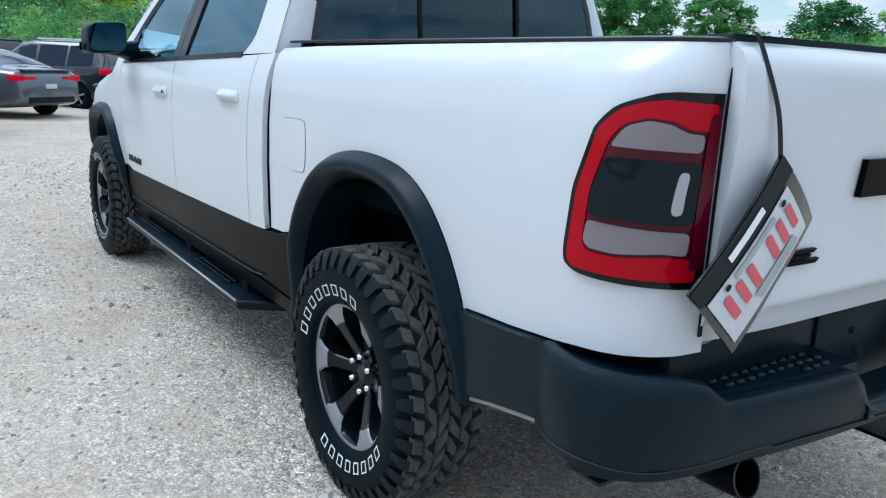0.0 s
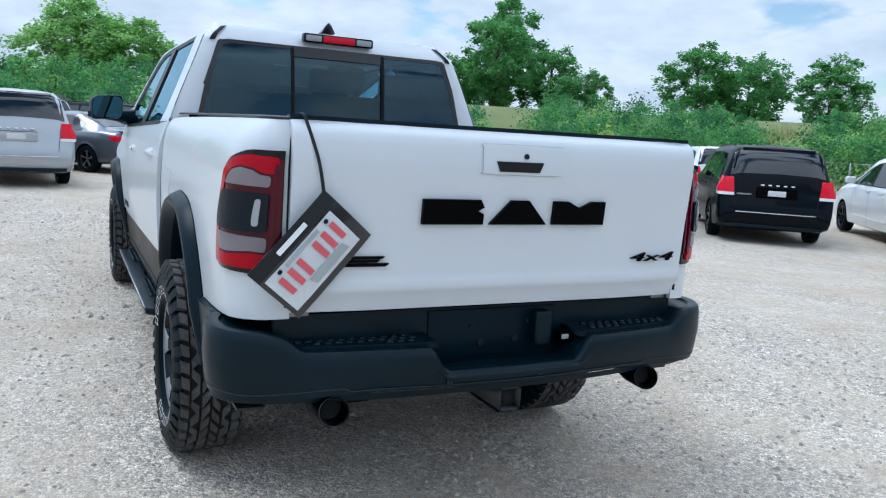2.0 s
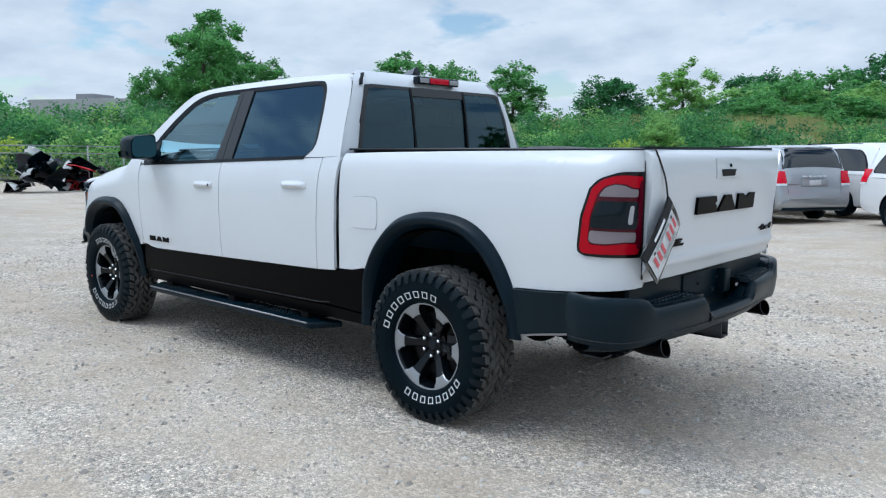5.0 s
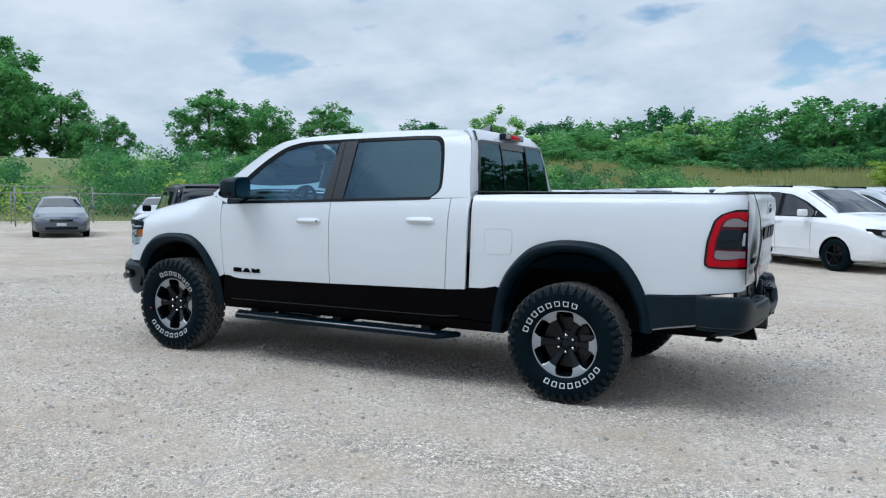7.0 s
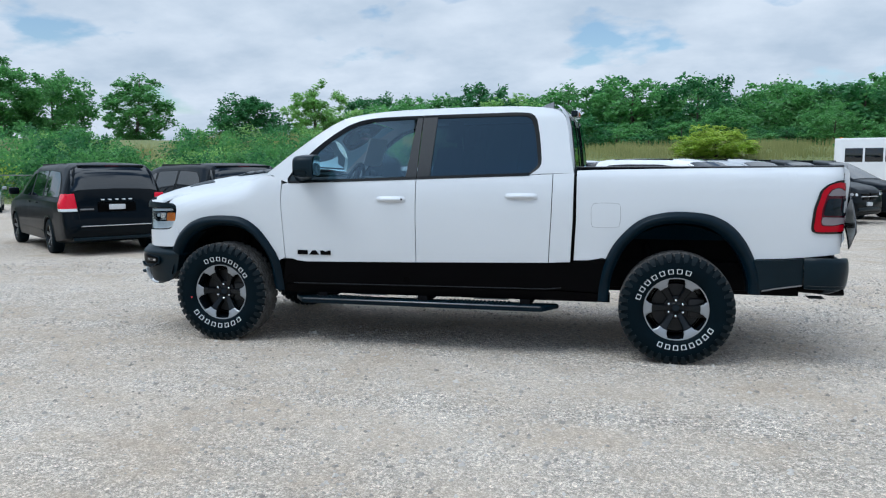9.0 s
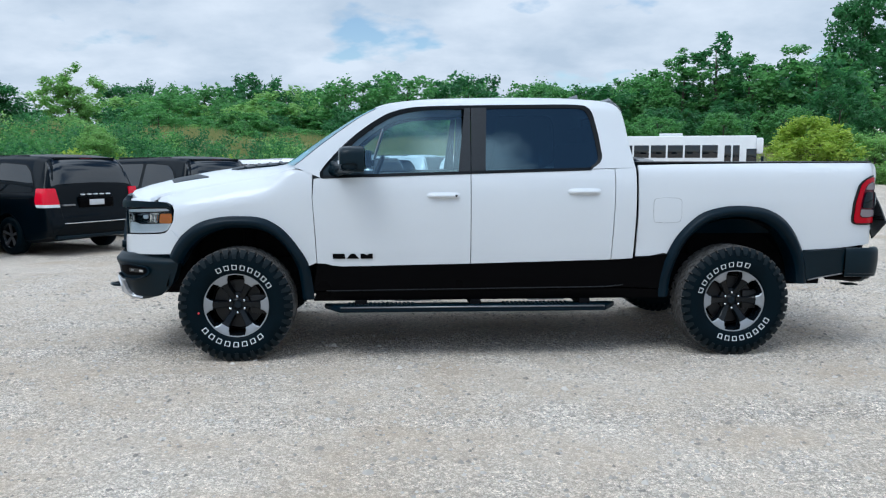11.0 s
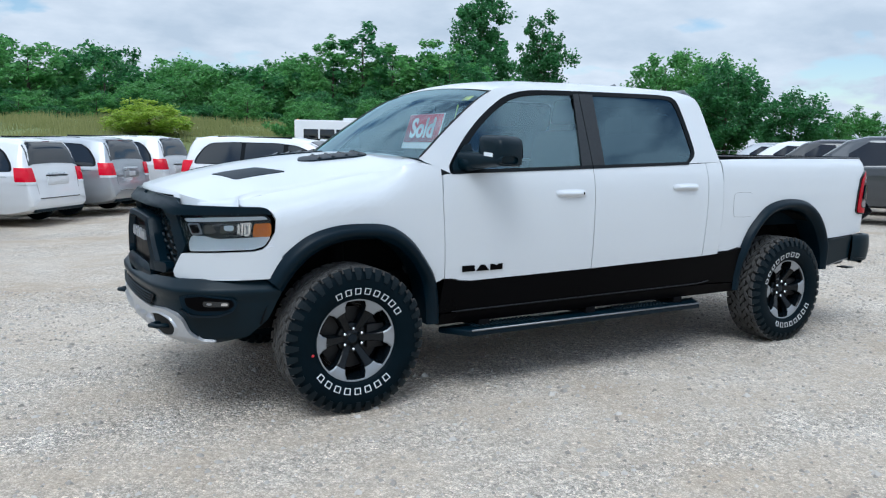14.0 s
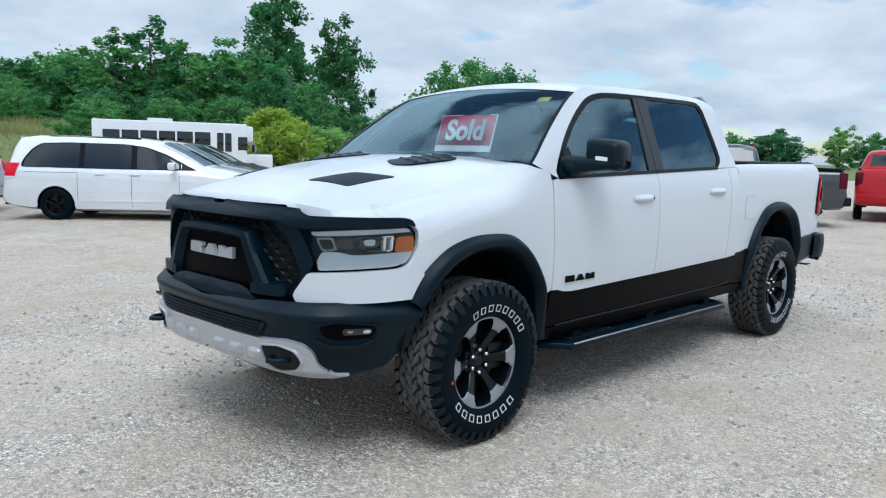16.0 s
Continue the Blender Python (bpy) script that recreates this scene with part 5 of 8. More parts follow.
def holdmap(a, b, o=0.0):
    """a along the plate, b across; the pouch curls a little."""
    c = math.cos(radians(49)), math.sin(radians(49))
    curl = 0.010 * (a / HW) ** 2 + 0.008 * (b / HH) ** 2 - 0.012 * max(0.0, -a / HW) * max(0.0, -b / HH)
    return (0.02 + o - curl + 0.03 * (b / HH) * 0.3, a * c[0] - b * c[1], a * c[1] + b * c[0])


def hp(o):
    return lambda a, b: holdmap(a, b, o)


part("pouch", patch([(-HW, -HH), (HW, -HH), (HW, HH), (-HW, HH)], hp(0), 0.006, 0.04, 0.03), M["vinyl"], hold, "dark edged clear vinyl pouch")
part("header_strip", patch([(-HW + 0.002, 0.060), (HW - 0.002, 0.060), (HW - 0.002, HH - 0.002), (-HW + 0.002, HH - 0.002)], hp(0.004), 0.002, 0.04, 0.03), M["strap"], hold, "black header strip")
part("header_bar", patch([(-0.065, 0.074), (0.055, 0.074), (0.055, 0.090), (-0.065, 0.090)], hp(0.007), 0.0, 0.04, 0.03), M["signwhite"], hold)
part("plate", patch([(-0.152, -0.082), (0.132, -0.082), (0.132, 0.052), (-0.152, 0.052)], hp(0.004), 0.002, 0.04, 0.03), M["platewhite"], hold, "white plate")
for j in range(6):
    a = -0.115 + j * 0.038 + (0.03 if j > 2 else 0)
    part("number_bar", patch([(a - 0.010, -0.036), (a + 0.010, -0.036), (a + 0.010, 0.026), (a - 0.010, 0.026)], hp(0.007), 0.0, 0.05, 0.05), M["platered"], hold, "plain red bar")
part("province_bar", patch([(-0.075, 0.034), (0.065, 0.034), (0.065, 0.047), (-0.075, 0.047)], hp(0.007), 0.0, 0.05, 0.05), M["grey"], hold)
part("slogan_bar", patch([(-0.05, -0.070), (0.095, -0.070), (0.085, -0.042), (-0.06, -0.042)], hp(0.007), 0.0, 0.05, 0.05), M["grey"], hold, "grey dealer mark")
for a in (-0.10, 0.10):
    part("bolt_hole", patch([(a + 0.008 * math.cos(t), 0.041 + 0.007 * math.sin(t)) for t in np.linspace(0, 6.28, 11)[:-1]], hp(0.0075), 0.0), M["flare"], hold)
top = holdmap(HW, HH)
sp = spline([(top[0] - 0.002, top[1], top[2] - 0.01), (0.0, 0.014, 0.28), (-0.030, -0.020, 0.395), (-0.048, -0.028, 0.414), (-0.10, -0.030, 0.415)], 5)
part("strap", grid(bmesh.new(), [[p + Vector((0.002 * k, 0.005 * k, 0)) for p in sp] for k in (-1, 1)]), M["strap"], hold, "thin black strap over the tailgate edge")

# rear bumper
RB = [(2.688, 0.955), (2.77, 0.984), (2.87, 0.980), (2.955, 0.925), (3.005, 0.815), (3.035, 0.63), (3.062, 0.40), (3.074, 0.2), (3.078, 0.0)]
rb = [(p.x, p.y) for p in spline([(a, b, 0) for a, b in RB], 8)]
rbl = [(x, -y) for x, y in rb] + [(x, y) for x, y in rb[::-1][1:]]


def bump_top(y):
    a = abs(y)
    return float(smooth_tab(a, [0.0, 0.262, 0.312, 0.735, 0.785, 0.85, 1.0], [0.660, 0.660, 0.742, 0.742, 0.785, 0.802, 0.806], 0.010))


rows = []
for i, (x, y) in enumerate(rbl):
    a, b = rbl[max(i - 1, 0)], rbl[min(i + 1, len(rbl) - 1)]
    d = Vector((b[0] - a[0], b[1] - a[1], 0)).normalized()
    nrm = Vector((d.y, -d.x, 0))
    if nrm.x < 0 and abs(y) < 0.8:
        nrm = -nrm
    if abs(y) > 0.8 and nrm.y * y < 0:
        nrm = -nrm
    zt, zb = bump_top(y), float(np.interp(abs(y), [0, 0.5, 0.85, 0.92, 1.0], [0.596, 0.600, 0.582, 0.580, 0.585]))
    sec = [(-0.13, zt - 0.014), (-0.050, zt - 0.013), (-0.044, zt - 0.004), (-0.022, zt), (-0.010, zt - 0.003), (-0.002, zt - 0.013), (0.002, zt - 0.035), (0.005, (zt + zb) / 2 + 0.01), (-0.002, zb + 0.05), (-0.010, zb + 0.014), (-0.012, zb + 0.004), (-0.030, zb), (-0.12, zb + 0.005)]
    rows.append([(x + nrm.x * o, y + nrm.y * o, z) for o, z in sec])
bumper = part("rear_bumper", sharp(grid(bmesh.new(), rows), 32), M["blackplastic"], truck, "black stepped rear bumper")
part("bumper_back_panel", bbox(2.89, 2.915, -0.80, 0.80, 0.60, 0.835, 0.006), M["blackplastic"], bumper, "dark panel behind the step")
part("bumper_seam", tube(bmesh.new(), [(p[9][0] + (0.003 if abs(p[9][1]) < 0.9 else 0.0), p[9][1] + (0.004 if p[9][1] > 0.85 else -0.004 if p[9][1] < -0.85 else 0.0), p[9][2] + (0.012 if abs(p[9][1]) > 0.6 else 0.0)) for p in rows[2:-2]], 0.0022, 5), M["pillar"], bumper, "thin lower edge")
part("valance", sharp(grid(bmesh.new(), [[(x - 0.035 - dx, y * 0.985, z) for x, y in rbl[15:-15]] for dx, z in ((0.0, 0.592), (0.012, 0.566), (0.05, 0.554))])), M["blackplastic"], bumper, "black lower valance")
for y0, y1 in ((-0.790, -0.300), (0.300, 0.790)):
    ed = [(float(np.interp(abs(yy), [p[1] for p in rb[::-1]], [p[0] for p in rb[::-1]])) - 0.034, yy) for yy in np.linspace(y0 * 0.945, y1 * 0.945, 14)]
    pad = part("step_pad", patch([(2.915, ed[0][1]), (2.915, ed[-1][1])] + ed[::-1], lambda u, v: (u, v, 0.752), 0.02, 0.3, 0.3), M["flare"], bumper, "textured step pad")
    bm = bmesh.new()
    for i in range(11):
        for j in range(3):
            cy, cx = y0 + 0.06 + i * 0.036 + 0.018 * (j % 2), 2.945 + j * 0.030
            if cy < y1 - 0.035 and cx < float(np.interp(abs(cy), [p[1] for p in rb[::-1]], [p[0] for p in rb[::-1]])) - 0.05:
                bmesh.ops.create_cone(bm, cap_ends=True, segments=6, radius1=0.016, radius2=0.009, depth=0.008, matrix=Matrix.Translation((cx, cy, 0.755)) @ Matrix.Diagonal((0.8, 1.15, 1, 1)))
    part("tread_studs", sharp(bm), M["blackplastic"], pad)
part("plate_recess", bbox(2.913, 2.924, -0.27, 0.24, 0.655, 0.826, 0.004), M["flare"], bumper, "bare licence plate mount")
for y, z, r in ((-0.065, 0.705, 0.014), (0.075, 0.712, 0.014), (-0.105, 0.765, 0.009), (0.125, 0.772, 0.009)):
    bm = bmesh.new()
    bmesh.ops.create_cone(bm, cap_ends=True, segments=16, radius1=r, radius2=r * 0.8, depth=0.010, matrix=Matrix.Translation((2.927, y, z)) @ Matrix.Rotation(radians(90), 4, "Y"))
    part("mount_hole", sharp(bm), M["dark"], bumper)
part("trailer_socket", bbox(2.91, 2.975, 0.135, 0.205, 0.690, 0.815, 0.016, 3), M["blackplastic"], bumper, "black trailer socket cover")
sl = part("step_lamp", bbox(2.935, 2.985, 0.235, 0.300, 0.695, 0.738, 0.006), M["satin"], bumper, "dark lamp recess in the step wall")
part("lamp_lens", bbox(2.975, 2.988, 0.240, 0.270, 0.712, 0.730, 0.003), M["clear"], sl)
for y in (-0.25, 0.10):
    part("sensor", bbox(3.062, 3.072, y - 0.012, y + 0.012, 0.615, 0.638, 0.003), M["gloss"], bumper)
both("bed_corner_pad", lambda s: bbox(2.89, 2.93, min(s * 0.69, s * 0.76), max(s * 0.69, s * 0.76), 0.832, 0.856, 0.006), M["steel"])

# exhaust tips and hitch
for s in (-1, 1):
    bm = bmesh.new()
    lathe(bm, [(0.047, 0.0), (0.053, 0.0), (0.056, 0.006), (0.056, 0.10), (0.042, 0.16), (0.030, 0.30)], 32)
    lathe(bm, [(0.047, 0.0), (0.045, 0.10)], 32)
    for v in bm.verts:
        a, b, c = v.co
        v.co = Vector((-b - 0.25 * c, a * 0.98, c * 0.82))
    ex = part("exhaust_tip", sharp(bm, 40), M["satin"], truck, "black chrome oval exhaust tip")
    ex.matrix_basis = Matrix.Translation((3.012, s * 0.628 + 0.006, 0.541)) @ Matrix.Rotation(radians(-s * 6), 4, "Z")
    bm = bmesh.new()
    lathe(bm, [(0.0, 0.05), (0.046, 0.05)], 24)
    for v in bm.verts:
        a, b, c = v.co
        v.co = Vector((-b - 0.25 * c, a * 0.98, c * 0.82))
    part("exhaust_bore", bm, M["dark"], ex)
    bm = bmesh.new()
    lathe(bm, [(0.0515, -0.001), (0.0535, -0.0015), (0.0540, 0.002)], 32)
    for v in bm.verts:
        a, b, c = v.co
        v.co = Vector((-b - 0.25 * c, a * 0.98, c * 0.82))
    part("exhaust_rim", bm, M["pillar"], ex, "thin dark rim ring")
bm = bmesh.new()
for q in ((-0.045, 0.045, 0.035, 0.045), (-0.045, 0.045, -0.045, -0.035), (-0.045, -0.035, -0.045, 0.045), (0.035, 0.045, -0.045, 0.045)):
    box(bm, -0.35, 0.0, q[0], q[1], q[2], q[3])
part("hitch_receiver", sharp(bm), M["pillar"], truck, "square hitch receiver").matrix_basis = Matrix.Translation((3.03, 0.01, 0.525))
part("hitch_bore", bbox(-0.3, -0.02, -0.034, 0.034, -0.034, 0.034), M["dark"], truck).matrix_basis = Matrix.Translation((3.03, 0.01, 0.525))
for s in (-1, 1):
    part("bumper_bracket", bbox(2.74, 2.84, min(s * 0.80, s * 0.89), max(s * 0.80, s * 0.89), 0.508, 0.518, 0.004), M["pillar"], truck, "steel bumper bracket flap")

# underbody
bm = box(bmesh.new(), -2.45, 2.55, -0.60, 0.60, 0.50, 0.72, 0.03)
box(bm, -1.32, 1.33, -0.80, 0.80, 0.46, 0.70, 0.02)
box(bm, -2.5, -2.2, -0.70, 0.70, 0.46, 0.80, 0.03)
for y in (-0.45, 0.45):
    box(bm, -2.4, 2.75, y - 0.05, y + 0.05, 0.46, 0.58, 0.01)
box(bm, 0.2, 1.2, -0.42, 0.42, 0.34, 0.48, 0.05)
part("underbody", sharp(bm), M["under"], truck, "dark chassis and underbody")
bm = tube(bmesh.new(), [(1.836, -0.75, 0.41), (1.836, 0.75, 0.41)], 0.055, 12)
bmesh.ops.create_uvsphere(bm, u_segments=18, v_segments=10, radius=0.16, matrix=Matrix.Translation((1.836, 0.08, 0.41)))
part("rear_axle", sharp(bm), M["under"], truck, "rear axle and differential")
for s in (-1, 1):
    part("rear_damper", tube(bmesh.new(), [(1.70, s * 0.62, 0.40), (1.62, s * 0.55, 0.85)], 0.03, 10), M["under"], truck)
    part("front_strut", tube(bmesh.new(), [(-1.82, s * 0.66, 0.42), (-1.80, s * 0.58, 0.92)], 0.045, 10), M["under"], truck)

# bed interior
bm = grid(bmesh.new(), [[(x, y, z) for x in (1.10, 2.92)] for y, z in ((-0.76, 1.44), (-0.76, 0.90), (0.76, 0.90), (0.76, 1.44))])
part("bed_liner", sharp(bm), M["flare"], truck, "black bed liner")
part("bed_front_wall", bbox(1.095, 1.125, -0.80, 0.80, 0.80, 1.445, 0.008), M["flare"], truck)
part("bed_tail_wall", bbox(2.90, 2.93, -0.77, 0.77, 0.88, 1.44, 0.008), M["flare"], truck)
both("cab_gap_seal", lambda s: bbox(1.055, 1.100, min(s * 0.70, s * 0.870), max(s * 0.70, s * 0.870), 0.74, 1.39), M["dark"])
both("seam_backing", lambda s: patch([(-1.30, 0.72), (1.06, 0.74), (1.06, 1.38), (-1.30, 1.30)], lambda u, v: (u, -half(max(u, -1.26), v) + 0.030, v), 0.0, 0.3, 0.05, s), M["dark"])
both("engine_bay_wall", lambda s: bbox(-2.35, -1.30, min(s * 0.52, s * 0.56), max(s * 0.52, s * 0.56), 0.62, 1.15), M["under"])
part("front_bulkhead", bbox(-2.62, -2.52, -0.62, 0.62, 0.50, 1.16), M["dark"], truck)


# running boards
def board(s):
    bm = bmesh.new()
    pl = [(-1.225, -0.80), (-1.10, -0.980), (0.86, -0.980), (0.975, -0.80)]
    top = [bm.verts.new((x, y, 0.391)) for x, y in pl]
    f = bm.faces.new(top)
    r = bmesh.ops.extrude_face_region(bm, geom=[f])
    for g in r["geom"]:
        if isinstance(g, bmesh.types.BMVert):
            g.co.z -= 0.042
    bmesh.ops.recalc_face_normals(bm, faces=bm.faces[:])
    bmesh.ops.bevel(bm, geom=bm.edges[:], offset=0.012, segments=3, affect="EDGES", profile=0.5)
    if s > 0:
        mirror_y(bm)
    return sharp(bm)


boards = both("running_board", board, M["flare"], label="black running board with tread pads")
for k, s in enumerate((-1, 1)):
    for x0, x1 in ((-1.05, -0.55), (0.10, 0.60)):
        bm = bmesh.new()
        for i in range(16):
            for j in range(4):
                cx, cy = x0 + (i + 0.5) * (x1 - x0) / 16, s * (0.835 + j * 0.028)
                bmesh.ops.create_cone(bm, cap_ends=True, segments=6, radius1=0.013, radius2=0.008, depth=0.006, matrix=Matrix.Translation((cx, cy, 0.398)))
        part("tread_pad", sharp(bm), M["blackplastic"], boards[k], "raised tread studs")
    part("board_edge", tube(bmesh.new(), [(-1.09, s * 0.982, 0.388), (0.85, s * 0.982, 0.388)], 0.006, 6), M["steel"], boards[k], "thin bright steel edge")
    for x in (-0.95, -0.1, 0.72):
        part("bracket", bbox(x - 0.04, x + 0.04, min(s * 0.60, s * 0.90), max(s * 0.60, s * 0.90), 0.372, 0.43, 0.006), M["under"], boards[k])
    part("pinch_weld", bbox(-0.70, -0.42, min(s * 0.80, s * 0.815), max(s * 0.80, s * 0.815), 0.405, 0.428, 0.004), M["silver"], truck, "bright underbody bracket")
    part("pinch_weld", bbox(0.30, 0.58, min(s * 0.80, s * 0.815), max(s * 0.80, s * 0.815), 0.405, 0.428, 0.004), M["silver"], truck, "bright underbody bracket")


# door mirrors
def mirror(s):
    bm = bmesh.new()
    R = []
    for k, (x, sc) in enumerate(((-1.092, 0.55), (-1.086, 0.82), (-1.066, 0.94), (-1.02, 1.0), (-0.935, 1.0), (-0.925, 0.96))):
        ring = []
        for a in np.linspace(0, 2 * math.pi, 25)[:-1]:
            c, d = math.cos(a), math.sin(a)
            yy = 1.082 + 0.108 * sc * abs(c) ** 0.42 * (1 if c > 0 else -1)
            zz = 1.460 + 0.086 * sc * abs(d) ** 0.42 * (1 if d > 0 else -1) - 0.018 * c
            ring.append(bm.verts.new((x, -yy, zz)))
        R.append(ring)
    for a, b in zip(R, R[1:]):
        for k in range(24):
            bm.faces.new((a[k], a[(k + 1) % 24], b[(k + 1) % 24], b[k]))
    bm.faces.new(R[0])
    bm.faces.new(R[-1][::-1])
    if s > 0:
        mirror_y(bm)
    return sharp(bm, 50)


def toed(bm, s):
    """Turns a mirror piece so that its glass looks towards the driver."""
    bmesh.ops.rotate(bm, verts=bm.verts[:], cent=(-0.99, s * 1.0, 1.45), matrix=Matrix.Rotation(radians(-7 * s), 3, "Z"))
    return bm


mirs = both("door_mirror", lambda s: toed(mirror(s), s), M["blackplastic"], label="black door mirror with clear indicator strip")
for k, s in enumerate((-1, 1)):
    part("mirror_arm", tube(bmesh.new(), [(-1.13, s * 0.885, 1.375), (-1.08, s * 0.95, 1.385), (-1.02, s * 1.02, 1.40)], [0.05, 0.042, 0.036], 12), M["blackplastic"], mirs[k])
    part("mirror_sail", patch([(-1.205, 1.335), (-1.205, 1.375), (-1.10, 1.49), (-1.055, 1.50), (-1.03, 1.34)], lambda u, v: sidemap(u, v, 0.004), 0.01, 0.05, 0.05, s), M["blackplastic"], mirs[k], "black mirror sail")
    part("mirror_glass", toed(patch([(p.x, p.y) for p in spline([(0.992, 1.40, 0), (0.992, 1.525, 0), (1.085, 1.538, 0), (1.170, 1.518, 0), (1.176, 1.40, 0), (1.085, 1.388, 0)], 4, True)], lambda u, v: (-0.917, u, v), 0.0, 0.3, 0.3, 1) if s < 0 else patch([(0.99, 1.395), (1.175, 1.395), (1.175, 1.53), (0.99, 1.53)], lambda u, v: (-0.917, u, v), 0.0, 0.3, 0.3, -1), s), M["mirror"], mirs[k], "mirror glass")
    bm = bmesh.new()
    grid(bm, [[(x + 0.055 * t ** 3 + 0.06 * t ** 8, s * (1.052 + 0.148 * t - 0.016 * t ** 8), z - 0.012 * t) for t in np.linspace(0, 1, 14)] for x, z in ((-1.080, 1.426), (-1.098, 1.430), (-1.098, 1.450), (-1.080, 1.455))])
    part("indicator", sharp(toed(bm, s), 60), M["lampwhite"], mirs[k], "clear indicator lens")
    bm = bmesh.new()
    ring = []
    for y, x0, x1, z0, z1 in ((0.885, -1.165, -1.02, 1.345, 1.455), (0.95, -1.13, -0.995, 1.350, 1.448), (1.02, -1.11, -0.965, 1.362, 1.445), (1.10, -1.09, -0.95, 1.372, 1.440), (1.20, -1.06, -0.945, 1.385, 1.430)):
        ring.append([(x0 + (x1 - x0) * (0.5 + 0.5 * abs(math.cos(q)) ** 0.6 * (1 if math.cos(q) > 0 else -1)), s * y, z0 + (z1 - z0) * (0.5 + 0.5 * abs(math.sin(q)) ** 0.6 * (1 if math.sin(q) > 0 else -1))) for q in np.linspace(0, 2 * math.pi, 21)])
    grid(bm, ring)
    part("mirror_foot", sharp(bm, 60), M["blackplastic"], mirs[k])
    # door name: three plain blocks
    for bm in block_letters(0.288, 0.036, 0.004, 0):
        for v in bm.verts:
            v.co = Vector((v.co.x - 1.0, -half(-1.0, 0.76) - 0.002 + v.co.y, v.co.z + 0.742))
        if s > 0:
            mirror_y(bm)
        part("name_block", bm, M["satin"], door_f[k], "small satin black block of the maker's name", False)


# wheels
def make_wheel():
    """Outer face towards -y, hub at the origin."""
    bm = bmesh.new()
    lathe(bm, [(0.236, -0.103), (0.232, -0.108), (0.224, -0.104), (0.218, -0.085), (0.208, 0.02), (0.205, 0.10), (0.0, 0.10)], 64)
    w = part("wheel", sharp(bm, 50), M["rimblack"], truck, "six-spoke alloy wheel with machined spoke ends and all-terrain tyre")
    bm = bmesh.new()
    lathe(bm, [(0.2365, -0.1035), (0.2325, -0.110), (0.2235, -0.1055)], 64)
    part("rim_lip", bm, M["machined"], w, "machined rim edge")
    for k in range(6):
        a0 = radians(60 * k)
        bm = bmesh.new()
        tab = [(0.040, 25, -0.040), (0.070, 17, -0.052), (0.100, 12.5, -0.064), (0.135, 10.0, -0.078), (0.166, 9.6, -0.089), (0.172, 10.2, -0.093), (0.196, 11.6, -0.099), (0.211, 14.2, -0.102), (0.226, 16.0, -0.104)]
        F, B = [], []
        for r, h, y in tab:
            F.append([bm.verts.new((r * math.cos(a0 + radians(h * q)), y - (0.003 if abs(q) < 1 else -0.002), r * math.sin(a0 + radians(h * q)))) for q in (-1, -0.82, 0, 0.82, 1)])
            B.append([bm.verts.new((r * math.cos(a0 + radians(h * q)), y + 0.045, r * math.sin(a0 + radians(h * q)))) for q in (-1.25, 1.25)])
        for i in range(len(tab) - 1):
            for j in range(4):
                f = bm.faces.new((F[i][j], F[i][j + 1], F[i + 1][j + 1], F[i + 1][j]))
                f.material_index = 1 if i >= 5 else 0
            bm.faces.new((F[i][0], F[i + 1][0], B[i + 1][0], B[i][0]))
            bm.faces.new((F[i][4], F[i + 1][4], B[i + 1][1], B[i][1]))
        part("spoke", sharp(bm, 25), [M["rimblack"], M["machined"]], w)
    bm = bmesh.new()
    lathe(bm, [(0.0, -0.058), (0.030, -0.058), (0.034, -0.052), (0.052, -0.046), (0.085, -0.040), (0.09, 0.0)], 36)
    part("hub", sharp(bm, 40), M["rimblack"], w)
    part("hub_cap", sharp(lathe(bmesh.new(), [(0.0, -0.062), (0.024, -0.061), (0.028, -0.056)], 24)), M["gloss"], w)
    for k in range(6):
        a = radians(60 * k + 30)
        bm = bmesh.new()
        bmesh.ops.create_cone(bm, cap_ends=True, segments=6, radius1=0.0125, radius2=0.009, depth=0.030, matrix=Matrix.Translation((0.0585 * math.cos(a), -0.060, 0.0585 * math.sin(a))) @ Matrix.Rotation(radians(90), 4, "X"))
        part("wheel_nut", sharp(bm), M["chrome"], w)
    bm = bmesh.new()
    lathe(bm, [(0.19, -0.01), (0.19, 0.01)], 40)
    lathe(bm, [(0.06, -0.012), (0.175, -0.012), (0.175, 0.012)], 40)
    part("brake_disc", sharp(bm), M["castiron"], w, "dark iron brake disc")
    bm = bbox(0.09, 0.20, -0.045, 0.05, -0.07, 0.07, 0.012)
    part("brake_caliper", bm, M["castiron"], w)
    bm = bmesh.new()
    prof = [(0.224, -0.098), (0.236, -0.116), (0.252, -0.127), (0.285, -0.136), (0.320, -0.139), (0.348, -0.136), (0.366, -0.131), (0.386, -0.118), (0.396, -0.104), (0.399, -0.09), (0.4005, -0.04), (0.401, 0), (0.4005, 0.04), (0.399, 0.09), (0.396, 0.104), (0.386, 0.118), (0.366, 0.131), (0.320, 0.139), (0.252, 0.127), (0.224, 0.098)]
    lathe(bm, prof, 96)
    # groove floors between the tread blocks are near-black: their shade put into the colour
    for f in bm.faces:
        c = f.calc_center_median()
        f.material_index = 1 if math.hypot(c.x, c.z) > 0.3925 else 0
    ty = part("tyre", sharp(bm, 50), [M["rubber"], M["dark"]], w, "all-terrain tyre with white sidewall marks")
    # tread blocks: two middle rows, two shoulder rows with side lugs
    bm = bmesh.new()

    def lug(a, da, y0, y1, r0, r1, skew, tap=0.0, y0b=None):
        vs = []
        for r in (r0, r1):
            s_ = 0.90 if r == r1 else 1.0
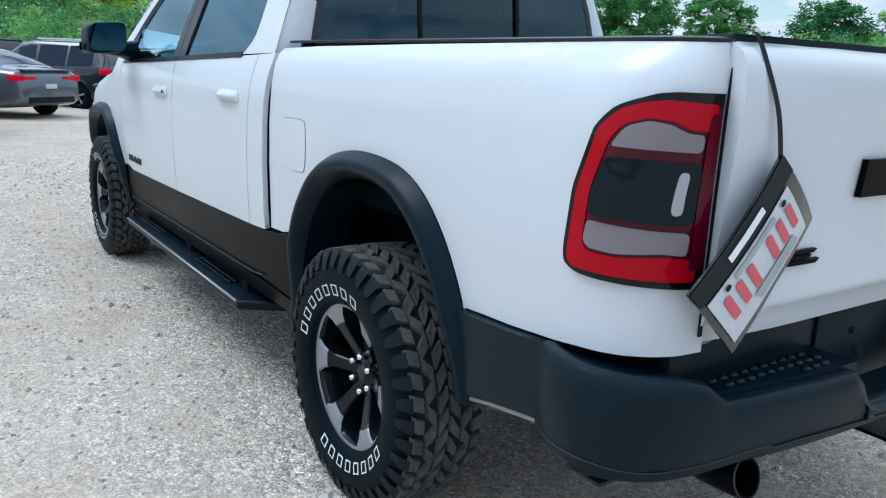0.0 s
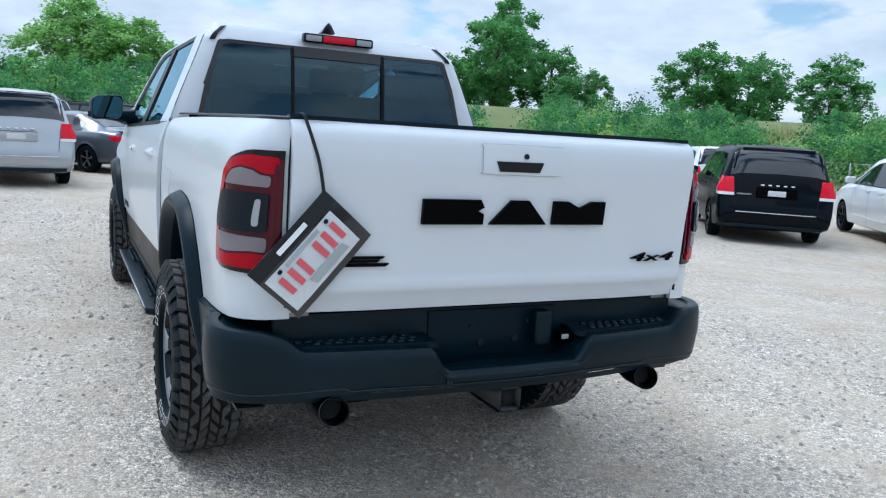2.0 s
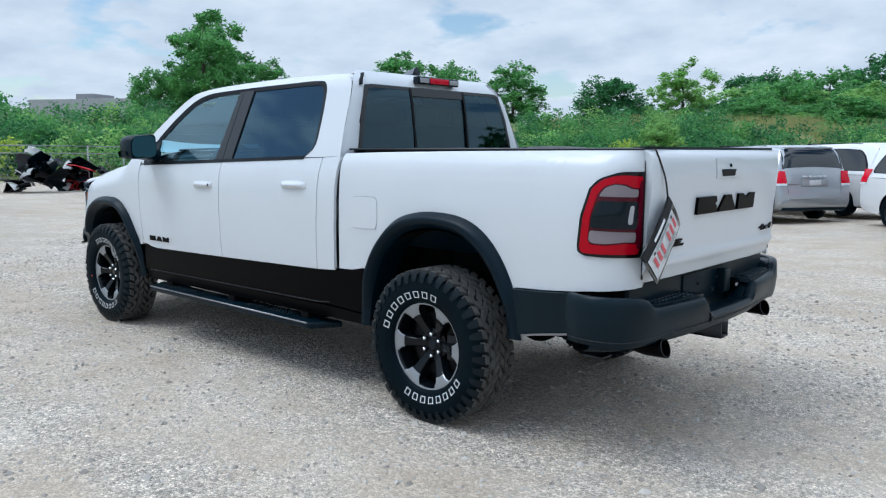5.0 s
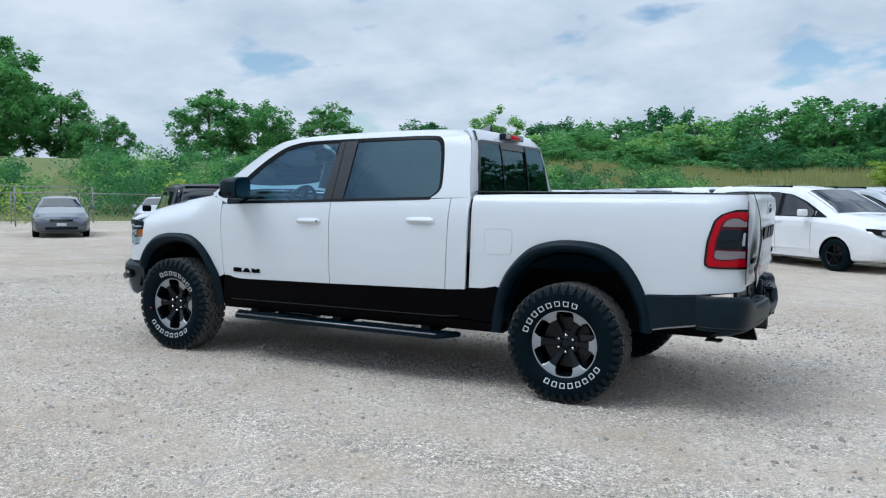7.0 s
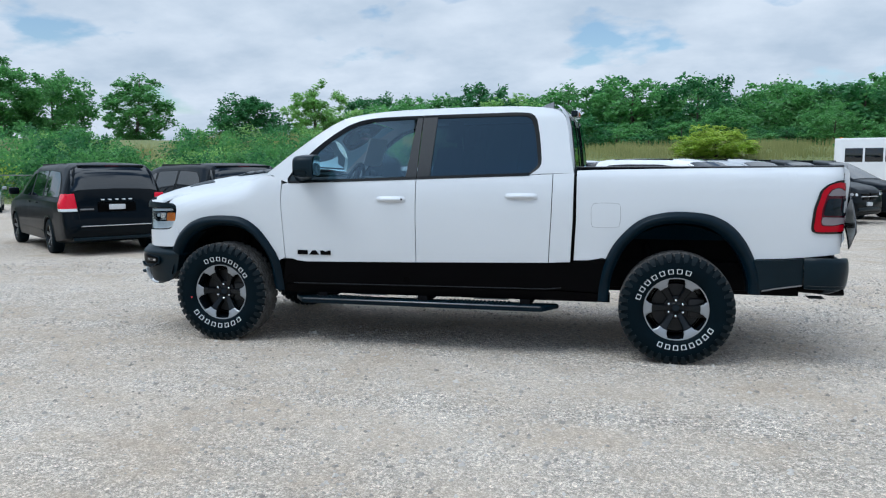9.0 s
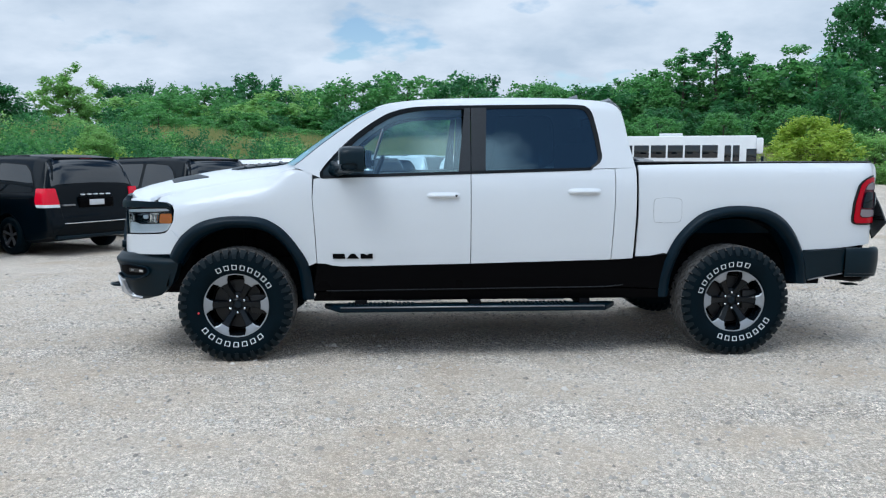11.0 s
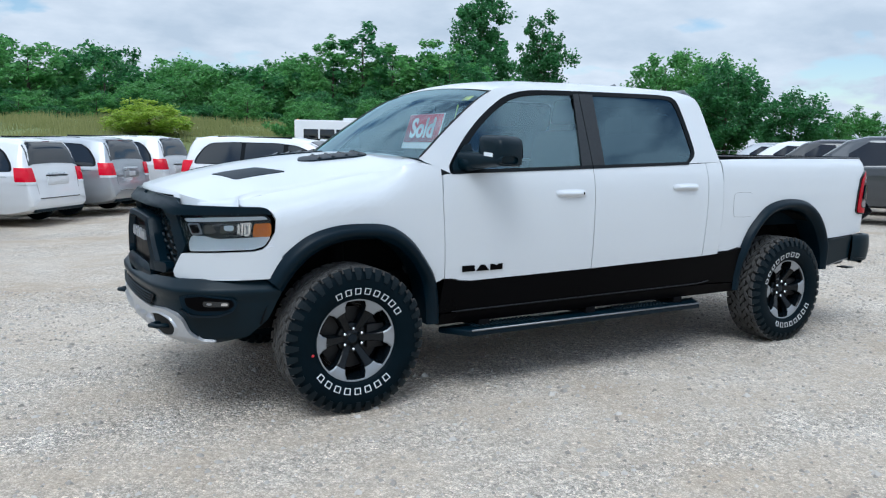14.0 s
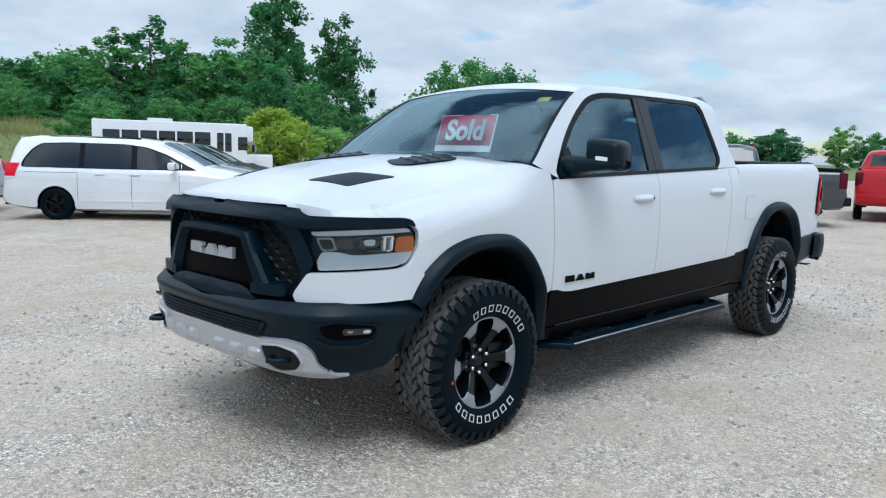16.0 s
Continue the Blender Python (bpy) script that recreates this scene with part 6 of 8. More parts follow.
            for yy, sk in ((y0, -skew), (y1, skew)):
                yc = (y0 + y1) / 2 + (yy - (y0 + y1) / 2) * s_
                for q in (-1, 1):
                    t = a + sk + q * da * s_ * (1 + tap * (1 if yy == y0 else -1))
                    vs.append(bm.verts.new((r * math.cos(t), yc, r * math.sin(t))))
        i = vs
        for q in ((4, 5, 7, 6), (0, 4, 6, 2), (1, 3, 7, 5), (0, 1, 5, 4), (2, 6, 7, 3)):
            bm.faces.new([i[k] for k in q])
    n = 40
    ribs = {-1: bmesh.new(), 1: bmesh.new()}
    for k in range(n):
        a = 2 * math.pi * k / n
        st = 2 * math.pi / n
        zg = 1 if k % 2 else -1
        lug(a, st * 0.34, -0.036, -0.004, 0.396, 0.4135, st * 0.30, 0.14)
        lug(a + st * 0.5, st * 0.34, 0.004, 0.036, 0.396, 0.4135, -st * 0.30, 0.14)
        lug(a + st * 0.40, st * 0.34, -0.077, -0.044, 0.396, 0.413, st * 0.26 * zg, -0.12)
        lug(a + st * 0.90, st * 0.34, 0.044, 0.077, 0.396, 0.413, st * 0.26 * zg, 0.12)
        for sd in (-1, 1):
            big = 1.0 if k % 2 else 0.86
            aa = a + (0 if sd < 0 else st * 0.5)
            lug(aa, st * 0.36, *sorted((sd * 0.083, sd * 0.118 * (1.0 if k % 2 else 0.97))), 0.388, 0.4115, st * 0.10 * sd)
            # side biter on the shoulder
            vs = []
            for r, yy, hw in ((0.4085, 0.117, 0.34), (0.392, 0.1275, 0.33), (0.374, 0.1355, 0.30), (0.352 if k % 2 else 0.343, 0.1415, 0.20), (0.350 if k % 2 else 0.343, 0.134, 0.24)):
                for q in (-1, 1):
                    t = aa + q * st * hw
                    vs.append(ribs[sd].verts.new((r * math.cos(t), sd * yy, r * math.sin(t))))
            for q in range(0, 8, 2):
                ribs[sd].faces.new((vs[q], vs[q + 1], vs[q + 3], vs[q + 2]))
    bmesh.ops.recalc_face_normals(bm, faces=bm.faces[:])
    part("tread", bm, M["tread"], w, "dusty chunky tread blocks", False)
    for sd in (-1, 1):
        part("shoulder_ribs", ribs[sd], M["ribrubber"], w, "", False)
    # raised ring on the sidewall and white outlined marks
    bm = bmesh.new()
    lathe(bm, [(0.2445, -0.1235), (0.247, -0.1275), (0.2495, -0.1265)], 64)
    part("sidewall_bead", bm, M["rubber"], w)
    for c0, cnt, wdt in ((118, 8, 12.6), (-72, 8, 11.6)):
        for j in range(cnt):
            bm = bmesh.new()
            a = radians(c0 - wdt * (j - (cnt - 1) / 2))
            hw = radians(wdt * 0.31)
            ro, ri = 0.299, 0.263
            rows = []
            for (r, q) in ((ri, -1), (ri, 1), (ro, 1), (ro, -1)):
                rows.append((r, a + hw * q * (1.0 if r < 0.3 else 0.94)))
            mid_r, mid_a = (ri + ro) / 2, a
            inner = [(mid_r + (r - mid_r) * 0.76, mid_a + (t - mid_a) * 0.68) for r, t in rows]
            y = lambda r: -float(np.interp(r, [0.252, 0.285, 0.320], [0.127, 0.136, 0.139])) - 0.0018
            o = [bm.verts.new((r * math.cos(t), y(r), r * math.sin(t))) for r, t in rows]
            i2 = [bm.verts.new((r * math.cos(t), y(r), r * math.sin(t))) for r, t in inner]
            for q in range(4):
                bm.faces.new((o[q], o[(q + 1) % 4], i2[(q + 1) % 4], i2[q]))
            part("sidewall_mark", bm, M["letterwhite"], w, "", False)
    return w


wheel_rl = make_wheel()
wheel_rl.matrix_basis = pose(1.836, -0.862, 0.41)
for x, s, roll in ((-1.836, -1, 145), (1.836, 1, 40), (-1.836, 1, 95)):
    m = pose(x, s * 0.862, 0.41) @ Matrix.Rotation(radians(180 if s > 0 else 0), 4, "Z")
    wf = copy_thing(wheel_rl, m)
    for ch in wf.children:
        if ch.name.startswith("sidewall_mark"):
            ch.matrix_basis = Matrix.Rotation(radians(-roll), 4, "Y")
    if x < 0 and s < 0:
        bm = bmesh.new()
        bmesh.ops.create_cone(bm, cap_ends=True, segments=14, radius1=0.008, radius2=0.008, depth=0.002, matrix=Matrix.Rotation(radians(90), 4, "X"))
        d = part("balance_dot", bm, M["reddot"], wf, "small red dot on the sidewall")
        d.matrix_basis = Matrix.Translation((-0.262, -0.1325, -0.05))

# cabin
part("dashboard", bbox(-1.38, -0.88, -0.70, 0.70, 1.10, 1.36, 0.07, 4), M["interior"], truck, "dark dashboard")
bm = bmesh.new()
R_, r_ = 0.19, 0.016
rings = []
for i in range(32):
    a = 2 * math.pi * i / 32
    rings.append([bm.verts.new(((R_ + r_ * math.cos(b)) * math.cos(a), (R_ + r_ * math.cos(b)) * math.sin(a), r_ * math.sin(b))) for b in np.linspace(0, 2 * math.pi, 9)[:-1]])
for i in range(32):
    for j in range(8):
        bm.faces.new((rings[i][j], rings[(i + 1) % 32][j], rings[(i + 1) % 32][(j + 1) % 8], rings[i][(j + 1) % 8]))
box(bm, -0.18, 0.18, -0.03, 0.03, -0.02, 0.02, 0.01)
part("steering_wheel", bm, M["interior"], truck).matrix_basis = pose(-0.86, -0.38, 1.30, 0, -68, 0)


def seat(y, x):
    bm = box(bmesh.new(), x - 0.25, x + 0.27, y - 0.25, y + 0.25, 0.86, 1.02, 0.05, 3)
    b2 = box(bmesh.new(), -0.07, 0.07, -0.25, 0.25, 0.0, 0.66, 0.05, 3)
    box(b2, -0.05, 0.05, -0.13, 0.13, 0.70, 0.88, 0.045, 3)
    for v in b2.verts:
        v.co = Vector((v.co.x + 0.26 + x + v.co.z * 0.22, v.co.y + y, v.co.z + 0.95))
    me = bpy.data.meshes.new("tmp")
    b2.to_mesh(me)
    bm.from_mesh(me)
    bpy.data.meshes.remove(me)
    return bm


for y in (-0.38, 0.38):
    part("front_seat", seat(y, -0.38), M["interior"], truck, "dark fabric seat with headrest")
bm = box(bmesh.new(), 0.30, 0.80, -0.66, 0.66, 0.86, 1.05, 0.05, 3)
box(bm, 0.78, 0.94, -0.66, 0.66, 0.95, 1.60, 0.06, 3)
for y in (-0.42, 0.0, 0.42):
    box(bm, 0.86, 0.94, y - 0.12, y + 0.12, 1.60, 1.74, 0.03, 2)
part("rear_bench", bm, M["interior"], truck, "dark rear bench seat")
part("cabin_floor", bbox(-1.35, 1.04, -0.86, 0.86, 0.70, 0.80), M["interior"], truck)
part("headliner", sharp(grid(bmesh.new(), [[(x, y, 1.885 - 0.02 * abs(y)) for y in np.linspace(-0.66, 0.66, 5)] for x in (-0.70, 0.2, 0.95)])), M["grey"], truck)
both("door_inner", lambda s: patch([(-1.25, 0.80), (0.92, 0.80), (0.92, 1.36), (-1.25, 1.30)], lambda u, v: (u, -0.84, v), 0.0, 0.4, 0.2, s), M["interior"])
part("rear_view_mirror", bbox(-0.90, -0.87, -0.12, 0.12, 1.70, 1.76, 0.012), M["gloss"], truck)

# sold sign behind the windscreen
sign = thing("sold_sign", Matrix.Translation((-0.87, 0.098, 1.462)) @ Matrix.Rotation(radians(18), 4, "Y"), "red and white cardboard Sold sign on the dashboard", "sign")
part("board", bbox(-0.004, 0.004, -0.255, 0.255, 0.0, 0.262, 0.003), M["signwhite"], sign)
part("red_field", bbox(-0.006, -0.0035, -0.247, 0.247, 0.045, 0.255), M["signred"], sign)
bm = text_mesh("Sold", 0.19, 0.002, 0.006)
for v in bm.verts:
    a, b, c = v.co
    v.co = Vector((-0.009 + c * 0.5, -a * 1.06, b * 1.05 + 0.085))
part("lettering", bm, M["signwhite"], sign, "white word Sold", False)
st = part("inspection_sticker", bbox(-0.002, 0.002, -0.045, 0.045, -0.025, 0.025), M["yellow"], truck, "yellow sticker in the windscreen corner")
st.matrix_basis = Matrix.Translation((-0.885, -0.545, 1.785)) @ Matrix.Rotation(radians(56), 4, "Y")

# ---------------------------------------------------------------- other vehicles
# stations: x, bottom, belt, top, half width, half width of roof; x = 0 at the rear bumper, the front at -x
VAN = [(-5.14, 0.34, 0.58, 0.80, 0.62, 0.50), (-5.08, 0.27, 0.70, 0.93, 0.82, 0.66), (-4.90, 0.24, 0.84, 1.01, 0.93, 0.76), (-4.45, 0.21, 0.96, 1.10, 0.975, 0.80), (-4.08, 0.20, 1.0, 1.15, 0.985, 0.82), (-3.6, 0.20, 1.03, 1.42, 0.985, 0.76), (-3.12, 0.20, 1.04, 1.65, 0.985, 0.72), (-2.6, 0.20, 1.05, 1.72, 0.985, 0.73), (-1.2, 0.20, 1.06, 1.74, 0.985, 0.73), (-0.55, 0.22, 1.06, 1.73, 0.98, 0.72), (-0.30, 0.25, 1.06, 1.69, 0.97, 0.72), (-0.20, 0.27, 1.06, 1.56, 0.965, 0.75), (-0.10, 0.29, 1.06, 1.20, 0.955, 0.80), (-0.045, 0.31, 0.90, 0.96, 0.945, 0.84), (0.0, 0.34, 0.66, 0.72, 0.92, 0.84), (0.03, 0.40, 0.54, 0.58, 0.86, 0.80)]
SEDAN = [(-4.6, 0.34, 0.50, 0.60, 0.58, 0.46), (-4.5, 0.24, 0.58, 0.72, 0.78, 0.62), (-4.2, 0.20, 0.72, 0.86, 0.87, 0.72), (-3.5, 0.18, 0.84, 0.97, 0.90, 0.76), (-3.2, 0.18, 0.87, 1.03, 0.90, 0.74), (-2.6, 0.18, 0.90, 1.32, 0.90, 0.60), (-2.2, 0.18, 0.91, 1.40, 0.90, 0.58), (-1.6, 0.18, 0.93, 1.39, 0.90, 0.58), (-1.0, 0.20, 0.95, 1.22, 0.90, 0.60), (-0.55, 0.22, 0.96, 1.05, 0.89, 0.66), (-0.12, 0.28, 0.92, 1.01, 0.84, 0.66), (-0.04, 0.32, 0.78, 0.88, 0.80, 0.68), (0.0, 0.36, 0.56, 0.62, 0.72, 0.64)]
SUV = [(-4.8, 0.40, 0.60, 0.74, 0.66, 0.54), (-4.7, 0.30, 0.74, 0.94, 0.86, 0.70), (-4.3, 0.26, 0.92, 1.06, 0.95, 0.80), (-3.7, 0.24, 1.0, 1.14, 0.97, 0.80), (-3.4, 0.24, 1.04, 1.22, 0.97, 0.76), (-2.8, 0.24, 1.06, 1.66, 0.97, 0.66), (-2.3, 0.24, 1.07, 1.74, 0.97, 0.66), (-1.0, 0.26, 1.10, 1.74, 0.97, 0.66), (-0.45, 0.28, 1.12, 1.66, 0.96, 0.66), (-0.22, 0.32, 1.12, 1.36, 0.94, 0.70), (-0.10, 0.36, 1.02, 1.08, 0.92, 0.76), (0.0, 0.42, 0.66, 0.72, 0.86, 0.76)]
PICK = [(-5.8, 0.50, 0.70, 0.90, 0.74, 0.62), (-5.7, 0.42, 0.86, 1.10, 0.92, 0.76), (-5.2, 0.38, 1.06, 1.24, 0.98, 0.82), (-4.5, 0.36, 1.16, 1.30, 0.99, 0.82), (-4.2, 0.36, 1.20, 1.36, 0.99, 0.78), (-3.6, 0.36, 1.24, 1.80, 0.99, 0.70), (-3.2, 0.36, 1.26, 1.90, 0.99, 0.70), (-2.3, 0.36, 1.28, 1.90, 0.99, 0.70), (-1.98, 0.38, 1.28, 1.84, 0.985, 0.70), (-1.88, 0.38, 1.28, 1.45, 0.985, 0.76), (-1.84, 0.38, 1.28, 1.37, 0.985, 0.88), (-0.10, 0.42, 1.28, 1.36, 0.975, 0.88), (-0.05, 0.46, 1.24, 1.32, 0.95, 0.86), (0.0, 0.50, 0.72, 0.76, 0.92, 0.84)]


class Shell:
    def __init__(self, st):
        self.X = [s[0] for s in st]
        self.T = [[s[k] for s in st] for k in range(1, 6)]

    def at(self, x):
        v = []
        for col in self.T:
            v.append((np.interp(x - 0.03, self.X, col) + 2 * np.interp(x, self.X, col) + np.interp(x + 0.03, self.X, col)) / 4)
        zb, ze, zt, w, wt = [float(q) for q in v]
        ze = min(ze, zt - 0.06)
        return zb, ze, zt, w, wt

    def fill(self, p):
        """Extra points down the flank, so that the arches cut cleanly."""
        out = p[:2]
        for a, b in zip(p[2:6], p[3:7]):
            out += [(a[0] + (b[0] - a[0]) * k / 5, a[1] + (b[1] - a[1]) * k / 5) for k in range(5)]
        return out + p[6:]

    def sec(self, x):
        zb, ze, zt, w, wt = self.at(x)
        h = ze - zb
        k = min(0.10, (zt - ze) * 0.3)
        return self.fill([(0, zb), (w * 0.82, zb), (w * 0.96, zb + min(0.05, h * 0.2)), (w * 0.985, zb + h * 0.22), (w, zb + h * 0.50), (w * 0.998, zb + h * 0.80), (w * 0.985, ze - h * 0.05), (w * 0.955, ze), (wt + (w * 0.955 - wt) * 0.14, zt - k), (wt * 0.93, zt - k * 0.25), (wt * 0.6, zt), (0, zt + 0.012)])

    def y(self, x, z):
        s = self.sec(x)
        return float(np.interp(z, [p[1] for p in s[2:-2]], [p[0] for p in s[2:-2]]))

    def top(self, x, t, o=0.0):
        """Point of the upper surface: t across, -1 to 1."""
        s = self.sec(x)[-4:]
        y = abs(t) * s[0][0]
        z = float(np.interp(y, [p[0] for p in s[::-1]], [p[1] for p in s[::-1]]))
        return Vector((x, math.copysign(y, t), z))


def smoothmap(sh, o):
    return lambda u, v: (u, -sh.y(u, v) - o, v)


def small_wheel(parent, x, y, r, rim, side, spokes=5):
    bm = bmesh.new()
    lathe(bm, [(r * 0.62, -0.10), (r * 0.80, -0.112), (r * 0.95, -0.100), (r, -0.07), (r, 0.07), (r * 0.95, 0.10), (r * 0.6, 0.10)], 36)
    w = part("wheel", sharp(bm, 50), M["rubber"], parent)
    w.matrix_basis = pose(x, y, r, 0, 0, 0 if side < 0 else 180)
    bm = bmesh.new()
    lathe(bm, [(r * 0.66, -0.095), (r * 0.63, -0.104), (r * 0.59, -0.095), (r * 0.56, 0.0), (0.0, 0.02)], 32)
    rr = part("rim", sharp(bm, 50), M["rimblack"], w)
    for k in range(spokes):
        a = 2 * math.pi * k / spokes + 0.3
        bm = bmesh.new()
        vs = [bm.verts.new((q * r * math.cos(a + d), yy, q * r * math.sin(a + d))) for q, d, yy in ((0.08, -0.5, -0.075), (0.60, -0.11, -0.097), (0.60, 0.11, -0.097), (0.08, 0.5, -0.075))]
        bm.faces.new(vs)
        r0 = bmesh.ops.extrude_face_region(bm, geom=bm.faces[:])
        for g in r0["geom"]:
            if isinstance(g, bmesh.types.BMVert):
                g.co.y += 0.03
        part("spoke", sharp(bm), rim, w, smooth=False)
    return w


def car(name, m, st, body, rim, label, category, r, axles, side_windows, rear, windscreen, rearwin, lamps, extra=(), group=""):
    sh = Shell(st)
    ob = thing(name, m, label, category, group)
    xs = np.unique(np.concatenate([np.linspace(st[0][0], st[-1][0], 78), [s[0] for s in st]] + [np.linspace(a - r - 0.08, a + r + 0.08, 34) for a in axles]))
    bm = bmesh.new()
    R = []
    for x in xs:
        s = sh.sec(x)
        full = [(-p[0], p[1]) for p in s[::-1]] + [(p[0], p[1]) for p in s[1:]]
        R.append([(float(x), y, z) for y, z in full])
    grid(bm, R)
    for e in (0, -1):
        vs = [v for v in bm.verts if abs(v.co.x - xs[e]) < 1e-6]
    bm.verts.ensure_lookup_table()
    k = len(R[0])
    bm.faces.new([bm.verts[i] for i in range(k)])
    bm.faces.new([bm.verts[(len(R) - 1) * k + i] for i in range(k)][::-1])
    ra = r + 0.055
    kill = [f for f in bm.faces if any(math.hypot(f.calc_center_median().x - a, f.calc_center_median().z - r) < ra for a in axles) and abs(f.calc_center_median().y) > 0.55]
    bmesh.ops.delete(bm, geom=kill, context="FACES")
    bmesh.ops.recalc_face_normals(bm, faces=bm.faces[:])
    sharpen(bm, 42)
    part("body", bm, body, ob)
    for a in axles:
        for s in (-1, 1):
            bm = bmesh.new()
            lathe(bm, [(ra + 0.035, 0.0), (ra + 0.005, -0.006), (ra - 0.018, 0.006), (ra - 0.020, 0.30), (0.0, 0.30)], 30, a, r, 0.0, -0.12, math.pi + 0.12)
            for v in bm.verts:
                rr = math.hypot(v.co.x - a, v.co.z - r)
                v.co.y += -sh.y(v.co.x, max(v.co.z, sh.at(v.co.x)[0] + 0.06)) - 0.004 if rr > ra - 0.019 else -sh.y(a, r + 0.3)
            bm.faces.ensure_lookup_table()
            if s > 0:
                mirror_y(bm)
            for f in bm.faces:
                m_ = f.calc_center_median()
                f.material_index = 1 if math.hypot(m_.x - a, m_.z - r) < ra - 0.016 else 0
            part("wheel_arch", sharp(bm), [body, M["under"]], ob)
            small_wheel(ob, a, s * (sh.at(a)[3] - 0.115), r, rim, s)
    for x0, x1, zt0, zt1, g in side_windows:
        for s in (-1, 1):
            z0, z1 = sh.at(x0)[1] + 0.012, sh.at(x1)[1] + 0.012
            o = [(x0, z0), (x1, z1), (x1 - (0.02 if zt1 else 0), sh.at(x1)[2] - 0.13 if zt1 is None else zt1), (x0 + 0.0, sh.at(x0)[2] - 0.13 if zt0 is None else zt0)]
            mid = (x0 + x1) / 2
            o = o[:3] + [(mid, max(o[2][1], o[3][1]) + 0.01)] + o[3:]
            w = part("window", patch(o, smoothmap(sh, 0.006), 0.0, 0.12, 0.06, s), g, ob)
    for nm, (x0, x1, wd), g in (("windscreen", windscreen, M["carglass"]), ("rear_window", rearwin, M["carglass"])):
        rows = [[sh.top(x, t) for t in np.linspace(-wd, wd, 13)] for x in np.linspace(x0, x1, 12)]
        P = []
        for i, rw in enumerate(rows):
            a, b = rows[max(i - 1, 0)][6], rows[min(i + 1, 11)][6]
            d = (b - a).normalized()
            nrm = Vector((-d.z, 0, d.x))
            P.append([p + nrm * 0.007 for p in rw])
        part(nm, sharp(grid(bmesh.new(), P), 60), g, ob)
    for nm, b, g, lab in lamps:
        for s in ((-1, 1) if b[2] * b[3] > 0 or b[2] > 0 else (0,)):
            x0, x1, y0, y1, z0, z1 = b
            if s < 0:
                y0, y1 = -y1, -y0
            part(nm, bbox(x0, x1, y0, y1, z0, z1, min(0.02, (z1 - z0) * 0.2), 2), g, ob, lab)
    return ob, sh


def van_at(x, y, ang, body, key, rim, label, group="parked minivans"):
    """x, y: middle of the rear bumper; ang: heading in degrees from +x."""
    if key in VANS:
        return tagged(copy_thing(VANS[key], van_pose(x, y, ang)), label)
    white = key == "white"
    ob, sh = car("minivan", van_pose(x, y, ang), VAN, body, rim, label, "minivan", 0.335, (-1.06, -4.14), [], None,
                 (-4.02, -3.14, 0.93), (-0.285, -0.112, 0.97),
                 [("plate", (-0.06, 0.014, -0.155, 0.15, 0.86, 0.965), M["platewhite"] if not white else body, "white dealer plate" if not white else ""),
                  ("plate_recess", (-0.09, 0.006, -0.34, 0.34, 0.825, 0.99), M["satin"] if key == "black" else body, ""),
                  ("handle_strip", (-0.10, 0.002, -0.33, 0.33, 1.0, 1.018), M["trim"] if white else body, ""),
                  ("bumper_strip", (-0.02, 0.040, -0.66, 0.66, 0.560, 0.576), M["dark"] if white else M["chrome"], "strip across the bumper"),
                  ("lower_bumper", (-0.20, 0.025, -0.80, 0.80, 0.30, 0.36), M["blackplastic"], "black lower bumper"),
                  ("roof_rail", (-2.7, -0.85, 0.645, 0.668, 1.690, 1.728), M["trim"], "black roof rail"),
                  ("spoiler", (-0.46, -0.255, -0.60, 0.60, 1.655, 1.692), body, "tailgate spoiler"),
                  ("stop_lamp", (-0.30, -0.250, -0.12, 0.12, 1.668, 1.682), M["red"], "high stop lamp"), ("rear_wiper", (-0.155, -0.095, 0.05, 0.42, 1.150, 1.168), M["trim"], "rear wiper"),
                  ("door_handle", (-2.05, -1.85, 0.975, 1.0, 0.955, 0.98), body, ""), ("door_handle", (-2.75, -2.55, 0.975, 1.0, 0.955, 0.98), body, ""),
                  ("fog_lamp", (-5.10, -5.0, 0.58, 0.66, 0.385, 0.455), M["lampwhite"], "round fog lamp"),
                  ("lower_intake", (-5.165, -5.02, -0.54, 0.54, 0.375, 0.465), M["blackplastic"], "dark lower intake"),
                  ("front_plate", (-5.19, -5.1, -0.12, 0.12, 0.50, 0.60), M["steel"] if white else M["platewhite"], "")], group=group)
    for j in range(5):
        part("name_block", bbox(-0.10, -0.004, -0.27 + j * 0.125, -0.22 + j * 0.125, 1.040, 1.062, 0.003), M["lampwhite"], ob, "bright block of the maker's name")
    if not white:
        part("badge", bbox(-0.06, 0.006, -0.66, -0.42, 0.865, 0.890, 0.003), M["steel"], ob, "small bright model badge")
    # split grille: four dark openings round a bright cross
    for y0, y1, z0, z1 in ((-0.40, -0.03, 0.765, 0.835), (0.03, 0.40, 0.765, 0.835), (-0.34, -0.03, 0.660, 0.735), (0.03, 0.34, 0.660, 0.735)):
        part("grille_opening", bbox(-5.16, -4.98, y0, y1, z0, z1, 0.012), M["satin"], ob)
    part("grille_bar", bbox(-5.165, -5.0, -0.43, 0.43, 0.738, 0.762, 0.006), M["chrome"] if not white else body, ob)
    rear_x = lambda z: float(np.interp(z, [0.58, 0.72, 0.96, 1.20, 1.56, 1.69], [0.03, 0.0, -0.045, -0.10, -0.20, -0.30]))
    glassline = soft([(-3.90, 1.075), (-2.0, 1.075), (-0.36, 1.085), (-0.40, 1.24), (-0.56, 1.46), (-0.74, 1.575), (-1.3, 1.60), (-2.4, 1.59), (-2.85, 1.54), (-3.25, 1.40), (-3.72, 1.16)], 0.07)
